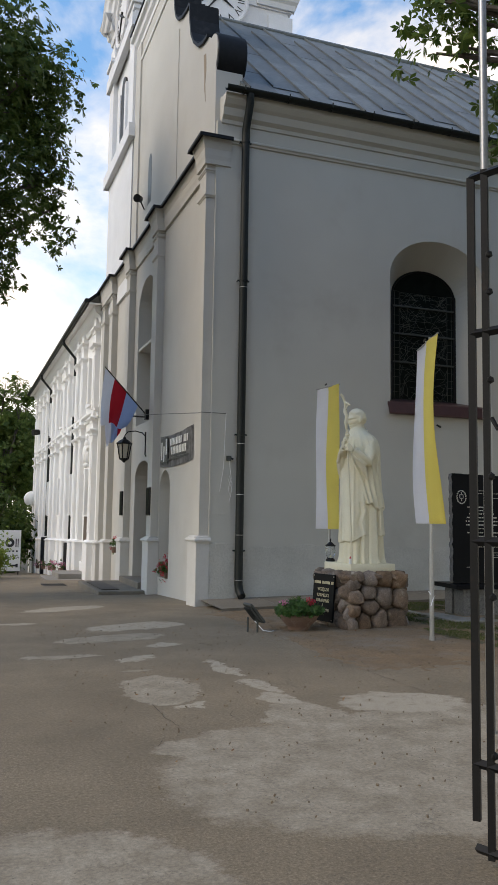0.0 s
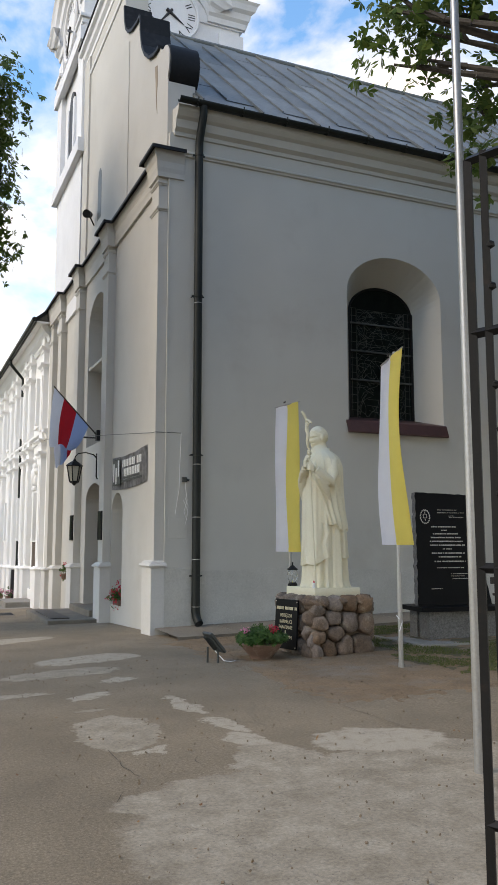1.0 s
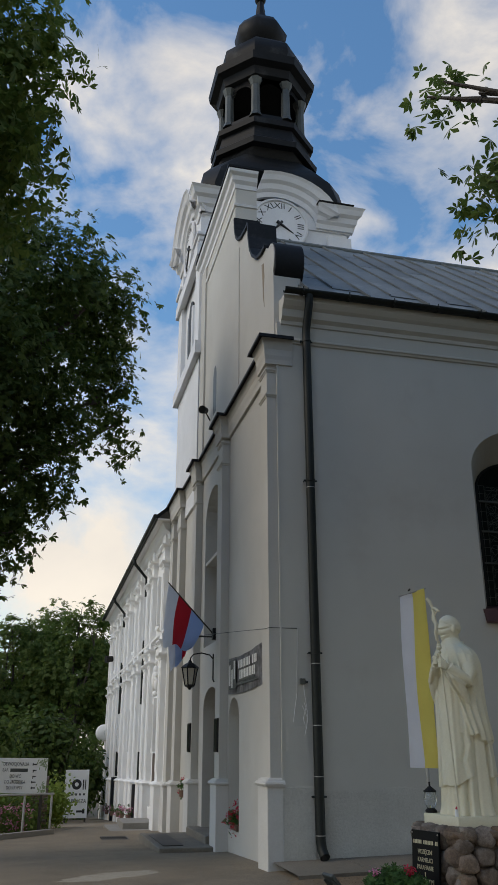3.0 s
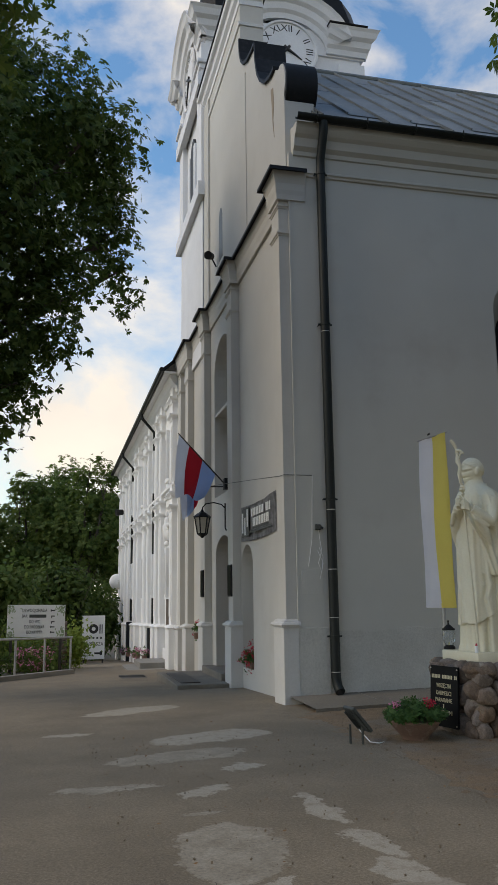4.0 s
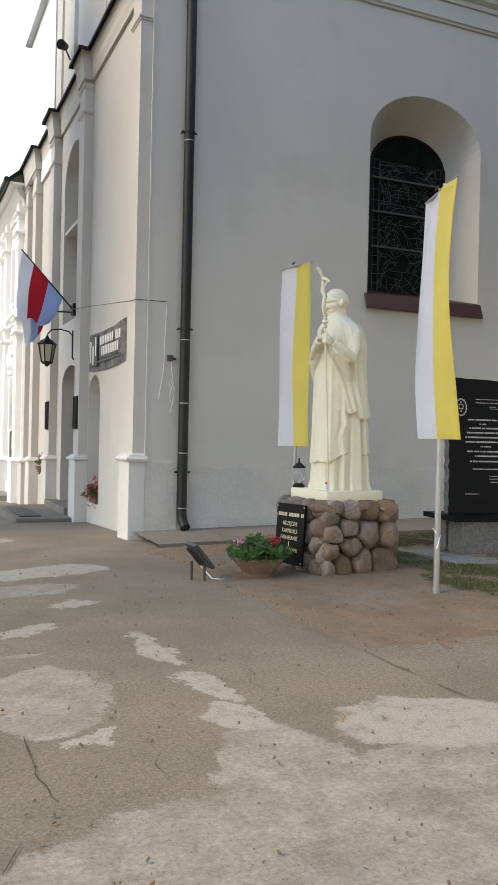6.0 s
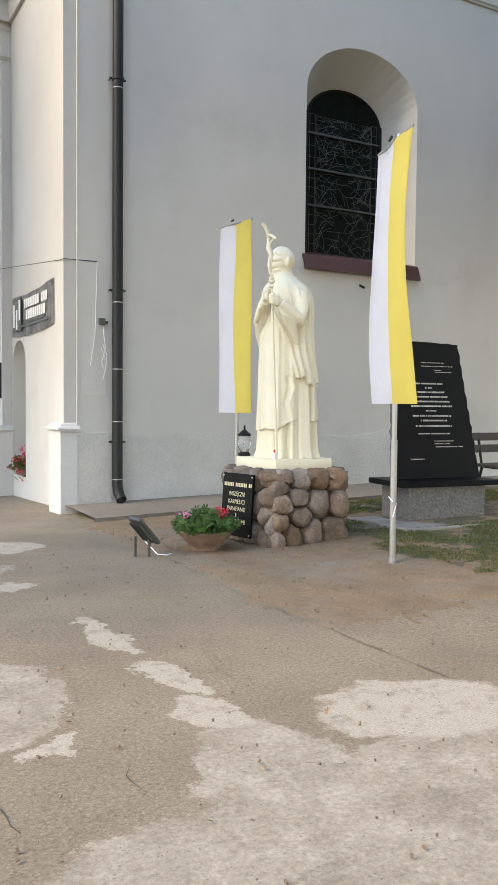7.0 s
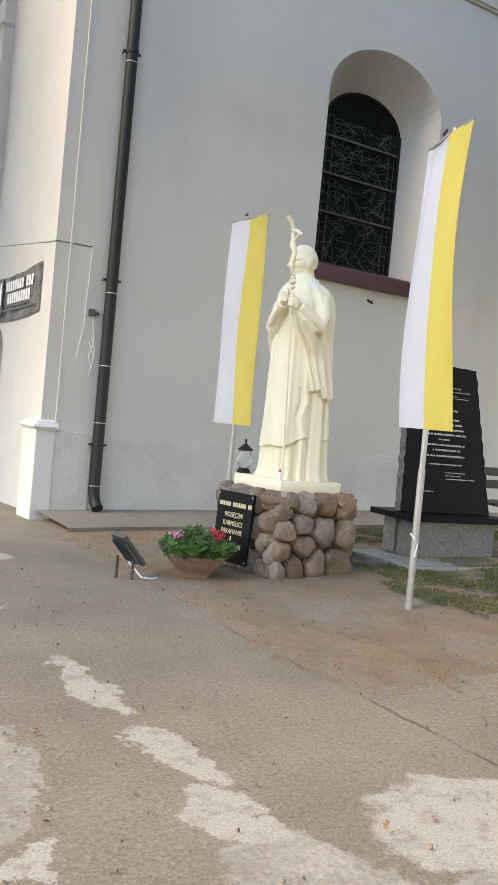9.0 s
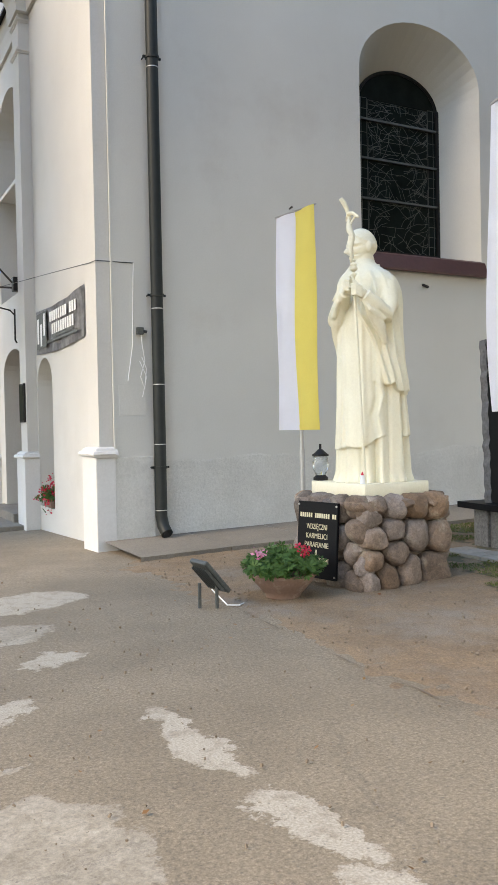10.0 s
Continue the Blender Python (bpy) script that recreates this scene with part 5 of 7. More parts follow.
def cell_stone(seed, reach, depth):
    """A water-worn stone whose outline follows its gap between the neighbours."""
    bm = bmesh.new()
    bmesh.ops.create_icosphere(bm, subdivisions=3, radius=1)
    for v in bm.verts:
        p = v.co.normalized()
        a = (math.atan2(p.z, p.x) / (2 * math.pi) * 32) % 32
        k = int(a)
        r = reach[k % 32] * (k + 1 - a) + reach[(k + 1) % 32] * (a - k)
        m = math.hypot(p.x, p.z) ** 0.62
        q = math.atan2(p.z, p.x)
        swell = 1 + 0.12 * noise.noise(p * 1.6 + Vector((seed * 3.1, 0, 0))) + 0.05 * noise.noise(p * 5 + Vector((0, seed * 1.7, 0)))
        v.co = Vector((r * m * math.cos(q), math.copysign(abs(p.y) ** 0.8, p.y) * depth * (1 + 0.35 * noise.noise(p * 1.2 + Vector((0, seed * 2.3, 0)))), r * m * math.sin(q))) * swell
    return bm


count = 0
for s in range(4):
    turn = Matrix.Rotation(s * math.pi / 2, 4, "Z")
    for (cu, cz), reach in stone_cells(15, 2 * PEDX + 0.03, PTOP + 0.03, rng):
        bm = cell_stone(count + 1, reach, 0.07 + 0.19 * float(reach.mean()) + rng.uniform(-0.01, 0.025))
        bm.transform(Matrix.Rotation(rng.normal() * 0.06, 4, "X"))
        bm.transform(Matrix.Translation(PC) @ R2 @ turn @ Matrix.Translation((cu, -PEDY + 0.08 - 0.03 * (1 - cz), PZ - 0.03 + cz)))
        part("stone", bm, ROCK, pedestal, smooth=True)
        count += 1
for k in range(9):
    bm = rock(70 + k, 0.18, 0.18, 0.06)
    bm.transform(Matrix.Translation(PC) @ R2 @ Matrix.Translation((-0.36 + 0.36 * (k % 3), -0.36 + 0.36 * (k // 3), PTOP - 0.055)))
    part("stone", bm, ROCK, pedestal, smooth=True)
# black plaque on the face towards the path
PL = plane_matrix((5.582, 12.05, PZ + 0.40), (0.22, -0.97, 0), (0.06, 0.0, 1))
bm = boxes((-0.24, 0.24, -0.335, 0.335, 0.0, 0.03), bevel=0.004)
bm.transform(PL)
plaque = part("plaque", bm, GRANITE, pedestal, "black granite plaque with pale gold lettering")
for first, count_ in ((0, 6), (7, 7), (15, 2)):
    bar_row([(-0.21 + 0.0262 * k, -0.192 + 0.0262 * k, 0.195, 0.235) for k in range(first, first + count_)], PL @ Matrix.Translation((0, 0, 0.031)), GOLD, plaque)
for line, y, w in (("WDZIĘCZNI", 0.114, 0.25), ("KARMELICI", 0.032, 0.26), ("PARAFIANIE", -0.045, 0.29), ("I", -0.112, 0.014), ("PIELGRZYMI", -0.178, 0.30)):
    text(line, 0.066, PL @ Matrix.Translation((0, y, 0.031)), GOLD, plaque, width=w)
for x, y in ((-0.23, 0.305), (0.23, 0.305), (-0.23, -0.305), (0.23, -0.305)):
    bm = rod(bmesh.new(), (x, y, 0.03), (x, y, 0.038), 0.009, n=8)
    bm.transform(PL)
    part("screw", bm, STEEL, plaque)

SB = (6.16, 12.09)
SZ = 0.93


def statue():
    """One plain robed figure with a staff, on its thin slab, in one mesh."""
    f = Vector((-1.0, 0.0, 0))
    l = Vector((0.0, -1.0, 0))
    c = Vector((SB[0] + 0.03, SB[1] - 0.01, SZ))

    def at(u, v, z):
        return c + f * u + l * v + Vector((0, 0, z))

    def ease(x, a, b):
        q = max(0.0, min(1.0, (x - a) / (b - a)))
        return q * q * (3 - 2 * q)

    body = bmesh.new()
    # half depth and half width of the clothed figure by height
    table = [(0.0, 0.335, 0.345), (0.06, 0.325, 0.34), (0.3, 0.31, 0.33), (0.84, 0.275, 0.315), (1.3, 0.24, 0.31), (1.55, 0.235, 0.325), (1.70, 0.225, 0.32), (1.80, 0.20, 0.295), (1.87, 0.17, 0.25), (1.92, 0.14, 0.19), (1.96, 0.12, 0.14), (2.0, 0.10, 0.105)]
    zs = np.linspace(0, 2.0, 220)
    halves = [np.interp(zs, [r[0] for r in table], [r[k] for r in table]) for k in (1, 2)]
    count_ = 240

    def layers(t, z):
        """How far the outermost layer of cloth stands off: alb, chasuble and cape, each with its own edge and folds."""
        deg = math.degrees(t)
        deg = deg - 360 if deg > 180 else deg
        side_ = abs(deg)
        drift = noise.noise((math.cos(t) * 1.6, math.sin(t) * 1.6, z * 0.6))
        quiet = ease(z, 1.9, 1.6)
        # alb: deep upright folds at the sides and the back
        deep = 0.35 + 0.65 * ease(side_, 40, 75)
        ridge = abs(math.sin(6.0 * t + 1.5 * drift + 0.15 * z)) ** 0.7
        out = (0.070 * deep * (ridge - 0.55) + 0.012 * math.sin(17 * t + 4 * drift)) * ease(z, 1.5, 1.0) - 0.012
        out += 0.02 * ease(z, 0.10, 0.0) * abs(math.sin(9 * t + drift))
        # chasuble: a broad smooth panel before and behind, with a turned edge at the side
        zig = 7 * (abs(((z - 0.42) / 0.17) % 2 - 1) - 0.5) * ease(z, 0.95, 0.75) * ease(z, 0.3, 0.42)
        edge = 74 + zig - 5 * ease(z, 0.8, 1.4)
        hem = 0.30 + 0.10 * ease(side_, 25, 74) + 0.012 * math.sin(6 * t)
        if z > hem:
            inside = ease(edge - side_, -1.0, 2.5) if side_ < 105 else ease(side_, 112, 118)
            fold = 0.016 * math.sin(3.2 * t + 1.2 * z + 2.5 * drift) + 0.026 * math.exp(-((side_ - edge + 9) / 5) ** 2) - 0.034 * math.exp(-((side_ - edge + 22 - 8 * z) / 5) ** 2) * ease(z, 0.3, 0.7)
            fold += 0.022 * math.exp(-((deg - 18 + 14 * z) / 4) ** 2) + 0.020 * math.exp(-((deg - 44 + 6 * z) / 4) ** 2) + 0.020 * math.exp(-((deg + 22 - 10 * z) / 5) ** 2)
            out = max(out, inside * (0.026 + fold) - 0.03 * (1 - inside))
        # cape over shoulders, upper arms and back, open in front
        front_edge = 74 - 52 * ease(z, 0.86, 1.72) + 2.5 * math.sin(11 * z)
        low = 0.80 + 0.07 * ease(side_, 110, 72) + 0.02 * math.sin(9 * t) + 0.012 * math.sin(21 * t)
        if z > low:
            inside = ease(side_ - front_edge, -0.5, 3.0)
            w = side_ - front_edge
            fold = 0.036 * math.exp(-((w - 4) / 4.0) ** 2) - 0.014
            for k, (start, lean, wide, tall) in enumerate(((88, 34, 4, 0.034), (103, 26, 5, 0.038), (120, 16, 5, 0.036), (138, 8, 6, 0.030), (157, 2, 6, 0.028), (174, 0, 6, 0.022))):
                fold += tall * math.exp(-((side_ - start + lean * (z - 0.9) / 0.9) / wide) ** 2)
            fold += 0.010 * noise.noise((t * 3.5, z * 3.0, 5))
            flare = 0.022 * ease(z, 1.15, 0.84)
            out = max(out, inside * (0.030 + (fold + flare) * max(0.25, quiet)))
        return out

    rings = []
    for i, z in enumerate(zs):
        a, b = halves[0][i], halves[1][i]
        fade = ease(z, 1.97, 1.82)
        lean_ = 0.015 * ease(z, 0.6, 1.4) + 0.05 * ease(z, 1.75, 2.0)
        ring_ = []
        for k in range(count_):
            t = 2 * math.pi * k / count_
            d = layers(t, float(z)) * fade
            ring_.append(at(lean_ + (a + d) * math.cos(t), (b + d) * math.sin(t), float(z)))
        rings.append(ring_)
    loft(body, rings)
    rod(body, at(0.03, 0, 1.84), at(0.075, 0, 2.12), 0.118, 0.085, 18)

    # near arm: upper arm under the cape, forearm raised to the staff, wide sleeve in loops below the wrist
    tube(body, [at(0.0, 0.27, 1.76), at(0.03, 0.33, 1.58), at(0.09, 0.36, 1.47), at(0.20, 0.365, 1.54), at(0.31, 0.362, 1.63)], [0.08, 0.085, 0.085, 0.075, 0.058], 16)
    tube(body, [at(0.30, 0.362, 1.625), at(0.34, 0.36, 1.66)], [0.036, 0.034], 12)
    for k in range(4):
        w = k / 3
        tube(body, [at(0.315 - 0.05 * w, 0.315, 1.655 - 0.03 * w), at(0.325 - 0.05 * w, 0.365 + 0.01 * w, 1.575 - 0.045 * w), at(0.285 - 0.06 * w, 0.40, 1.50 - 0.05 * w), at(0.20 - 0.05 * w, 0.405, 1.475 - 0.05 * w), at(0.12 - 0.04 * w, 0.375, 1.50 - 0.06 * w)], [0.012, 0.02, 0.024, 0.02, 0.01], 8)
    tube(body, [at(0.27, 0.35, 1.60), at(0.22, 0.365, 1.48), at(0.15, 0.36, 1.36), at(0.09, 0.345, 1.22)], [0.05, 0.06, 0.05, 0.02], 12)
    # far arm: reaches across to the staff, with its sleeve hanging in folds
    tube(body, [at(0.0, -0.26, 1.76), at(0.10, -0.30, 1.56), at(0.20, -0.22, 1.49), at(0.30, -0.02, 1.57), at(0.375, 0.16, 1.67)], [0.085, 0.095, 0.095, 0.08, 0.052], 16)
    tube(body, [at(0.37, 0.15, 1.665), at(0.40, 0.225, 1.705)], [0.036, 0.032], 12)
    for k in range(4):
        w = k / 3
        tube(body, [at(0.36 - 0.02 * w, 0.14 - 0.10 * w, 1.70 - 0.03 * w), at(0.40 - 0.03 * w, 0.09 - 0.09 * w, 1.60 - 0.04 * w), at(0.385 - 0.04 * w, 0.0 - 0.07 * w, 1.49 - 0.03 * w), at(0.32 - 0.05 * w, -0.1 - 0.06 * w, 1.42 - 0.02 * w)], [0.012, 0.024, 0.03, 0.012], 8)
    tube(body, [at(0.33, 0.02, 1.58), at(0.31, -0.05, 1.44), at(0.27, -0.12, 1.33), at(0.22, -0.18, 1.15)], [0.06, 0.07, 0.055, 0.015], 12)
    # hands closed round the staff
    for (hu, hv, hz), sgn in (((0.372, 0.372, 1.65), 1), ((0.405, 0.270, 1.69), -1)):
        bmesh.ops.create_icosphere(body, subdivisions=3, radius=1, matrix=Matrix.Translation(at(hu, hv, hz)) @ Matrix.Rotation(radians(25), 4, l) @ Matrix.Diagonal((0.040, 0.036, 0.060, 1)))
        for q in range(4):
            zq = hz + 0.045 - 0.027 * q
            tube(body, [at(hu - 0.01, hv + 0.022 * sgn, zq - 0.008), at(hu + 0.045, hv + 0.012 * sgn, zq + 0.012), at(hu + 0.058, hv - 0.028 * sgn, zq + 0.016), at(hu + 0.03, hv - 0.05 * sgn, zq + 0.012)], [0.014, 0.0145, 0.014, 0.011], 7)
        tube(body, [at(hu - 0.015, hv - 0.01 * sgn, hz + 0.03), at(hu + 0.01, hv - 0.03 * sgn, hz + 0.075), at(hu + 0.025, hv - 0.035 * sgn, hz + 0.10)], [0.018, 0.015, 0.011], 7)
    # turned collar, and the seam that runs from it over the near shoulder
    tube(body, [at(0.045 + 0.120 * math.cos(a), 0.128 * math.sin(a), 1.925 - 0.035 * math.cos(a)) for a in [2 * math.pi * k / 24 for k in range(25)]], 0.020, 8)
    for sgn in (1, -1):
        tube(body, [at(0.13, 0.10 * sgn, 1.90), at(0.10, 0.20 * sgn, 1.86), at(0.03, 0.285 * sgn, 1.79), at(0.01, 0.345 * sgn, 1.66), at(0.02, 0.362 * sgn, 1.5)], [0.014, 0.02, 0.022, 0.022, 0.012], 8)
        tube(body, [at(0.15, 0.09 * sgn, 1.88), at(0.21, 0.16 * sgn, 1.77), at(0.25, 0.22 * sgn, 1.66)], [0.012, 0.018, 0.012], 8)

    # head: a plain rounded form with hair line, brow, nose, chin and ears
    hf = (f * 0.97 - l * 0.16).normalized()
    hl = Vector((-hf.y, hf.x, 0))
    hc = at(0.075, 0.0, 2.125)
    rot = Matrix(((hf.x, hl.x, 0, hc.x), (hf.y, hl.y, 0, hc.y), (0, 0, 1, hc.z), (0, 0, 0, 1))) @ Matrix.Rotation(radians(7), 4, "Y")
    g = bmesh.ops.create_uvsphere(body, u_segments=56, v_segments=44, radius=1)
    for v in g["verts"]:
        p = v.co.copy()
        u, s, z = p.x * 0.138, p.y * 0.112, p.z * 0.160
        if z < 0:
            u += 0.016 * min(1, -z / 0.12) if p.x > 0 else 0.0
            u *= 1 - (0.30 * min(1, -z / 0.15) if p.x < 0 else 0.0)
            s *= 1 - 0.20 * min(1, -z / 0.15)
        if p.x > 0.3:
            u += 0.048 * math.exp(-((p.y / 0.15) ** 2)) * math.exp(-(((p.z + 0.20) / 0.13) ** 2))
            u += 0.020 * math.exp(-((p.y / 0.14) ** 2)) * math.exp(-(((p.z + 0.02) / 0.12) ** 2))
            u += 0.012 * math.exp(-(((p.z - 0.17) / 0.08) ** 2))
            u -= 0.026 * math.exp(-(((p.z - 0.02) / 0.08) ** 2)) * (1 - math.exp(-((p.y / 0.15) ** 2)))
            u -= 0.022 * math.exp(-(((p.z + 0.42) / 0.05) ** 2))
            u += 0.010 * math.exp(-(((p.z + 0.52) / 0.05) ** 2))
            u += 0.020 * math.exp(-(((p.z + 0.76) / 0.12) ** 2))
        hair = ease(p.z - 0.62 * p.x, 0.10, 0.20) * (0.010 + 0.003 * math.sin(30 * math.atan2(p.y, p.z)))
        v.co = rot @ (Vector((u, s, z)) + p * hair)
    for sgn in (-1, 1):
        bmesh.ops.create_icosphere(body, subdivisions=3, radius=0.05, matrix=rot @ Matrix.Translation((-0.018, 0.112 * sgn, -0.012)) @ Matrix.Rotation(radians(-14), 4, "Y") @ Matrix.Diagonal((0.62, 0.5, 1.05, 1)))

    # melt the forms into one carved skin
    me = bpy.data.meshes.new("carving")
    body.to_mesh(me)
    body.free()
    tmp = new("carving", me)
    rm = tmp.modifiers.new("remesh", "REMESH")
    rm.mode, rm.voxel_size = "VOXEL", 0.0062
    sm = tmp.modifiers.new("smooth", "SMOOTH")
    sm.factor, sm.iterations = 0.5, 1
    bpy.context.view_layer.update()
    carved = bpy.data.meshes.new_from_object(tmp.evaluated_get(bpy.context.evaluated_depsgraph_get()))
    bpy.data.objects.remove(tmp)
    bm = bmesh.new()
    bm.from_mesh(carved)
    bpy.data.meshes.remove(carved)
    bpy.data.meshes.remove(me)
    slab = boxes((-0.37, 0.375, -0.39, 0.39, -0.12, 0.0), bevel=0.012)
    slab.transform(Matrix.Translation((SB[0], SB[1], SZ)) @ R2)
    me = bpy.data.meshes.new("t")
    slab.to_mesh(me)
    slab.free()
    bm.from_mesh(me)
    bpy.data.meshes.remove(me)

    # staff with knob, a small twisted form above it, and a bowed cross at the top
    foot, grip = Vector((0.325, 0.345, 0.0)), Vector((0.405, 0.335, 1.85))

    def along(z, du=0.0, dv=0.0):
        w = z if z < 1.85 else 1.85 + (z - 1.85) * 0.84
        p = foot.lerp(grip, min(1.0, w / 1.85))
        return at(p.x + du, p.y + dv, w)

    rod(bm, along(0), along(2.35, 0.01, -0.02), 0.0135, 0.012, 10)
    for z, r in ((1.80, 0.024), (1.85, 0.036), (1.89, 0.028), (1.93, 0.02)):
        bmesh.ops.create_uvsphere(bm, u_segments=12, v_segments=8, radius=r, matrix=Matrix.Translation(along(z)) @ Matrix.Diagonal((1, 1, 0.75, 1)))
    tube(bm, [along(1.94, 0.018), along(2.06, 0.034, 0.012), along(2.17, 0.020, 0.024), along(2.24, 0.036, 0.0), along(2.30, 0.030, -0.012), along(2.36, 0.034, -0.01)], [0.012, 0.022, 0.026, 0.028, 0.024, 0.012], 9)
    tube(bm, [along(2.33, 0.01, -0.02), along(2.40, 0.022, -0.03), along(2.46, 0.035, -0.035), along(2.52, 0.06, -0.04), along(2.56, 0.09, -0.045)], [0.014, 0.016, 0.019, 0.022, 0.018], 9)
    tube(bm, [along(2.36, -0.01, -0.10), along(2.395, 0.012, -0.06), along(2.41, 0.025, -0.02), along(2.40, 0.02, 0.03), along(2.35, 0.0, 0.085)], [0.012, 0.016, 0.018, 0.016, 0.012], 8)
    tube(bm, [along(2.38, 0.0, -0.08), along(2.29, 0.03, -0.025)], 0.010, 6)
    tube(bm, [along(2.37, 0.01, 0.06), along(2.29, 0.03, 0.0)], 0.010, 6)
    return solid("statue", bm, STATUE, (SB[0], SB[1], SZ - 0.1), "cream-painted robed statue holding a staff on a stone pedestal", "statue", smooth=True)


statue()

# glass grave lantern and small candle on the slab
LN = Vector((5.85, 12.42, SZ + 0.001))
lantern = thing("grave_lantern", LN, "clear glass grave lantern with a dark metal lid", "lantern")
part("lantern_foot", rod(rod(bmesh.new(), LN, LN + Vector((0, 0, 0.025)), 0.07, n=14), LN + Vector((0, 0, 0.025)), LN + Vector((0, 0, 0.05)), 0.07, 0.045, n=14), IRON, lantern)
part("lantern_glass", loft(bmesh.new(), [[LN + Vector((r * math.cos(a), r * math.sin(a), z)) for a in [2 * math.pi * k / 14 for k in range(14)]] for r, z in ((0.045, 0.045), (0.072, 0.1), (0.078, 0.16), (0.066, 0.23))]), CLEARGLASS, lantern, smooth=True)
part("lantern_lid", rod(rod(rod(bmesh.new(), LN + Vector((0, 0, 0.225)), LN + Vector((0, 0, 0.245)), 0.078, n=14), LN + Vector((0, 0, 0.245)), LN + Vector((0, 0, 0.29)), 0.07, 0.02, n=14), LN + Vector((0, 0, 0.29)), LN + Vector((0, 0, 0.34)), 0.012, n=8), IRON, lantern)

CN = Vector((5.835, 11.735, SZ + 0.001))
candle = thing("grave_candle", CN, "small white grave candle with a red tip on the slab", "candle")
part("candle_body", rod(bmesh.new(), CN, CN + Vector((0, 0, 0.075)), 0.020, 0.018, n=12), SIGNWHITE, candle, smooth=True)
part("candle_tip", rod(bmesh.new(), CN + Vector((0, 0, 0.0755)), CN + Vector((0, 0, 0.105)), 0.014, 0.004, n=10), FLAGRED, candle)

# ---- flags on poles ----


def banner_flag(name, base, z_top, z_bot, width, tilt, bow, along, seed, top_z, twist=0.0):
    """A hanging banner, white and yellow halves, with hems, on a steel pole."""
    b = Vector(base)
    d = Vector(along).normalized()
    nrm = Vector((d.y, -d.x, 0))
    t = thing(name, b, "tall white and yellow cloth banner on a slim grey steel pole", "flag", "banner flags")
    part("pole", rod(rod(rod(bmesh.new(), b - Vector((0, 0, 0.2)), b + Vector((0, 0, 1.15)), 0.030, n=12), b + Vector((0, 0, 1.12)), b + Vector((0, 0, top_z)), 0.024, n=12), b + Vector((0, 0, 0.0)), b + Vector((0, 0, 0.06)), 0.036, n=12), STEEL, t, smooth=True)
    rod_c = b + Vector((0, 0, z_top - b.z)) + nrm * 0.045
    rod_d = (d * math.cos(tilt) + Vector((0, 0, math.sin(tilt))))
    part("cross_rod", rod(rod(bmesh.new(), rod_c - rod_d * width * 0.52, rod_c + rod_d * width * 0.52, 0.011, n=8), rod_c - nrm * 0.06, rod_c + nrm * 0.03, 0.012, n=8), STEEL, t)
    bm = bmesh.new()
    tube(bm, [rod_c + rod_d * -0.02 + nrm * 0.03 + Vector((0, 0, 0.04)), rod_c - rod_d * 0.05 + Vector((0, 0, 0.06)), rod_c - rod_d * 0.09 + Vector((0, 0, 0.045))], 0.012, 6)
    part("clip", bm, WOOD, t)
    for half, mat in ((-1, FLAGWHITE), (1, FLAGYELLOW)):
        for hem in (False, True):
            bm = bmesh.new()
            rows = []
            nv = 40
            for i in range(nv + 1):
                q = i / nv
                z = z_top + (z_bot - z_top) * q
                row = []
                for k in range(7):
                    u = half * (k / 6) * width / 2
                    rel = u / width
                    dz = math.sin(tilt) * u * (1 - q)
                    swing = bow * math.sin(math.pi * q * 0.95) + 0.012 * math.sin(7 * q + 9 * rel + seed) - bow * (0.6 + 0.7 * rel) * q * q
                    turn = twist * (-0.35 * math.sin(math.pi * min(1.0, q * 1.25)) + 1.1 * max(0.0, q - 0.55) / 0.45)
                    across = d * math.cos(turn) - nrm * math.sin(turn)
                    p = rod_c + across * (u * (math.cos(tilt) * (1 - q) + q)) + nrm * (swing + 0.01 * math.sin(5 * rel + 3 * q)) + Vector((0, 0, z - rod_c.z + dz))
                    row.append(bm.verts.new(p + nrm * (0.006 if hem else 0)))
                rows.append(row)
            for i in range(nv):
                for k in range(6):
                    if not hem or k == 5 or i >= nv - 1 or i < 1:
                        bm.faces.new((rows[i][k], rows[i][k + 1], rows[i + 1][k + 1], rows[i + 1][k]))
            for v in [v for v in bm.verts if not v.link_faces]:
                bm.verts.remove(v)
            bmesh.ops.solidify(bm, geom=bm.faces[:], thickness=0.003)
            if hem:
                part("hem", bm, mat, cloth)
            else:
                cloth = part("cloth", bm, mat, t, "white cloth half" if half < 0 else "yellow cloth half", smooth=True)
    return t


banner_flag("banner_flag", (6.29, 10.34, ground_height(6.29, 10.34)), 3.90, 1.52, 0.47, radians(18), 0.08, (0.06, -1, 0), 1, 3.93, radians(7))
banner_flag("banner_flag", (6.46, 13.74, ground_height(6.46, 13.74)), 3.82, 1.40, 0.64, radians(1), 0.015, (0.2, -1, 0), 4, 3.80)
bm = bmesh.new()
tube(bm, [(6.26, 10.31, 0.62), (6.25, 10.36, 0.66), (6.30, 10.38, 0.64), (6.32, 10.33, 0.6), (6.27, 10.29, 0.55), (6.24, 10.28, 0.48)], 0.005, 5)
solid("tied_ribbon", bm, FLAGWHITE, (6.28, 10.33, 0.6), "white ribbon tied round the steel flag pole", "ribbon")

# ---- the black memorial slab ----
G = 0.05
memorial = thing("memorial", (8.5, 12.6, G), "black granite memorial slab on a speckled granite base", "monument")
MT = Matrix.Translation((8.62, 12.50, 0)) @ Matrix.Rotation(radians(-7), 4, "Z")


def memo(name, bm, mat, label="", parent=None):
    bm.transform(MT)
    return part(name, bm, mat, parent or memorial, label)


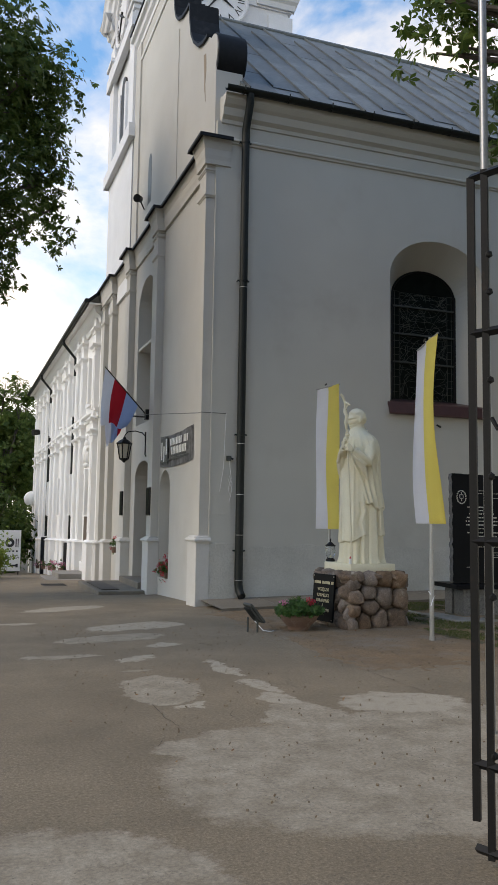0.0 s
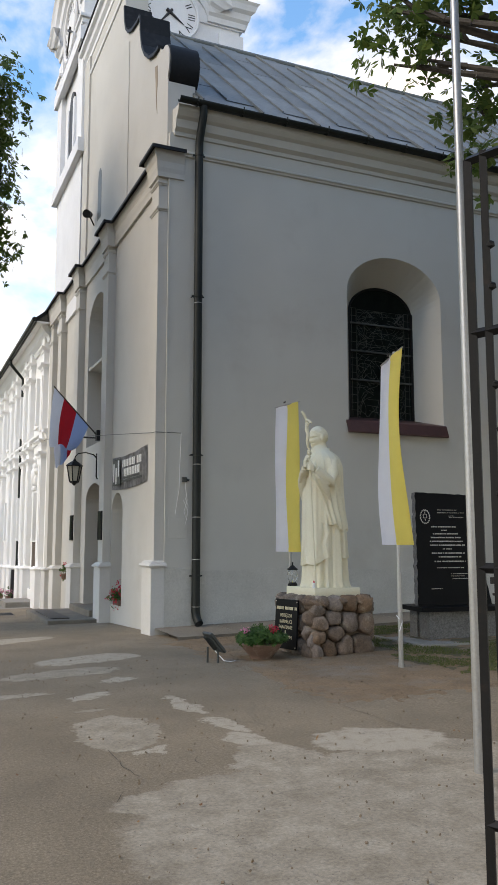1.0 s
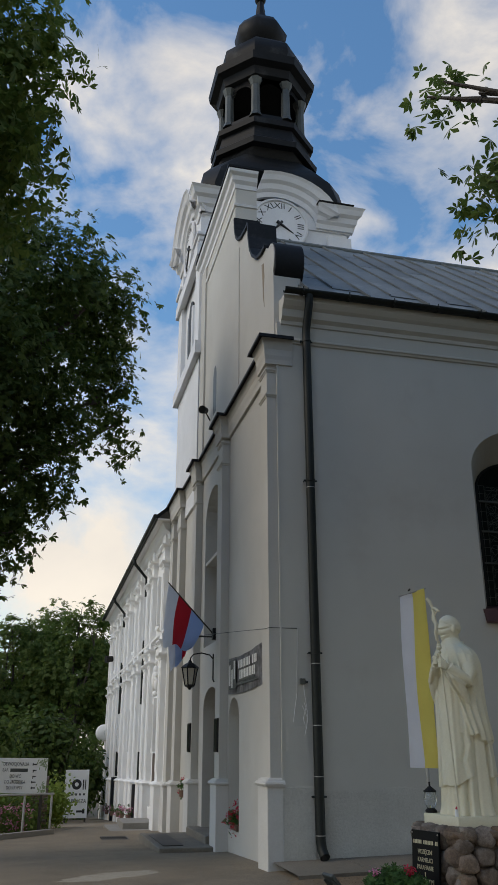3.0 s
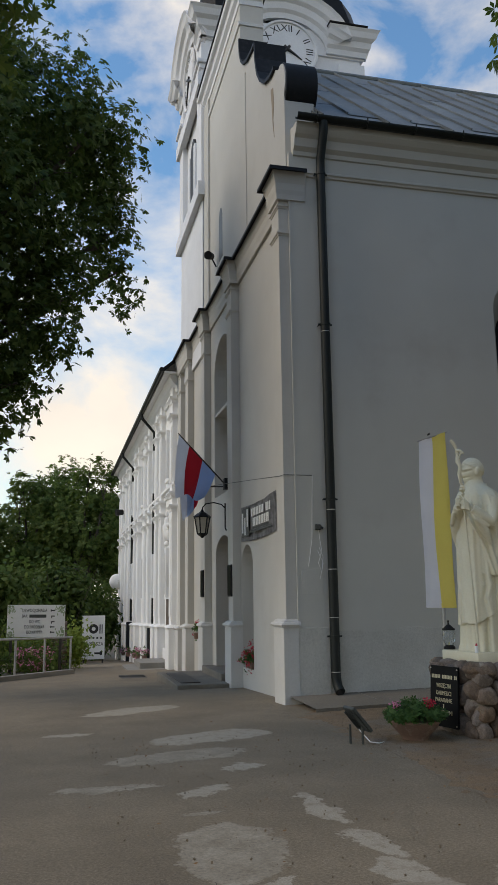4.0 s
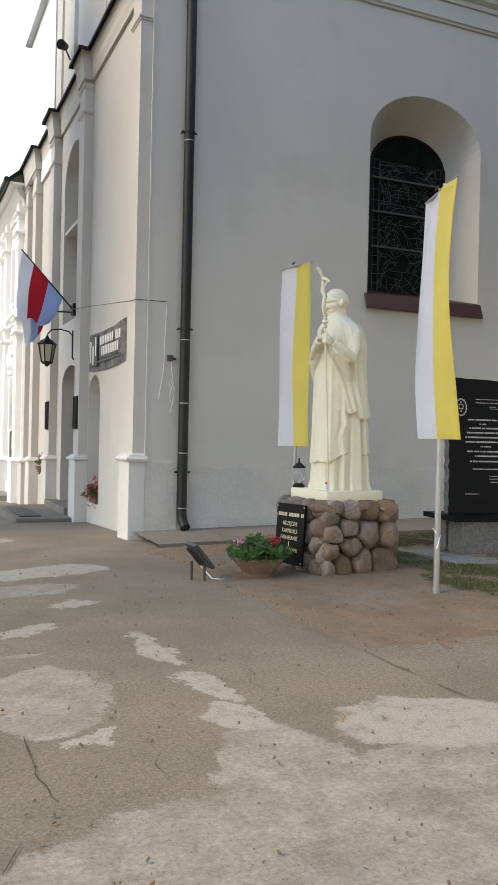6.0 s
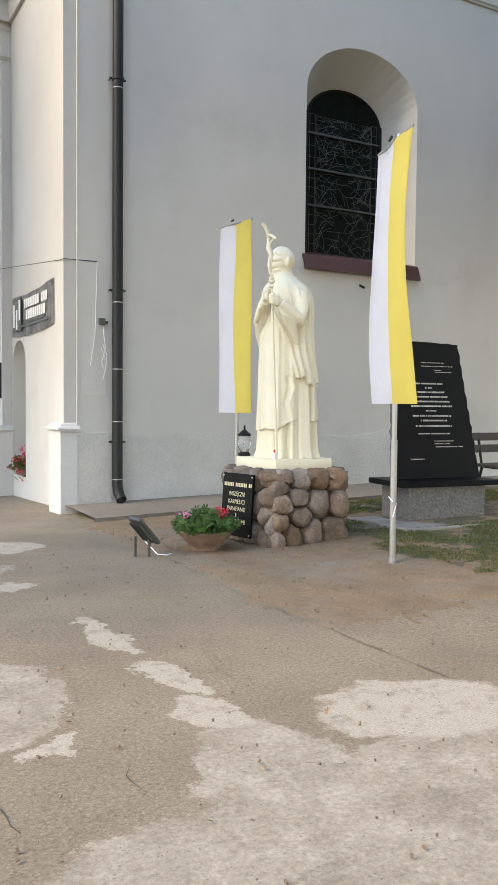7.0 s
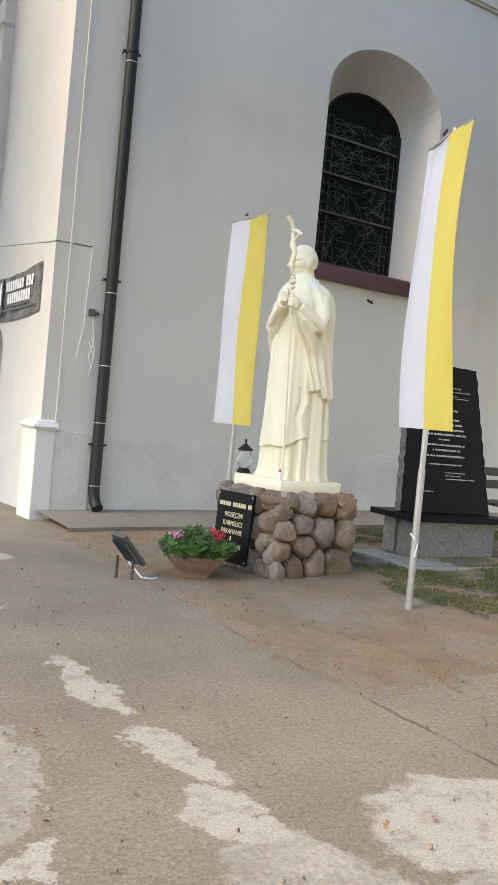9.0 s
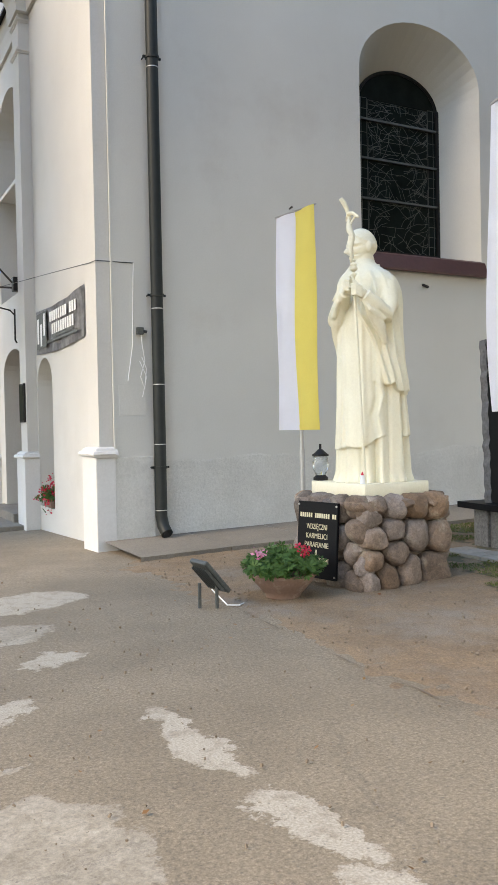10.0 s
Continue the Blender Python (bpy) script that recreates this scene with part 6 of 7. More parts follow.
memo("base", boxes((-0.50, 0.66, -0.30, 0.30, G - 0.1, 0.50), bevel=0.006), GRANITE_GREY)
memo("base_panel", boxes((-0.54, -0.503, 0.02, 0.26, G - 0.1, 0.50), bevel=0.006), GRANITE_GREY)
memo("top_slab", boxes((-0.66, 0.84, -0.40, 0.40, 0.502, 0.57), bevel=0.006), GRANITE)
# the tablet leans back and tapers, with rough broken side edges
edge_l = [(-0.56 + 0.05 * q + 0.012 * noise.noise((q * 19, 0, 1)) - 0.008 * math.sin(q * 60), 0.575 + 1.77 * q) for q in [k / 26 for k in range(27)]]
edge_r = [(0.74 - 0.30 * q + 0.015 * noise.noise((q * 17, 5, 1)) + 0.008 * math.sin(q * 55), 0.575 + 1.71 * q) for q in [k / 26 for k in range(27)]]
crest = [(-0.51 + 0.94 * q, 2.345 - 0.03 * q + 0.012 * noise.noise((q * 15, 2, 8))) for q in [k / 12 for k in range(1, 12)]]
outline = edge_l + crest + [(0.44, 2.31)] + edge_r[::-1]
bm = prism(bmesh.new(), outline, "y", -0.08, 0.035)
bm.transform(Matrix.Translation((0, 0, 0.575)) @ Matrix.Rotation(radians(-4), 4, "X") @ Matrix.Translation((0, 0, -0.575)))
for face in bm.faces:
    face.material_index = 0 if abs(face.normal.y) > 0.9 else 1
bm.transform(MT)
tablet = part("tablet", bm, [GRANITE, ROUGHGRANITE], memorial, "polished black granite tablet with rough edges")
TP = MT @ Matrix.Translation((-0.02, -0.086, 0.64)) @ Matrix.Rotation(radians(-4), 4, "X") @ Matrix.Rotation(radians(90), 4, "X")
rng = np.random.default_rng(8)


def writing(y, x0, x1, h):
    rows, x = [], x0
    while x < x1 - 0.01:
        w = min(x1 - x, rng.uniform(0.012, 0.03))
        rows.append((x, x + w, y - h * 0.32, y + h * rng.uniform(0.28, 0.38)))
        x += w + (0.018 if rng.random() < 0.2 else 0.006)
    bar_row(rows, TP, LETTER, tablet, depth=0.0015)


for y, x0, x1, h in ((1.43, -0.12, 0.24, 0.014), (1.385, -0.12, 0.36, 0.014), (1.335, 0.08, 0.18, 0.010), (1.31, 0.09, 0.36, 0.010), (1.16, -0.24, 0.2, 0.028), (1.105, -0.07, 0.03, 0.024), (1.05, -0.22, 0.24, 0.03), (0.99, -0.26, 0.28, 0.03), (0.93, -0.28, 0.32, 0.03), (0.87, -0.28, 0.34, 0.03), (0.81, -0.06, 0.1, 0.024), (0.745, -0.26, 0.34, 0.03), (0.685, -0.14, 0.26, 0.03), (0.615, -0.22, 0.34, 0.03), (0.515, -0.18, 0.32, 0.02), (0.42, 0.06, 0.36, 0.014), (0.385, 0.06, 0.3, 0.012), (0.345, 0.08, 0.5, 0.016), (0.19, -0.3, -0.1, 0.016)):
    writing(y, x0, x1, h)
bm = bmesh.new()
for k in range(16):
    a = 2 * math.pi * k / 16
    b = a + 0.3
    rod(bm, (-0.34 + 0.075 * math.cos(a), 1.32 + 0.1 * math.sin(a), 0.001), (-0.34 + 0.085 * math.cos(b), 1.32 + 0.115 * math.sin(b), 0.001), 0.008, n=5)
for x, y, w, h in ((-0.34, 1.36, 0.05, 0.008), (-0.34, 1.30, 0.05, 0.008), (-0.37, 1.33, 0.008, 0.06), (-0.31, 1.33, 0.008, 0.06), (-0.34, 1.27, 0.012, 0.03), (-0.34, 1.385, 0.012, 0.03)):
    box(bm, x - w / 2, x + w / 2, y - h / 2, y + h / 2, 0, 0.002)
bm.transform(TP)
part("emblem", bm, LETTER, tablet, "engraved wreath emblem")

# paved strip before the memorial: kerb stones and pavers
paving = structure("memorial_paving", boxes((7.55, 12.2, 11.6, 13.1, -0.2, 0.068)), CONCRETE, "concrete bedding of the small paved strip", "pavement")
me_kerb = bpy.data.meshes.new("kerb_stone")
bm = boxes((-0.245, 0.245, -0.03, 0.03, -0.12, 0.03), bevel=0.006)
bm.to_mesh(me_kerb)
bm.free()
me_kerb.materials.append(PAVER)
gk = 0.08
for k in range(3):
    piece("kerb_stone", me_kerb, paving, (7.52, 11.82 + 0.5 * k, gk), (0, 0, radians(90)))
for k in range(10):
    piece("kerb_stone", me_kerb, paving, (7.8 + 0.5 * k, 11.57 - 0.03 * k, gk), (0, 0, radians(-3)))
me_pav = bpy.data.meshes.new("paver")
bm = boxes((-0.095, 0.095, -0.095, 0.095, -0.05, 0.012), bevel=0.006)
bm.to_mesh(me_pav)
bm.free()
me_pav.materials.append(PAVER)
rng = np.random.default_rng(5)
for i in range(19):
    for j in range(6):
        x, y = 7.68 + 0.2 * i, 11.7 + 0.2 * j
        if not (8.0 < x < 9.35 and y > 12.15):
            piece("paver", me_pav, paving, (x, y, gk - 0.004 + rng.normal() * 0.002 ), (rng.normal() * 0.006, rng.normal() * 0.006, 0))

# dark bench beyond the memorial
bench = thing("bench", (11.25, 13.3, ground_height(11.25, 13.3)), "dark wooden bench with black iron legs near the side wall", "bench")
bz = ground_height(11.25, 13.3)
for y, z, h in ((13.1, 0.5, 0.045), (13.28, 0.5, 0.045), (13.46, 0.5, 0.045), (13.56, 0.74, 0.12), (13.58, 0.92, 0.12)):
    part("slat", boxes((10.35, 12.15, y - (0.07 if h < 0.1 else 0.02), y + (0.07 if h < 0.1 else 0.02), bz + z - h / 2, bz + z + h / 2), bevel=0.01), WOOD, bench)
for x in (10.55, 11.95):
    part("leg", tube(tube(bmesh.new(), [(x, 13.05, bz), (x, 13.1, bz + 0.46), (x, 13.5, bz + 0.47), (x, 13.6, bz + 0.98)], 0.022, 8), [(x, 13.62, bz), (x, 13.5, bz + 0.46)], 0.022, 8), IRON, bench)

# ---- flower bowl and small floodlight in the bed ----


def flower_mesh(rng, centre, spread, n, size, mat, name, parent):
    c = np.array([[*centre]]) + rng.normal(size=(n, 3)) * np.array([spread]) * 0.5
    me = leaves_mesh(name, c - np.array([[*PLACE[parent.name]]]), rng.normal(size=(n, 3)) + np.array([[-0.3, -0.6, 0.9]]), size, rng, "blade", 0.1)
    me.materials.append(mat)
    ob = new(name, me)
    ob.parent = parent
    return ob


BC = Vector((5.10, 11.86, ground_height(5.1, 11.86) + 0.012))
bowl = thing("flower_bowl", BC, "round terracotta bowl of red geraniums on bare soil", "planter")
prof = [(0.0, 0.0), (0.17, 0.0), (0.175, 0.03), (0.22, 0.07), (0.29, 0.14), (0.315, 0.185), (0.33, 0.19), (0.33, 0.215), (0.30, 0.215), (0.27, 0.17), (0.0, 0.16)]
part("bowl", loft(bmesh.new(), [[BC + Vector((max(r, 0.001) * 0.86 * math.cos(a), max(r, 0.001) * 0.86 * math.sin(a), z * 0.95)) for a in [2 * math.pi * k / 32 for k in range(32)]] for r, z in prof]), TERRACOTTA, bowl, smooth=True)
rng = np.random.default_rng(21)
n = 520
a, r = rng.uniform(0, 2 * np.pi, n), 0.33 * np.sqrt(rng.random(n))
c = np.stack([BC.x + r * np.cos(a), BC.y + r * np.sin(a), BC.z + 0.20 + (0.22 - 1.2 * r * r) * rng.random(n) ** 0.6], axis=1)
me = leaves_mesh("foliage", c - np.array([[*BC]]), rng.normal(size=(n, 3)) * 0.5 + np.array([[-0.2, -0.4, 1]]), 0.062, rng, "palmate", 0.15)
me.materials.append(LEAF_GERANIUM)
ob = new("foliage", me)
ob.parent = bowl
for dx, dy, dz, m in ((0.10, -0.16, 0.37, PETAL), (0.14, -0.10, 0.39, PETAL), (-0.24, -0.05, 0.38, PETALPINK)):
    flower_mesh(rng, BC + Vector((dx, dy, dz)), (0.05, 0.05, 0.04), 45, 0.032, m, "blossom", bowl)

LC = Vector((4.42, 11.88, ground_height(4.42, 11.88)))
spot = thing("ground_floodlight", LC, "small grey floodlight on a stand at the bed's edge", "floodlight")
TL = plane_matrix(LC + Vector((0.02, 0.0, 0.26)), (-0.13, 0.99, 0), (-0.65, -0.085, 0.75))
bm = boxes((-0.12, 0.12, -0.17, 0.17, -0.02, 0.02), bevel=0.012)
bm.transform(TL)
part("lamp_head", bm, LEAD, spot)
bm = boxes((-0.10, 0.10, -0.15, 0.15, 0.021, 0.024))
bm.transform(TL)
part("lens", bm, GLASS, spot)
bm = bmesh.new()
for k in range(7):
    box(bm, -0.1 + 0.033 * k - 0.004, -0.1 + 0.033 * k + 0.004, -0.12, 0.12, -0.045, -0.018)
bm.transform(TL)
part("cooling_ribs", bm, LEAD, spot)
for sx in (-0.07, 0.07):
    part("leg", tube(bmesh.new(), [LC + Vector((sx * 0.8, -sx * 0.6, -0.02)), LC + Vector((sx * 0.8, -sx * 0.6, 0.2))], 0.014, 6), LEAD, spot)
part("cable", tube(bmesh.new(), [LC + Vector((0.03, 0, 0.15)), LC + Vector((0.12, -0.1, 0.03)), LC + Vector((0.22, -0.1, 0.015)), LC + Vector((0.3, -0.04, 0.01))], 0.007, 5), SIGNWHITE, spot)

# ---- fittings at the church corner and front ----
bm = tube(bmesh.new(), [(4.73, 45.4, 5.9), (4.70, 27, 4.7), (4.72, 20.8, 4.06), (4.73, 18.0, 3.76), (4.735, 15.9, 3.53), (4.74, YW + 0.01, 3.52), (5.22, YW - 0.012, 3.52)], 0.006, 5)
solid("wall_cable", bm, LEAD, (4.7, 17, 4.1), "thin cable running along the church front", "cable")
bm = tube(bmesh.new(), [(5.22, YW - 0.012, 3.52), (5.20, YW - 0.012, 2.9), (5.19, YW - 0.012, 2.5), (5.12, YW - 0.012, 2.05)], 0.006, 5)
tube(bm, [(5.30, YW - 0.02, 2.65), (5.31, YW - 0.03, 2.5), (5.34, YW - 0.03, 2.3), (5.28, YW - 0.03, 2.1), (5.33, YW - 0.03, 1.95), (5.36, YW - 0.03, 2.2), (5.30, YW - 0.03, 2.35)], 0.006, 5)
tube(bm, [(5.27, YW - 0.03, 2.3), (5.36, YW - 0.03, 2.1), (5.30, YW - 0.03, 1.85)], 0.005, 5)
solid("loose_cable", bm, SIGNWHITE, (5.25, YW, 3), "loose pale cable ends hanging on the wall", "cable")
jb = thing("junction_box", (5.28, YW - 0.01, 2.68), "small grey cable socket on the church wall", "socket")
part("box", boxes((5.24, 5.33, YW - 0.05, YW, 2.63, 2.72), bevel=0.008), LEAD, jb)
part("gland", rod(bmesh.new(), (5.31, YW - 0.03, 2.68), (5.37, YW - 0.05, 2.66), 0.018, n=8), INK, jb)
solid("access_plate", boxes((5.0, 5.36, YW - 0.005, YW + 0.01, 1.62, 2.0), bevel=0.002), PLASTER, (5.18, YW, 1.8), "painted access plate set in the plaster", "plate")
solid("wall_bolt", rod(bmesh.new(), (9.85, YW - 0.1, 3.5), (9.83, YW, 3.55), 0.02, n=8), IRON, (9.85, YW, 3.5), "rusty bolt stub under the window", "bolt")

# dark banner across the pilaster panel
banner = thing("wall_banner", (4.88, 18.2, 3.1), "dark printed cloth banner with pale writing hung on the front", "banner")
bm = bmesh.new()
rows = []
for i in range(25):
    q = i / 24
    y = 16.75 + 2.75 * q
    rows.append([bm.verts.new((4.895 + 0.010 * math.sin(q * 19 + 2 * s), y, 2.72 + 0.70 * s - 0.05 * math.sin(math.pi * q) - 0.02 * q)) for s in [k / 8 for k in range(9)]])
for r, s in zip(rows, rows[1:]):
    for k in range(8):
        bm.faces.new((r[k], r[k + 1], s[k + 1], s[k]))
bmesh.ops.solidify(bm, geom=bm.faces[:], thickness=0.004)
part("cloth", bm, BANNER, banner, smooth=True)
BM = plane_matrix((4.874, 18.1, 3.05), (0, -1, 0), (0, 0, 1))
for bar_ in [(-0.42 + 0.125 * k, -0.335 + 0.125 * k, 0.07, 0.22) for k in range(12) if k != 8]:
    bar_row([bar_], BM, SIGNWHITE, banner)
for bar_ in [(-0.30 + 0.125 * k, -0.215 + 0.125 * k, -0.13, 0.03) for k in range(10)]:
    bar_row([bar_], BM, SIGNWHITE, banner)
bar_row([(-0.6, 1.1, -0.24, -0.2), (-0.3, 0.9, -0.18, -0.15)], BM, LEAD, banner)
bar_row([(-1.25, -0.62, -0.28, 0.28)], BM, LEAD, banner, "picture_panel")
bar_row([(-1.2, -1.1, -0.2, 0.2), (-1.0, -0.9, -0.25, 0.1), (-0.8, -0.7, -0.1, 0.25)], BM @ Matrix.Translation((0, 0, 0.003)), SIGNWHITE, banner, "picture_panel")

# wall lantern on a bracket
lamp = thing("wall_lantern", (4.34, 20.95, 3.2), "black six-sided lantern hanging from an iron wall bracket", "lamp")
part("bracket", tube(tube(bmesh.new(), [(4.89, 20.95, 3.05), (4.86, 20.95, 3.1), (4.86, 20.95, 3.66)], 0.016, 6), [(4.86, 20.95, 3.55), (4.78, 20.95, 3.63), (4.6, 20.95, 3.67), (4.42, 20.95, 3.64), (4.35, 20.95, 3.56), (4.34, 20.95, 3.48)], 0.014, 6), IRON, lamp)


def six(r, z):
    return [(4.34 + r * math.cos(k * math.pi / 3), 20.95 + r * math.sin(k * math.pi / 3), z) for k in range(6)]


part("lantern_roof", loft(bmesh.new(), [six(0.19, 3.33), six(0.205, 3.35), six(0.12, 3.42), six(0.05, 3.46), six(0.015, 3.52)]), IRON, lamp)
part("lantern_glass", loft(bmesh.new(), [six(0.095, 2.98), six(0.155, 3.33)]), LAMPGLASS, lamp)
part("lantern_floor", loft(bmesh.new(), [six(0.02, 2.88), six(0.05, 2.92), six(0.11, 2.95), six(0.11, 2.985)]), IRON, lamp)
for p, q in zip(six(0.108, 2.97), six(0.172, 3.34)):
    part("glazing_bar", rod(bmesh.new(), p, q, 0.014, n=6), IRON, lamp)

# flags in a double holder over the portal
holder = thing("flag_holder", (4.88, 20.8, 4.05), "iron holder with two slanted poles and drooping flags", "flag")
part("socket", boxes((4.8, 4.91, 20.72, 20.88, 3.95, 4.2), bevel=0.01), IRON, holder)
tips = ((3.73, 20.5, 5.13), (3.80, 20.95, 4.02))
for tip, base_ in zip(tips, ((4.82, 20.8, 4.08), (4.82, 20.84, 4.02))):
    part("flag_pole", rod(bmesh.new(), base_, tip, 0.018, 0.014, n=8), WOOD, holder)


def hung_flag(tip, base_, bands, drop, pull, seed, parent):
    """Cloth on a slanted pole: bands of colour side by side from the tip, falling aslant in soft folds."""
    tip, base_ = Vector(tip), Vector(base_)
    last = bands[-1][1]
    for s0, s1, mat in bands:
        bm = bmesh.new()
        rows = []
        for i in range(25):
            q = i / 24
            row = []
            for k in range(9):
                s = s0 + (s1 - s0) * k / 8
                rel = s / last
                fall = drop * (1 - 0.42 * rel + 0.05 * math.sin(9 * rel + seed))
                wave = 0.06 * math.sin(9 * rel + 3.5 * q + seed) * q
                gather = 1 - 0.30 * q * q
                p = tip.lerp(base_, s * gather + 0.10 * q) + Vector((-pull * (q + 0.25 * math.sin(math.pi * q)) * (1 - 0.2 * rel) + wave * 0.4, wave, -fall * (q ** 1.15)))
                row.append(bm.verts.new(p))
            rows.append(row)
        for r, s in zip(rows, rows[1:]):
            for k in range(8):
                bm.faces.new((r[k], r[k + 1], s[k + 1], s[k]))
        bmesh.ops.solidify(bm, geom=bm.faces[:], thickness=0.004)
        part("flag_cloth", bm, mat, parent, smooth=True)


hung_flag(tips[0], (4.82, 20.8, 4.08), ((0.02, 0.24, FLAGWHITE), (0.24, 0.52, FLAGRED), (0.52, 0.80, FLAGBLUE)), 1.25, 0.17, 1, holder)
hung_flag(tips[1], (4.82, 20.84, 4.02), ((0.02, 0.16, FLAGWHITE), (0.16, 0.34, FLAGBLUE), (0.34, 0.44, FLAGRED)), 0.80, 0.02, 3, holder)

# notice boards beside the door, floodlight on the cornice
for y, x in ((19.87, XP - 0.035), (23.13, XP - 0.035)):
    nb = thing("notice_board", (x, y, 1.9), "narrow black notice board beside the church door", "board", "notice boards")
    part("frame", boxes((x, XP + 0.005, y - 0.17, y + 0.17, 1.6, 2.25), bevel=0.008), IRON, nb)
    part("panel", boxes((x - 0.006, x + 0.001, y - 0.14, y + 0.14, 1.63, 2.22)), GLASS, nb)
fl = thing("cornice_floodlight", (4.55, 21.3, 9.2), "small black floodlight on the front cornice", "floodlight")
part("lamp_head", rod(bmesh.new(), (4.78, 22.05, 10.02), (4.66, 21.9, 9.98), 0.085, 0.11, n=12), IRON, fl)
part("stem", rod(bmesh.new(), (4.76, 22.02, 10.0), (4.9, 22.05, 9.75), 0.02, n=6), IRON, fl)


def potted(name, at_, rng, n_leaf, spread, label, petals, box_dim=None, petal_mat=None):
    t = thing(name, at_, label, "planter", "wall flowers")
    x, y, z = at_
    if box_dim:
        a, b, h = box_dim
        part("box", boxes((x - a, x + a, y - b, y + b, z, z + h), bevel=0.015), TERRACOTTA, t)
    else:
        part("pot", rod(bmesh.new(), (x, y, z), (x, y, z + 0.16), 0.07, 0.1, n=14), TERRACOTTA, t)
        h = 0.16
    c = np.array([[x, y, z + h + spread[2] * 0.4]]) + rng.normal(size=(n_leaf, 3)) * np.array([spread]) * 0.45
    me = leaves_mesh("foliage", c - np.array([at_]), rng.normal(size=(n_leaf, 3)) + np.array([[-0.4, -0.4, 0.5]]), 0.07, rng, "palmate", 0.2)
    me.materials.append(LEAF_GERANIUM)
    ob = new("foliage", me)
    ob.parent = t
    c = np.array([[x, y, z + h + spread[2] * 0.5]]) + rng.normal(size=(petals, 3)) * np.array([spread]) * 0.6
    c = np.repeat(c, 16, axis=0) + rng.normal(size=(petals * 16, 3)) * 0.03
    me = leaves_mesh("blossom", c - np.array([at_]), rng.normal(size=(petals * 16, 3)) + np.array([[-0.6, -0.6, 0.4]]), 0.045, rng, "blade", 0.1)
    me.materials.append(petal_mat or PETAL)
    ob = new("blossom", me)
    ob.parent = t
    return t


rng = np.random.default_rng(31)
potted("niche_flower_box", (4.95, 18.95, 0.235), rng, 170, (0.15, 0.24, 0.20), "box of red geraniums standing in the arched niche", 30, (0.07, 0.24, 0.10))
potted("hanging_pot", (4.8, 24.3, 0.55), rng, 40, (0.12, 0.14, 0.2), "small pot of red flowers fixed to the front", 4)
for y in (33.0, 35.3, 36.7, 39.4, 42.0):
    potted("wall_pot", (CX - 0.4, y, -0.55 - 0.045 * (y - 33)), rng, 40, (0.11, 0.16, 0.16), "pot of pink flowers against the white wing", 9, petal_mat=PETALPINK)

# door steps with a dark mat
steps_ = thing("door_steps", (4.2, 21.4, -0.3), "low worn concrete steps before the church door", "steps")
part("platform", boxes((3.62, XB + 0.02, 19.75, 23.0, -0.9, -0.12), bevel=0.02), STEPSTONE, steps_)
part("upper_step", boxes((4.62, XW + 0.6, 20.3, 22.6, -0.5, 0.03), bevel=0.02), STEPSTONE, steps_)
solid("door_mat", boxes((3.75, 4.15, 20.1, 22.4, -0.118, -0.10), bevel=0.004), WOOD, (3.95, 21.2, -0.118), "dark door mat on the concrete step", "mat")
dg = ground_height(3.2, 24.5)
solid("drain_grate", boxes(*[(2.9 + 0.06 * k, 2.93 + 0.06 * k, 23.9, 25.2, dg - 0.02, dg + 0.012) for k in range(11)]), IRON, (3.2, 24.5, dg), "dark iron drain grate in the tarmac", "grate")

# ---- the iron gate leaf and the steel pole behind it ----
gate = thing("iron_gate", (2.86, 4.47, 0), "open black iron gate leaf with square frame and bars", "gate")
GD = Vector((0.36, -0.933, 0)).normalized()  # along the leaf, from its free edge
GN = Vector((GD.y, -GD.x, 0))
g0 = Vector((2.775, 4.44, 0))


def gbar(u0, z0, u1, z1, w, name, off=0.0, parent=None):
    bm = bmesh.new()
    p, q = g0 + GD * u0 + GN * off + Vector((0, 0, z0)), g0 + GD * u1 + GN * off + Vector((0, 0, z1))
    rod(bm, p, q, w * 0.72, n=4)
    return part(name, bm, IRON, parent or gate)


gbar(0.0, 0.2, 0.0, 3.2, 0.034, "stile")
gbar(0.075, 0.05, 0.075, 3.22, 0.03, "stile")
for z in (0.08, 0.45, 1.45, 2.43, 3.2):
    gbar(0.0, z, 2.2, z, 0.03, "rail")
for k in range(1, 13):
    gbar(0.07 + 0.165 * k, 0.1, 0.07 + 0.165 * k, 2.95, 0.024, "bar")
gbar(2.2, 0.05, 2.2, 3.2, 0.05, "stile")
hook = g0 + GD * 0.1 + Vector((0, 0, 2.02))
part("hook", tube(bmesh.new(), [hook, hook + GD * 0.03 + Vector((0, 0, -0.05)), hook + GD * 0.08 + Vector((0, 0, -0.05)), hook + GD * 0.1 + Vector((0, 0, 0.03))], 0.012, 6), IRON, gate)
for z in (0.5, 1.2, 1.75, 2.2, 2.62, 2.8):
    bm = bmesh.new()
    bmesh.ops.create_icosphere(bm, subdivisions=1, radius=0.02, matrix=Matrix.Translation(g0 + GD * 0.095 + Vector((0, 0, z))))
    part("bolt", bm, IRON, gate)
solid("steel_pole", rod(bmesh.new(), (4.28, 6.39, -0.1), (4.28, 6.39, 8.2), 0.034, 0.030, n=14), STEEL, (4.28, 6.39, 0), "slim pale metal pole standing behind the gate", "pole", smooth=True)

# ---- far left: railing, sign boards, bench, planting ----


def gz_(x, y):
    return ground_height(x, y)


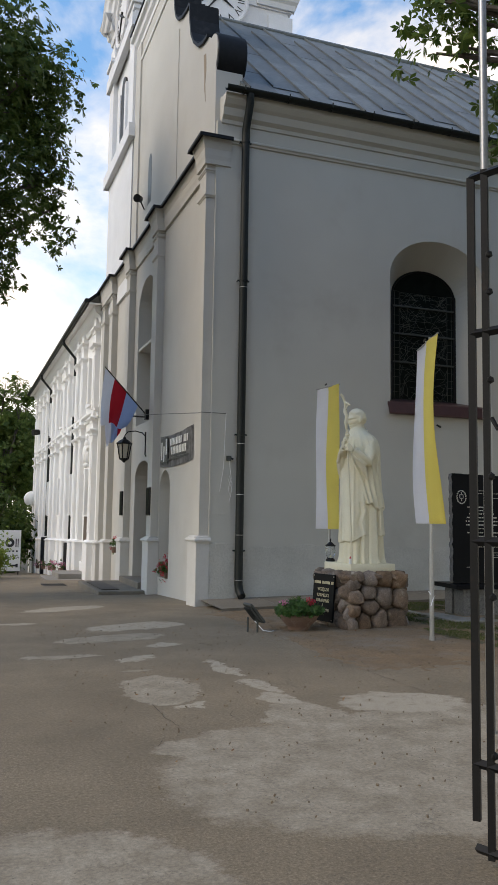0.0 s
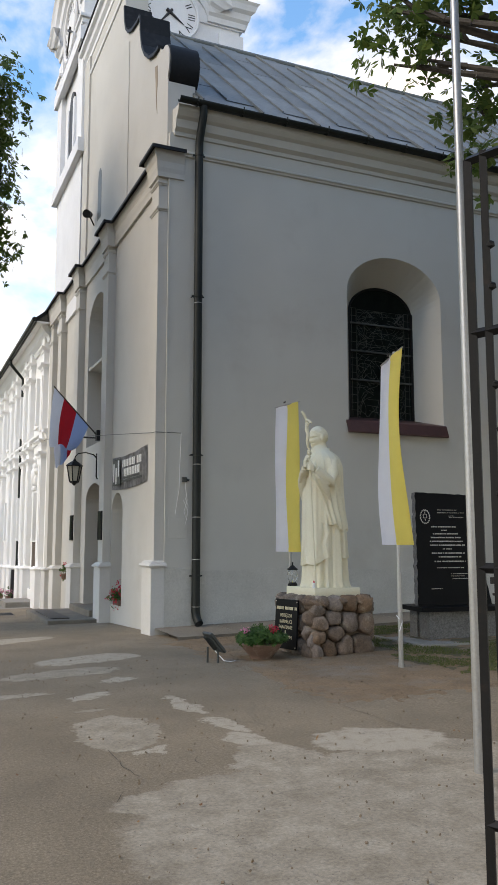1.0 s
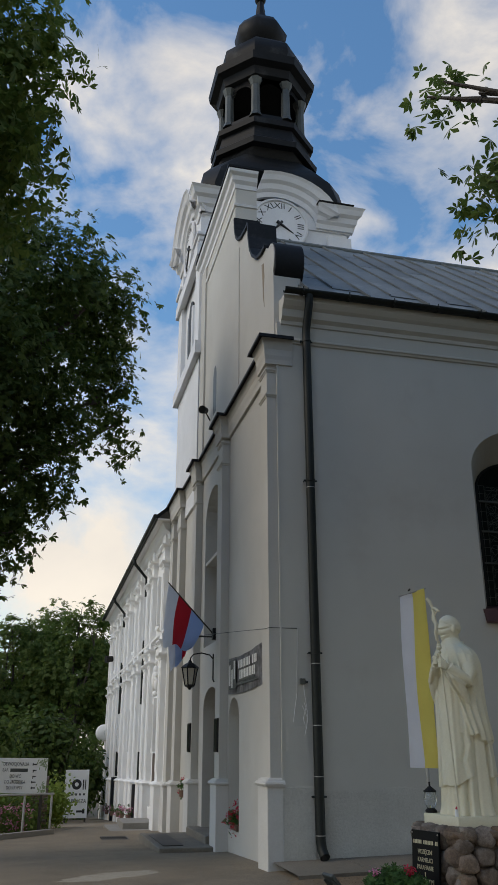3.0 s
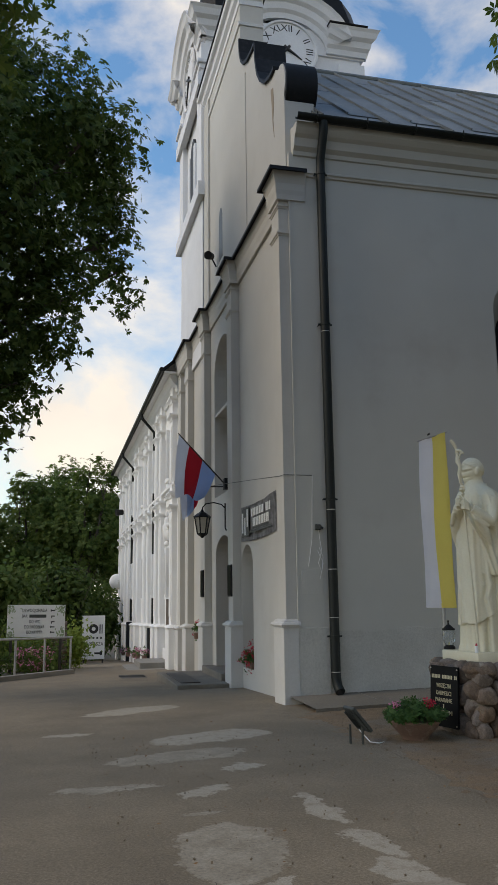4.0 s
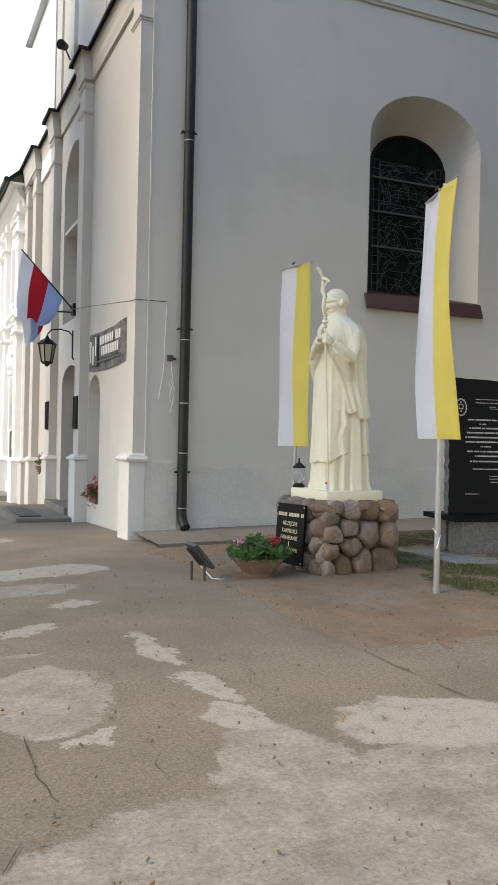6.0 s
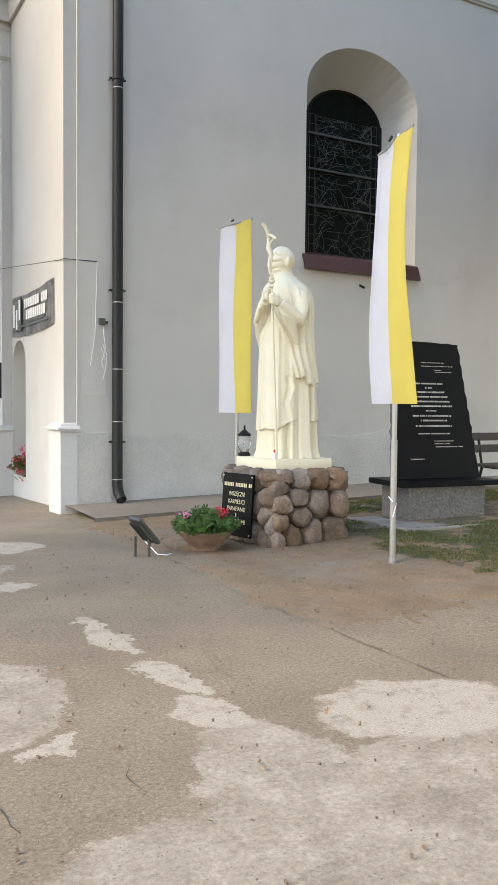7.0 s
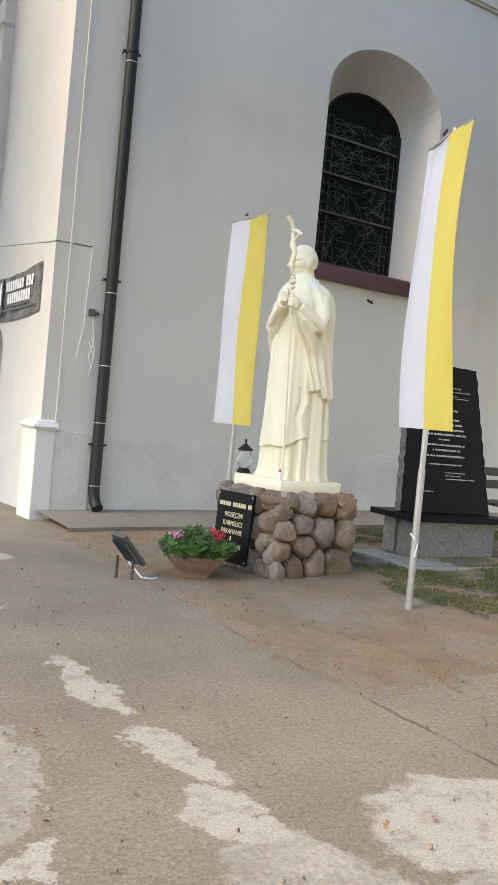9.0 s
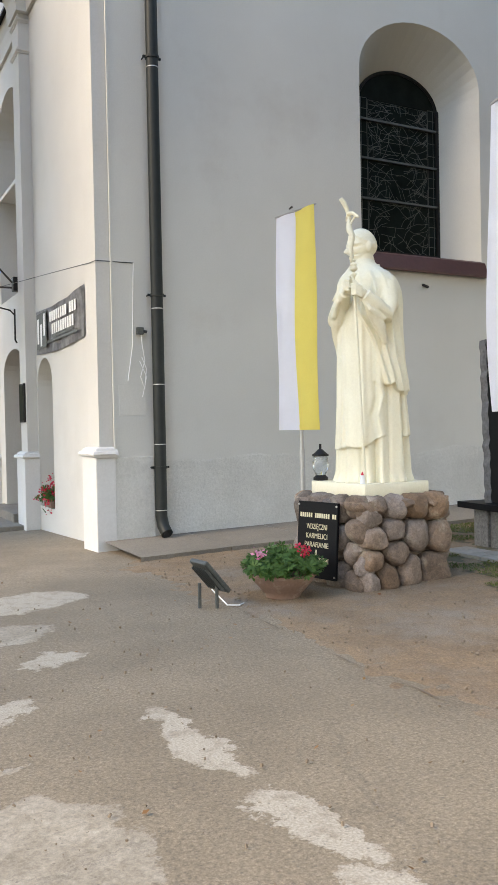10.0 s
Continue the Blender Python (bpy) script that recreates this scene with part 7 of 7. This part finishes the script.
RA, RB = Vector((-0.6, 23.6, 0)), Vector((1.75, 27.5, 0))
bm = bmesh.new()
d = (RB - RA).normalized()
nn = Vector((-d.y, d.x, 0))
for i in range(6):
    p, q = RA.lerp(RB, i / 6), RA.lerp(RB, (i + 1) / 6)
    vs = [bm.verts.new(v) for v in [Vector((c.x, c.y, gz_(c.x, c.y) + h)) + nn * o for c in (p, q) for o in (-0.1, 0.1) for h in (-0.1, 0.12)]]
    for f_ in ((0, 1, 5, 4), (2, 3, 7, 6), (1, 3, 7, 5)):
        bm.faces.new([vs[k] for k in f_])
structure("kerb", bm, CONCRETE, "low concrete kerb under the railing", "kerb")
rail = thing("railing", (RB.x, RB.y, gz_(RB.x, RB.y)), "pale grey tubular steel railing on a concrete kerb", "railing")
for i in range(4):
    p = RA.lerp(RB, 0.08 + 0.3 * i)
    p.z = gz_(p.x, p.y)
    part("post", rod(bmesh.new(), p, p + Vector((0, 0, 1.02)), 0.03, n=8), STEEL, rail)
for h in (1.0,):
    a, b = RA.copy(), RB.copy()
    a.z, b.z = gz_(a.x, a.y) + h, gz_(b.x, b.y) + h
    part("handrail", rod(bmesh.new(), a, b, 0.028, n=8), STEEL, rail)

sign = thing("direction_sign", (0.72, 28.2, gz_(0.7, 28.2)), "white direction board with black writing and printed green leaves", "sign")
SM = plane_matrix((0.72, 28.2, 0.98), (1, -0.03, -0.012), (0, 0, 1))
bm = boxes((-0.82, 0.82, -0.46, 0.46, -0.03, 0.0), bevel=0.005)
bm.transform(SM)
board = part("board", bm, SIGNWHITE, sign)
for x in (-0.7, 0.7):
    bm = boxes((x - 0.04, x + 0.04, -2.2, 0.4, -0.11, -0.031))
    bm.transform(SM)
    part("post", bm, WOOD, sign)
for line, y, w in (("DEWOCJONALIA", 0.30, 0.70), ("DO WC", -0.02, 0.30), ("DO ŹRÓDEŁKA", -0.17, 0.56), ("DO KRYPTY", -0.32, 0.44)):
    text(line, 0.13, SM @ Matrix.Translation((-0.05, y, 0.004)), INK, board, width=w)
text("BAR", 0.12, SM @ Matrix.Translation((-0.33, 0.14, 0.004)), INK, board, width=0.16)
bar_row([(-0.2, 0.28, 0.095, 0.185)], SM, LEAD, board)
for y, bent in ((0.30, 0), (0.14, 1), (-0.02, 1), (-0.17, 0), (-0.32, 0)):
    bar_row([(0.42, 0.52, y - 0.015, y + 0.015)] + ([(0.42, 0.445, y - 0.06, y + 0.015)] if bent else [(0.40, 0.43, y - 0.03, y + 0.03)]), SM, INK, board, "arrow", 0.004)
bm = bmesh.new()
rng = np.random.default_rng(77)
for k in range(120):
    sx, sy = (-1 if k % 2 else 1), (1 if k % 4 < 2 else -1)
    u, v = abs(rng.normal()) * 0.1, abs(rng.normal()) * 0.16
    c = Vector((sx * (0.79 - u), sy * (0.43 - v), 0.002 + 0.00005 * k))
    a = rng.uniform(0, 6.28)
    e, g = Vector((math.cos(a), math.sin(a), 0)) * 0.05, Vector((-math.sin(a), math.cos(a), 0)) * 0.016
    if abs(c.x) < 0.815 and abs(c.y) < 0.455:
        bm.faces.new([bm.verts.new(c + p) for p in (-e, g, e, -g)])
for v in bm.verts:
    v.co.x, v.co.y = max(-0.82, min(0.82, v.co.x)), max(-0.46, min(0.46, v.co.y))
bm.transform(SM)
part("printed_leaves", bm, PALEGREEN, board)

zs_ = thing("invitation_sign", (2.9, 39.6, gz_(2.9, 39.6)), "tall white sign with a plate symbol and an arrow", "sign")
ZM = plane_matrix((2.92, 39.6, 0.02), (1, 0, 0), (0, 0, 1))
bm = boxes((-0.48, 0.48, -0.95, 0.88, -0.04, 0.0), bevel=0.006)
bm.transform(ZM)
zb = part("board", bm, SIGNWHITE, zs_)
bm = rod(bmesh.new(), (0, 0.32, 0.001), (0, 0.32, 0.006), 0.2, n=24)
rod(bm, (0.27, 0.12, 0.004), (0.27, 0.5, 0.004), 0.025, n=6)
rod(bm, (0.36, 0.12, 0.004), (0.36, 0.5, 0.004), 0.02, n=6)
bm.transform(ZM)
part("plate_symbol", bm, INK, zb)
bm = rod(bmesh.new(), (0, 0.32, 0.006), (0, 0.32, 0.009), 0.08, n=20)
bm.transform(ZM)
part("plate_centre", bm, SIGNWHITE, zb)
text("ZAPRASZA", 0.22, ZM @ Matrix.Translation((0, -0.32, 0.004)), INK, zb, width=0.84)
bar_row([(-0.36 + 0.16 * k, -0.28 + 0.16 * k, -0.1, -0.02) for k in range(5)], ZM, LEAD, zb)
bar_row([(0.05, 0.3, -0.74, -0.66), (0.28, 0.38, -0.78, -0.62)], ZM, INK, zb, "arrow")
for x in (-0.4, 0.4):
    bm = boxes((x - 0.03, x + 0.03, -1.6, -0.9, -0.06, -0.02))
    bm.transform(ZM)
    part("post", bm, WOOD, zs_)

# green bench
gb = thing("green_bench", (-0.95, 22.4, gz_(-0.95, 22.4)), "green painted bench with iron legs beside the railing", "bench")
b0 = gz_(-0.95, 22.4)
for k in range(4):
    part("slat", boxes((-1.9, -0.35, 22.2 + 0.13 * k, 22.3 + 0.13 * k, b0 + 0.44, b0 + 0.475), bevel=0.006), GREENPAINT, gb)
for k in range(3):
    part("slat", boxes((-1.9, -0.35, 22.74, 22.77, b0 + 0.56 + 0.13 * k, b0 + 0.66 + 0.13 * k), bevel=0.006), GREENPAINT, gb)
for x in (-1.75, -0.5):
    part("leg", tube(tube(bmesh.new(), [(x, 22.15, b0), (x, 22.22, b0 + 0.43), (x, 22.7, b0 + 0.44), (x, 22.8, b0 + 0.95)], 0.022, 6), [(x, 22.78, b0), (x, 22.65, b0 + 0.44)], 0.022, 6), IRON, gb)
part("armrest", tube(bmesh.new(), [(-0.36, 22.2, b0 + 0.43), (-0.36, 22.2, b0 + 0.7), (-0.36, 22.75, b0 + 0.72)], 0.022, 6), GREENPAINT, gb)

# brick gate post behind the railing
pillar = thing("brick_pillar", (1.38, 29.6, gz_(1.4, 29.6)), "small weathered stone and brick pillar in the planting", "pillar")
pz = gz_(1.4, 29.6)
part("core", boxes((1.22, 1.56, 29.44, 29.76, pz - 0.2, pz + 1.5)), MORTAR, pillar)
me_b = bpy.data.meshes.new("brick")
bm = boxes((-0.11, 0.11, -0.05, 0.05, -0.035, 0.035), bevel=0.008)
bm.to_mesh(me_b)
bm.free()
me_b.materials.append(ROCK)
for k in range(18):
    for j in range(2):
        off = 0.05 if k % 2 else -0.05
        piece("brick", me_b, pillar, (1.30 + 0.19 * j + off * 0.4, 29.42, pz + 0.04 + 0.082 * k))
        piece("brick", me_b, pillar, (1.20, 29.50 + 0.19 * j + off * 0.4, pz + 0.04 + 0.082 * k), (0, 0, radians(90)))
        piece("brick", me_b, pillar, (1.58, 29.50 + 0.19 * j + off * 0.4, pz + 0.04 + 0.082 * k), (0, 0, radians(90)))


def shrub(name, at_, rad, n, leaf, mat, seed, label, kind="blade"):
    rng_ = np.random.default_rng(seed)
    t = thing(name, at_, label, "shrub")
    bm = bmesh.new()
    for k in range(7):
        e = Vector(at_) + Vector((rng_.normal() * rad[0] * 0.4, rng_.normal() * rad[1] * 0.4, rad[2] * rng_.uniform(0.8, 1.6)))
        tube(bm, [Vector(at_) - Vector((0, 0, 0.1)), Vector(at_).lerp(e, 0.5) + Vector((rng_.normal() * 0.08, 0, 0)), e], [0.03, 0.02, 0.006], 5)
    part("stems", bm, BARK, t)
    blobs = [((at_[0] + rng_.normal() * rad[0] * 0.35, at_[1] + rng_.normal() * rad[1] * 0.35, at_[2] + rad[2] * rng_.uniform(0.6, 1.25)), tuple(r * rng_.uniform(0.45, 0.7) for r in rad)) for _ in range(6)]
    area = sum(4 * np.pi * (a * b + b * c + a * c) / 3 for _, (a, b, c) in blobs)
    cs, ns = leaf_cloud(rng_, blobs, n / area)
    me = leaves_mesh("foliage", cs - np.array([at_]), ns, leaf, rng_, kind, 0.4)
    me.materials.append(mat)
    ob = new("foliage", me)
    ob.parent = t
    return t


for i, (x, y, r, n, m, lab) in enumerate(((1.75, 31.5, (0.5, 0.5, 0.75), 1800, LEAF_BRIGHT, "bright yellow-green leafy shrub behind the railing"), (0.3, 30.2, (0.9, 0.6, 0.6), 2200, LEAF_BRIGHT, "low light green shrub by the sign"),
                                        (-0.9, 29.0, (1.0, 0.8, 0.9), 2200, LEAF_MID, "leafy green shrub behind the railing"), (0.9, 28.9, (0.8, 0.4, 0.35), 1600, LEAF_MID, "low planting in front of the sign"), (-2.2, 27.5, (1.2, 1.0, 1.2), 2600, LEAF_MID, "leafy green shrub at the yard's edge"))):
    shrub("shrub", (x, y, gz_(x, y)), r, n, 0.14, m, 200 + i, lab)
rng = np.random.default_rng(9)
fb = thing("flower_border", (0.4, 27.8, gz_(0.4, 27.8)), "border of pink flowers under the direction board", "flowers")
c = np.stack([rng.uniform(-0.6, 1.3, 400), rng.uniform(27.2, 28.0, 400), rng.uniform(-0.4, 0.15, 400)], axis=1)
me = leaves_mesh("foliage", c - np.array([[*PLACE[fb.name]]]), rng.normal(size=(400, 3)) + np.array([[0, 0, 1]]), 0.16, rng, "blade", 0.1)
me.materials.append(LEAF_MID)
new("foliage", me).parent = fb
c = np.repeat(np.stack([rng.uniform(0.1, 1.2, 26), rng.uniform(27.2, 27.7, 26), rng.uniform(-0.25, 0.2, 26)], axis=1), 14, axis=0) + rng.normal(size=(364, 3)) * 0.05
me = leaves_mesh("blossom", c - np.array([[*PLACE[fb.name]]]), rng.normal(size=(364, 3)), 0.07, rng, "blade", 0.1)
me.materials.append(PETALPINK)
new("blossom", me).parent = fb

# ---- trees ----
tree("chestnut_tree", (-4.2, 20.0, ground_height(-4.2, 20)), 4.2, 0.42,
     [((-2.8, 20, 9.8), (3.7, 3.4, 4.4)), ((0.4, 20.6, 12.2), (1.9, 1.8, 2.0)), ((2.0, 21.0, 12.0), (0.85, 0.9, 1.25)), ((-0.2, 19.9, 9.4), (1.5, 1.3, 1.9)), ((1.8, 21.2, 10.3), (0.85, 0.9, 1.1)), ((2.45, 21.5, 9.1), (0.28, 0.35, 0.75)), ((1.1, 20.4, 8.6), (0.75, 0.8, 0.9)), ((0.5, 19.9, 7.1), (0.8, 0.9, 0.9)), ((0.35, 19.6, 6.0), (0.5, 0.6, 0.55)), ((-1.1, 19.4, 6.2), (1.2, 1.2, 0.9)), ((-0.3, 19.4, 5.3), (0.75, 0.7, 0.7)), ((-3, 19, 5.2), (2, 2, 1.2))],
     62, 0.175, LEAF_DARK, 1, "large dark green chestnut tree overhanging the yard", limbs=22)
# nearer tree: its leaf colour carries the sunlight
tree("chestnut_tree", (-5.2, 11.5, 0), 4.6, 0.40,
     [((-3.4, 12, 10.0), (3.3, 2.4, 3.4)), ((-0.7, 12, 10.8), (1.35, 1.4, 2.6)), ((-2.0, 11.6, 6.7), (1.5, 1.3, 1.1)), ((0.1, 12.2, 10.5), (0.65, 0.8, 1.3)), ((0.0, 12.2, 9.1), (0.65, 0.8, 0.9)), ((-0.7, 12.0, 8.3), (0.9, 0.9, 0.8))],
     60, 0.165, LEAF_SUN, 5, "tall chestnut tree with yellow-green leaves painted as if sunlit", limbs=12)
tree("chestnut_tree", (11.5, 6.4, 0), 5.0, 0.38,
     [((10.2, 8.0, 11.4), (2.8, 2.6, 2.4)), ((7.5, 10.8, 9.3), (0.75, 0.7, 0.5)), ((6.9, 10.9, 8.6), (0.45, 0.5, 0.32)), ((8.2, 10.9, 8.3), (0.55, 0.5, 0.6)), ((8.45, 11.0, 7.2), (0.35, 0.35, 0.45)), ((8.4, 9.6, 10.2), (1.2, 1.0, 0.7)), ((6.3, 11.0, 10.6), (0.35, 0.35, 0.3)), ((6.75, 11.0, 9.3), (0.16, 0.2, 0.5))],
     30, 0.19, LEAF_MID, 2, "green chestnut tree with hanging outer branches", limbs=16)
# out of view, added to keep sky light off the side wall and ground
for i, (x, y, h) in enumerate(((-10, -6, 17), (-2, -8, 18), (6, -7, 18), (13.5, -3, 17), (17.5, 4, 16), (18, 11, 14))):
    tree("unseen_yard_tree", (x, y, 0), 4.5, 0.4, [((x, y, h * 0.62), (4.2, 4.0, h * 0.3)), ((x - 2.5, y + 0.6, h * 0.5), (2.6, 2.4, 2.6)), ((x + 2.4, y + 0.4, h * 0.54), (2.6, 2.4, 2.8))],
         16, 0.36, LEAF_DARK, 80 + i, "tall unseen tree added behind the yard to block sky light", limbs=6)
for i, (x, y, h, s) in enumerate(((3.4, 56, 12.5, 1.0), (-0.6, 58, 12.0, 1.0), (-5.5, 54, 12.5, 1.1), (1.4, 62, 13.5, 1.2), (6.5, 62, 11.5, 1.0), (-10, 50, 13, 1.2))):
    z = ground_height(x, y)
    tree("far_tree", (x, y, z), h * 0.35, 0.3, [((x, y, z + h * 0.62), (2.6 * s, 2.4 * s, h * 0.3)), ((x - 1.7, y, z + h * 0.5), (1.9 * s, 1.8 * s, h * 0.2)), ((x + 1.6, y - 0.4, z + h * 0.56), (1.7 * s, 1.8 * s, h * 0.24)), ((x + 0.3, y - 0.8, z + h * 0.84), (1.5 * s, 1.5 * s, h * 0.14))],
         17, 0.30, LEAF_MID, 40 + i, "tall leafy green tree beyond the white wing", kind="palmate", limbs=12)
for i, (x, y) in enumerate(((-4.5, 44), (-2.0, 46), (0.6, 45), (2.6, 47), (-7, 42), (4.0, 52), (1.4, 41), (-0.8, 38.5), (-3.2, 37))):
    z = ground_height(x, y)
    shrub("undergrowth", (x, y, z), (2.0, 1.4, 2.6), 2600, 0.30, (LEAF_DARK, LEAF_MID, LEAF_MID)[i % 3], 300 + i, "dense dark green bushes under the trees")

# ---- grass blades, fallen leaves, grit ----
rng = np.random.default_rng(3)
n = 120000
x, y = rng.uniform(6.2, 14.5, n), rng.uniform(8.3, 14.2, n)
keep = np.array([in_turf(a, b) and not (7.5 < a < 12.3 and 11.68 < b < 13.1) and (noise.noise((a * 1.7, b * 1.7, 4)) > -0.25) for a, b in zip(x, y)])
x, y = x[keep], y[keep]
z = np.array([ground_height(a, b) + 0.02 for a, b in zip(x, y)])
me = leaves_mesh("grass", np.stack([x, y, z], axis=1), np.stack([rng.normal(size=len(x)), rng.normal(size=len(x)), np.full(len(x), 0.2)], axis=1), 0.021, rng, "blade", -1.6)
me.materials.append(GRASSBLADE)
tagged(new("grass", me), "short patchy grass beside the monument", "grass", kind="stuff")
n = 170
x, y = rng.uniform(1.2, 8.0, n), rng.uniform(5.5, 14.0, n)
z = np.array([ground_height(a, b) + 0.02 for a, b in zip(x, y)])
me = leaves_mesh("fallen_leaves", np.stack([x, y, z], axis=1), rng.normal(size=(n, 3)) * 0.25 + np.array([[0, 0, 1]]), 0.032, rng, "blade", 0.0)
me.materials.append(DRYLEAF)
tagged(new("fallen_leaves", me), "scattered dry brown leaves on the yard", "leaves", kind="stuff")
c = np.array([[3.66, 7.52, 0.03]]) + rng.normal(size=(1, 3)) * np.array([[0.03, 0.03, 0.01]])
me = leaves_mesh("curled_leaf", c - np.array([[3.66, 7.52, 0.0]]), rng.normal(size=(1, 3)) * 0.7 + np.array([[0, 0, 1]]), 0.03, rng, "palmate", 0.0)
me.materials.append(DRYLEAF)
ob = tagged(new("curled_leaf", me), "curled brown fallen leaf on the tarmac", "leaf")
ob.location = (3.66, 7.52, 0.0)
bm = bmesh.new()
for k in range(3600):
    a, b = (rng.uniform(4.55, 7.2), rng.uniform(8.8, 14.3)) if k % 3 else (rng.uniform(1.6, 5.5), rng.uniform(5.0, 13))
    s = 0.003 + 0.009 * rng.random() ** 4
    bmesh.ops.create_cube(bm, size=1, matrix=Matrix.Translation((a, b, ground_height(a, b) + 0.012 + s * 0.3)) @ Euler(rng.uniform(0, 3, 3)).to_matrix().to_4x4() @ Matrix.Diagonal((s * 1.4, s, s * 0.8, 1)))
tagged(put(bm, "grit", CLOD), "small stones and clods on soil and tarmac", "grit", kind="stuff")

# ---- roof sheets, last ----
slope = Vector((0, RY - EY, RZ - EZ))
L = slope.length
tilt = math.atan2(slope.z, slope.y)
ROWS_, SW = 5, 0.62
bm = boxes((0.008, SW - 0.008, 0.0, L / ROWS_ - 0.012, 0.0, 0.012))
box(bm, -0.012, 0.012, 0.0, L / ROWS_, 0.0, 0.05)
me_s = bpy.data.meshes.new("roof_sheet")
bm.to_mesh(me_s)
bm.free()
me_s.materials.append(SHEET)
ud = slope.normalized()
up = Vector((0, -ud.z, ud.y))
rng = np.random.default_rng(15)
for i in range(36):
    for j in range(ROWS_):
        p = Vector((5.48 + SW * i, EY, EZ)) + ud * (L / ROWS_ * (j + (0.35 if i % 2 else 0)) * 0.999) + up * 0.006
        if j == ROWS_ - 1 and i % 2:
            continue
        piece("roof_sheet", me_s, roof, p, (tilt + rng.normal() * 0.002, 0, 0))
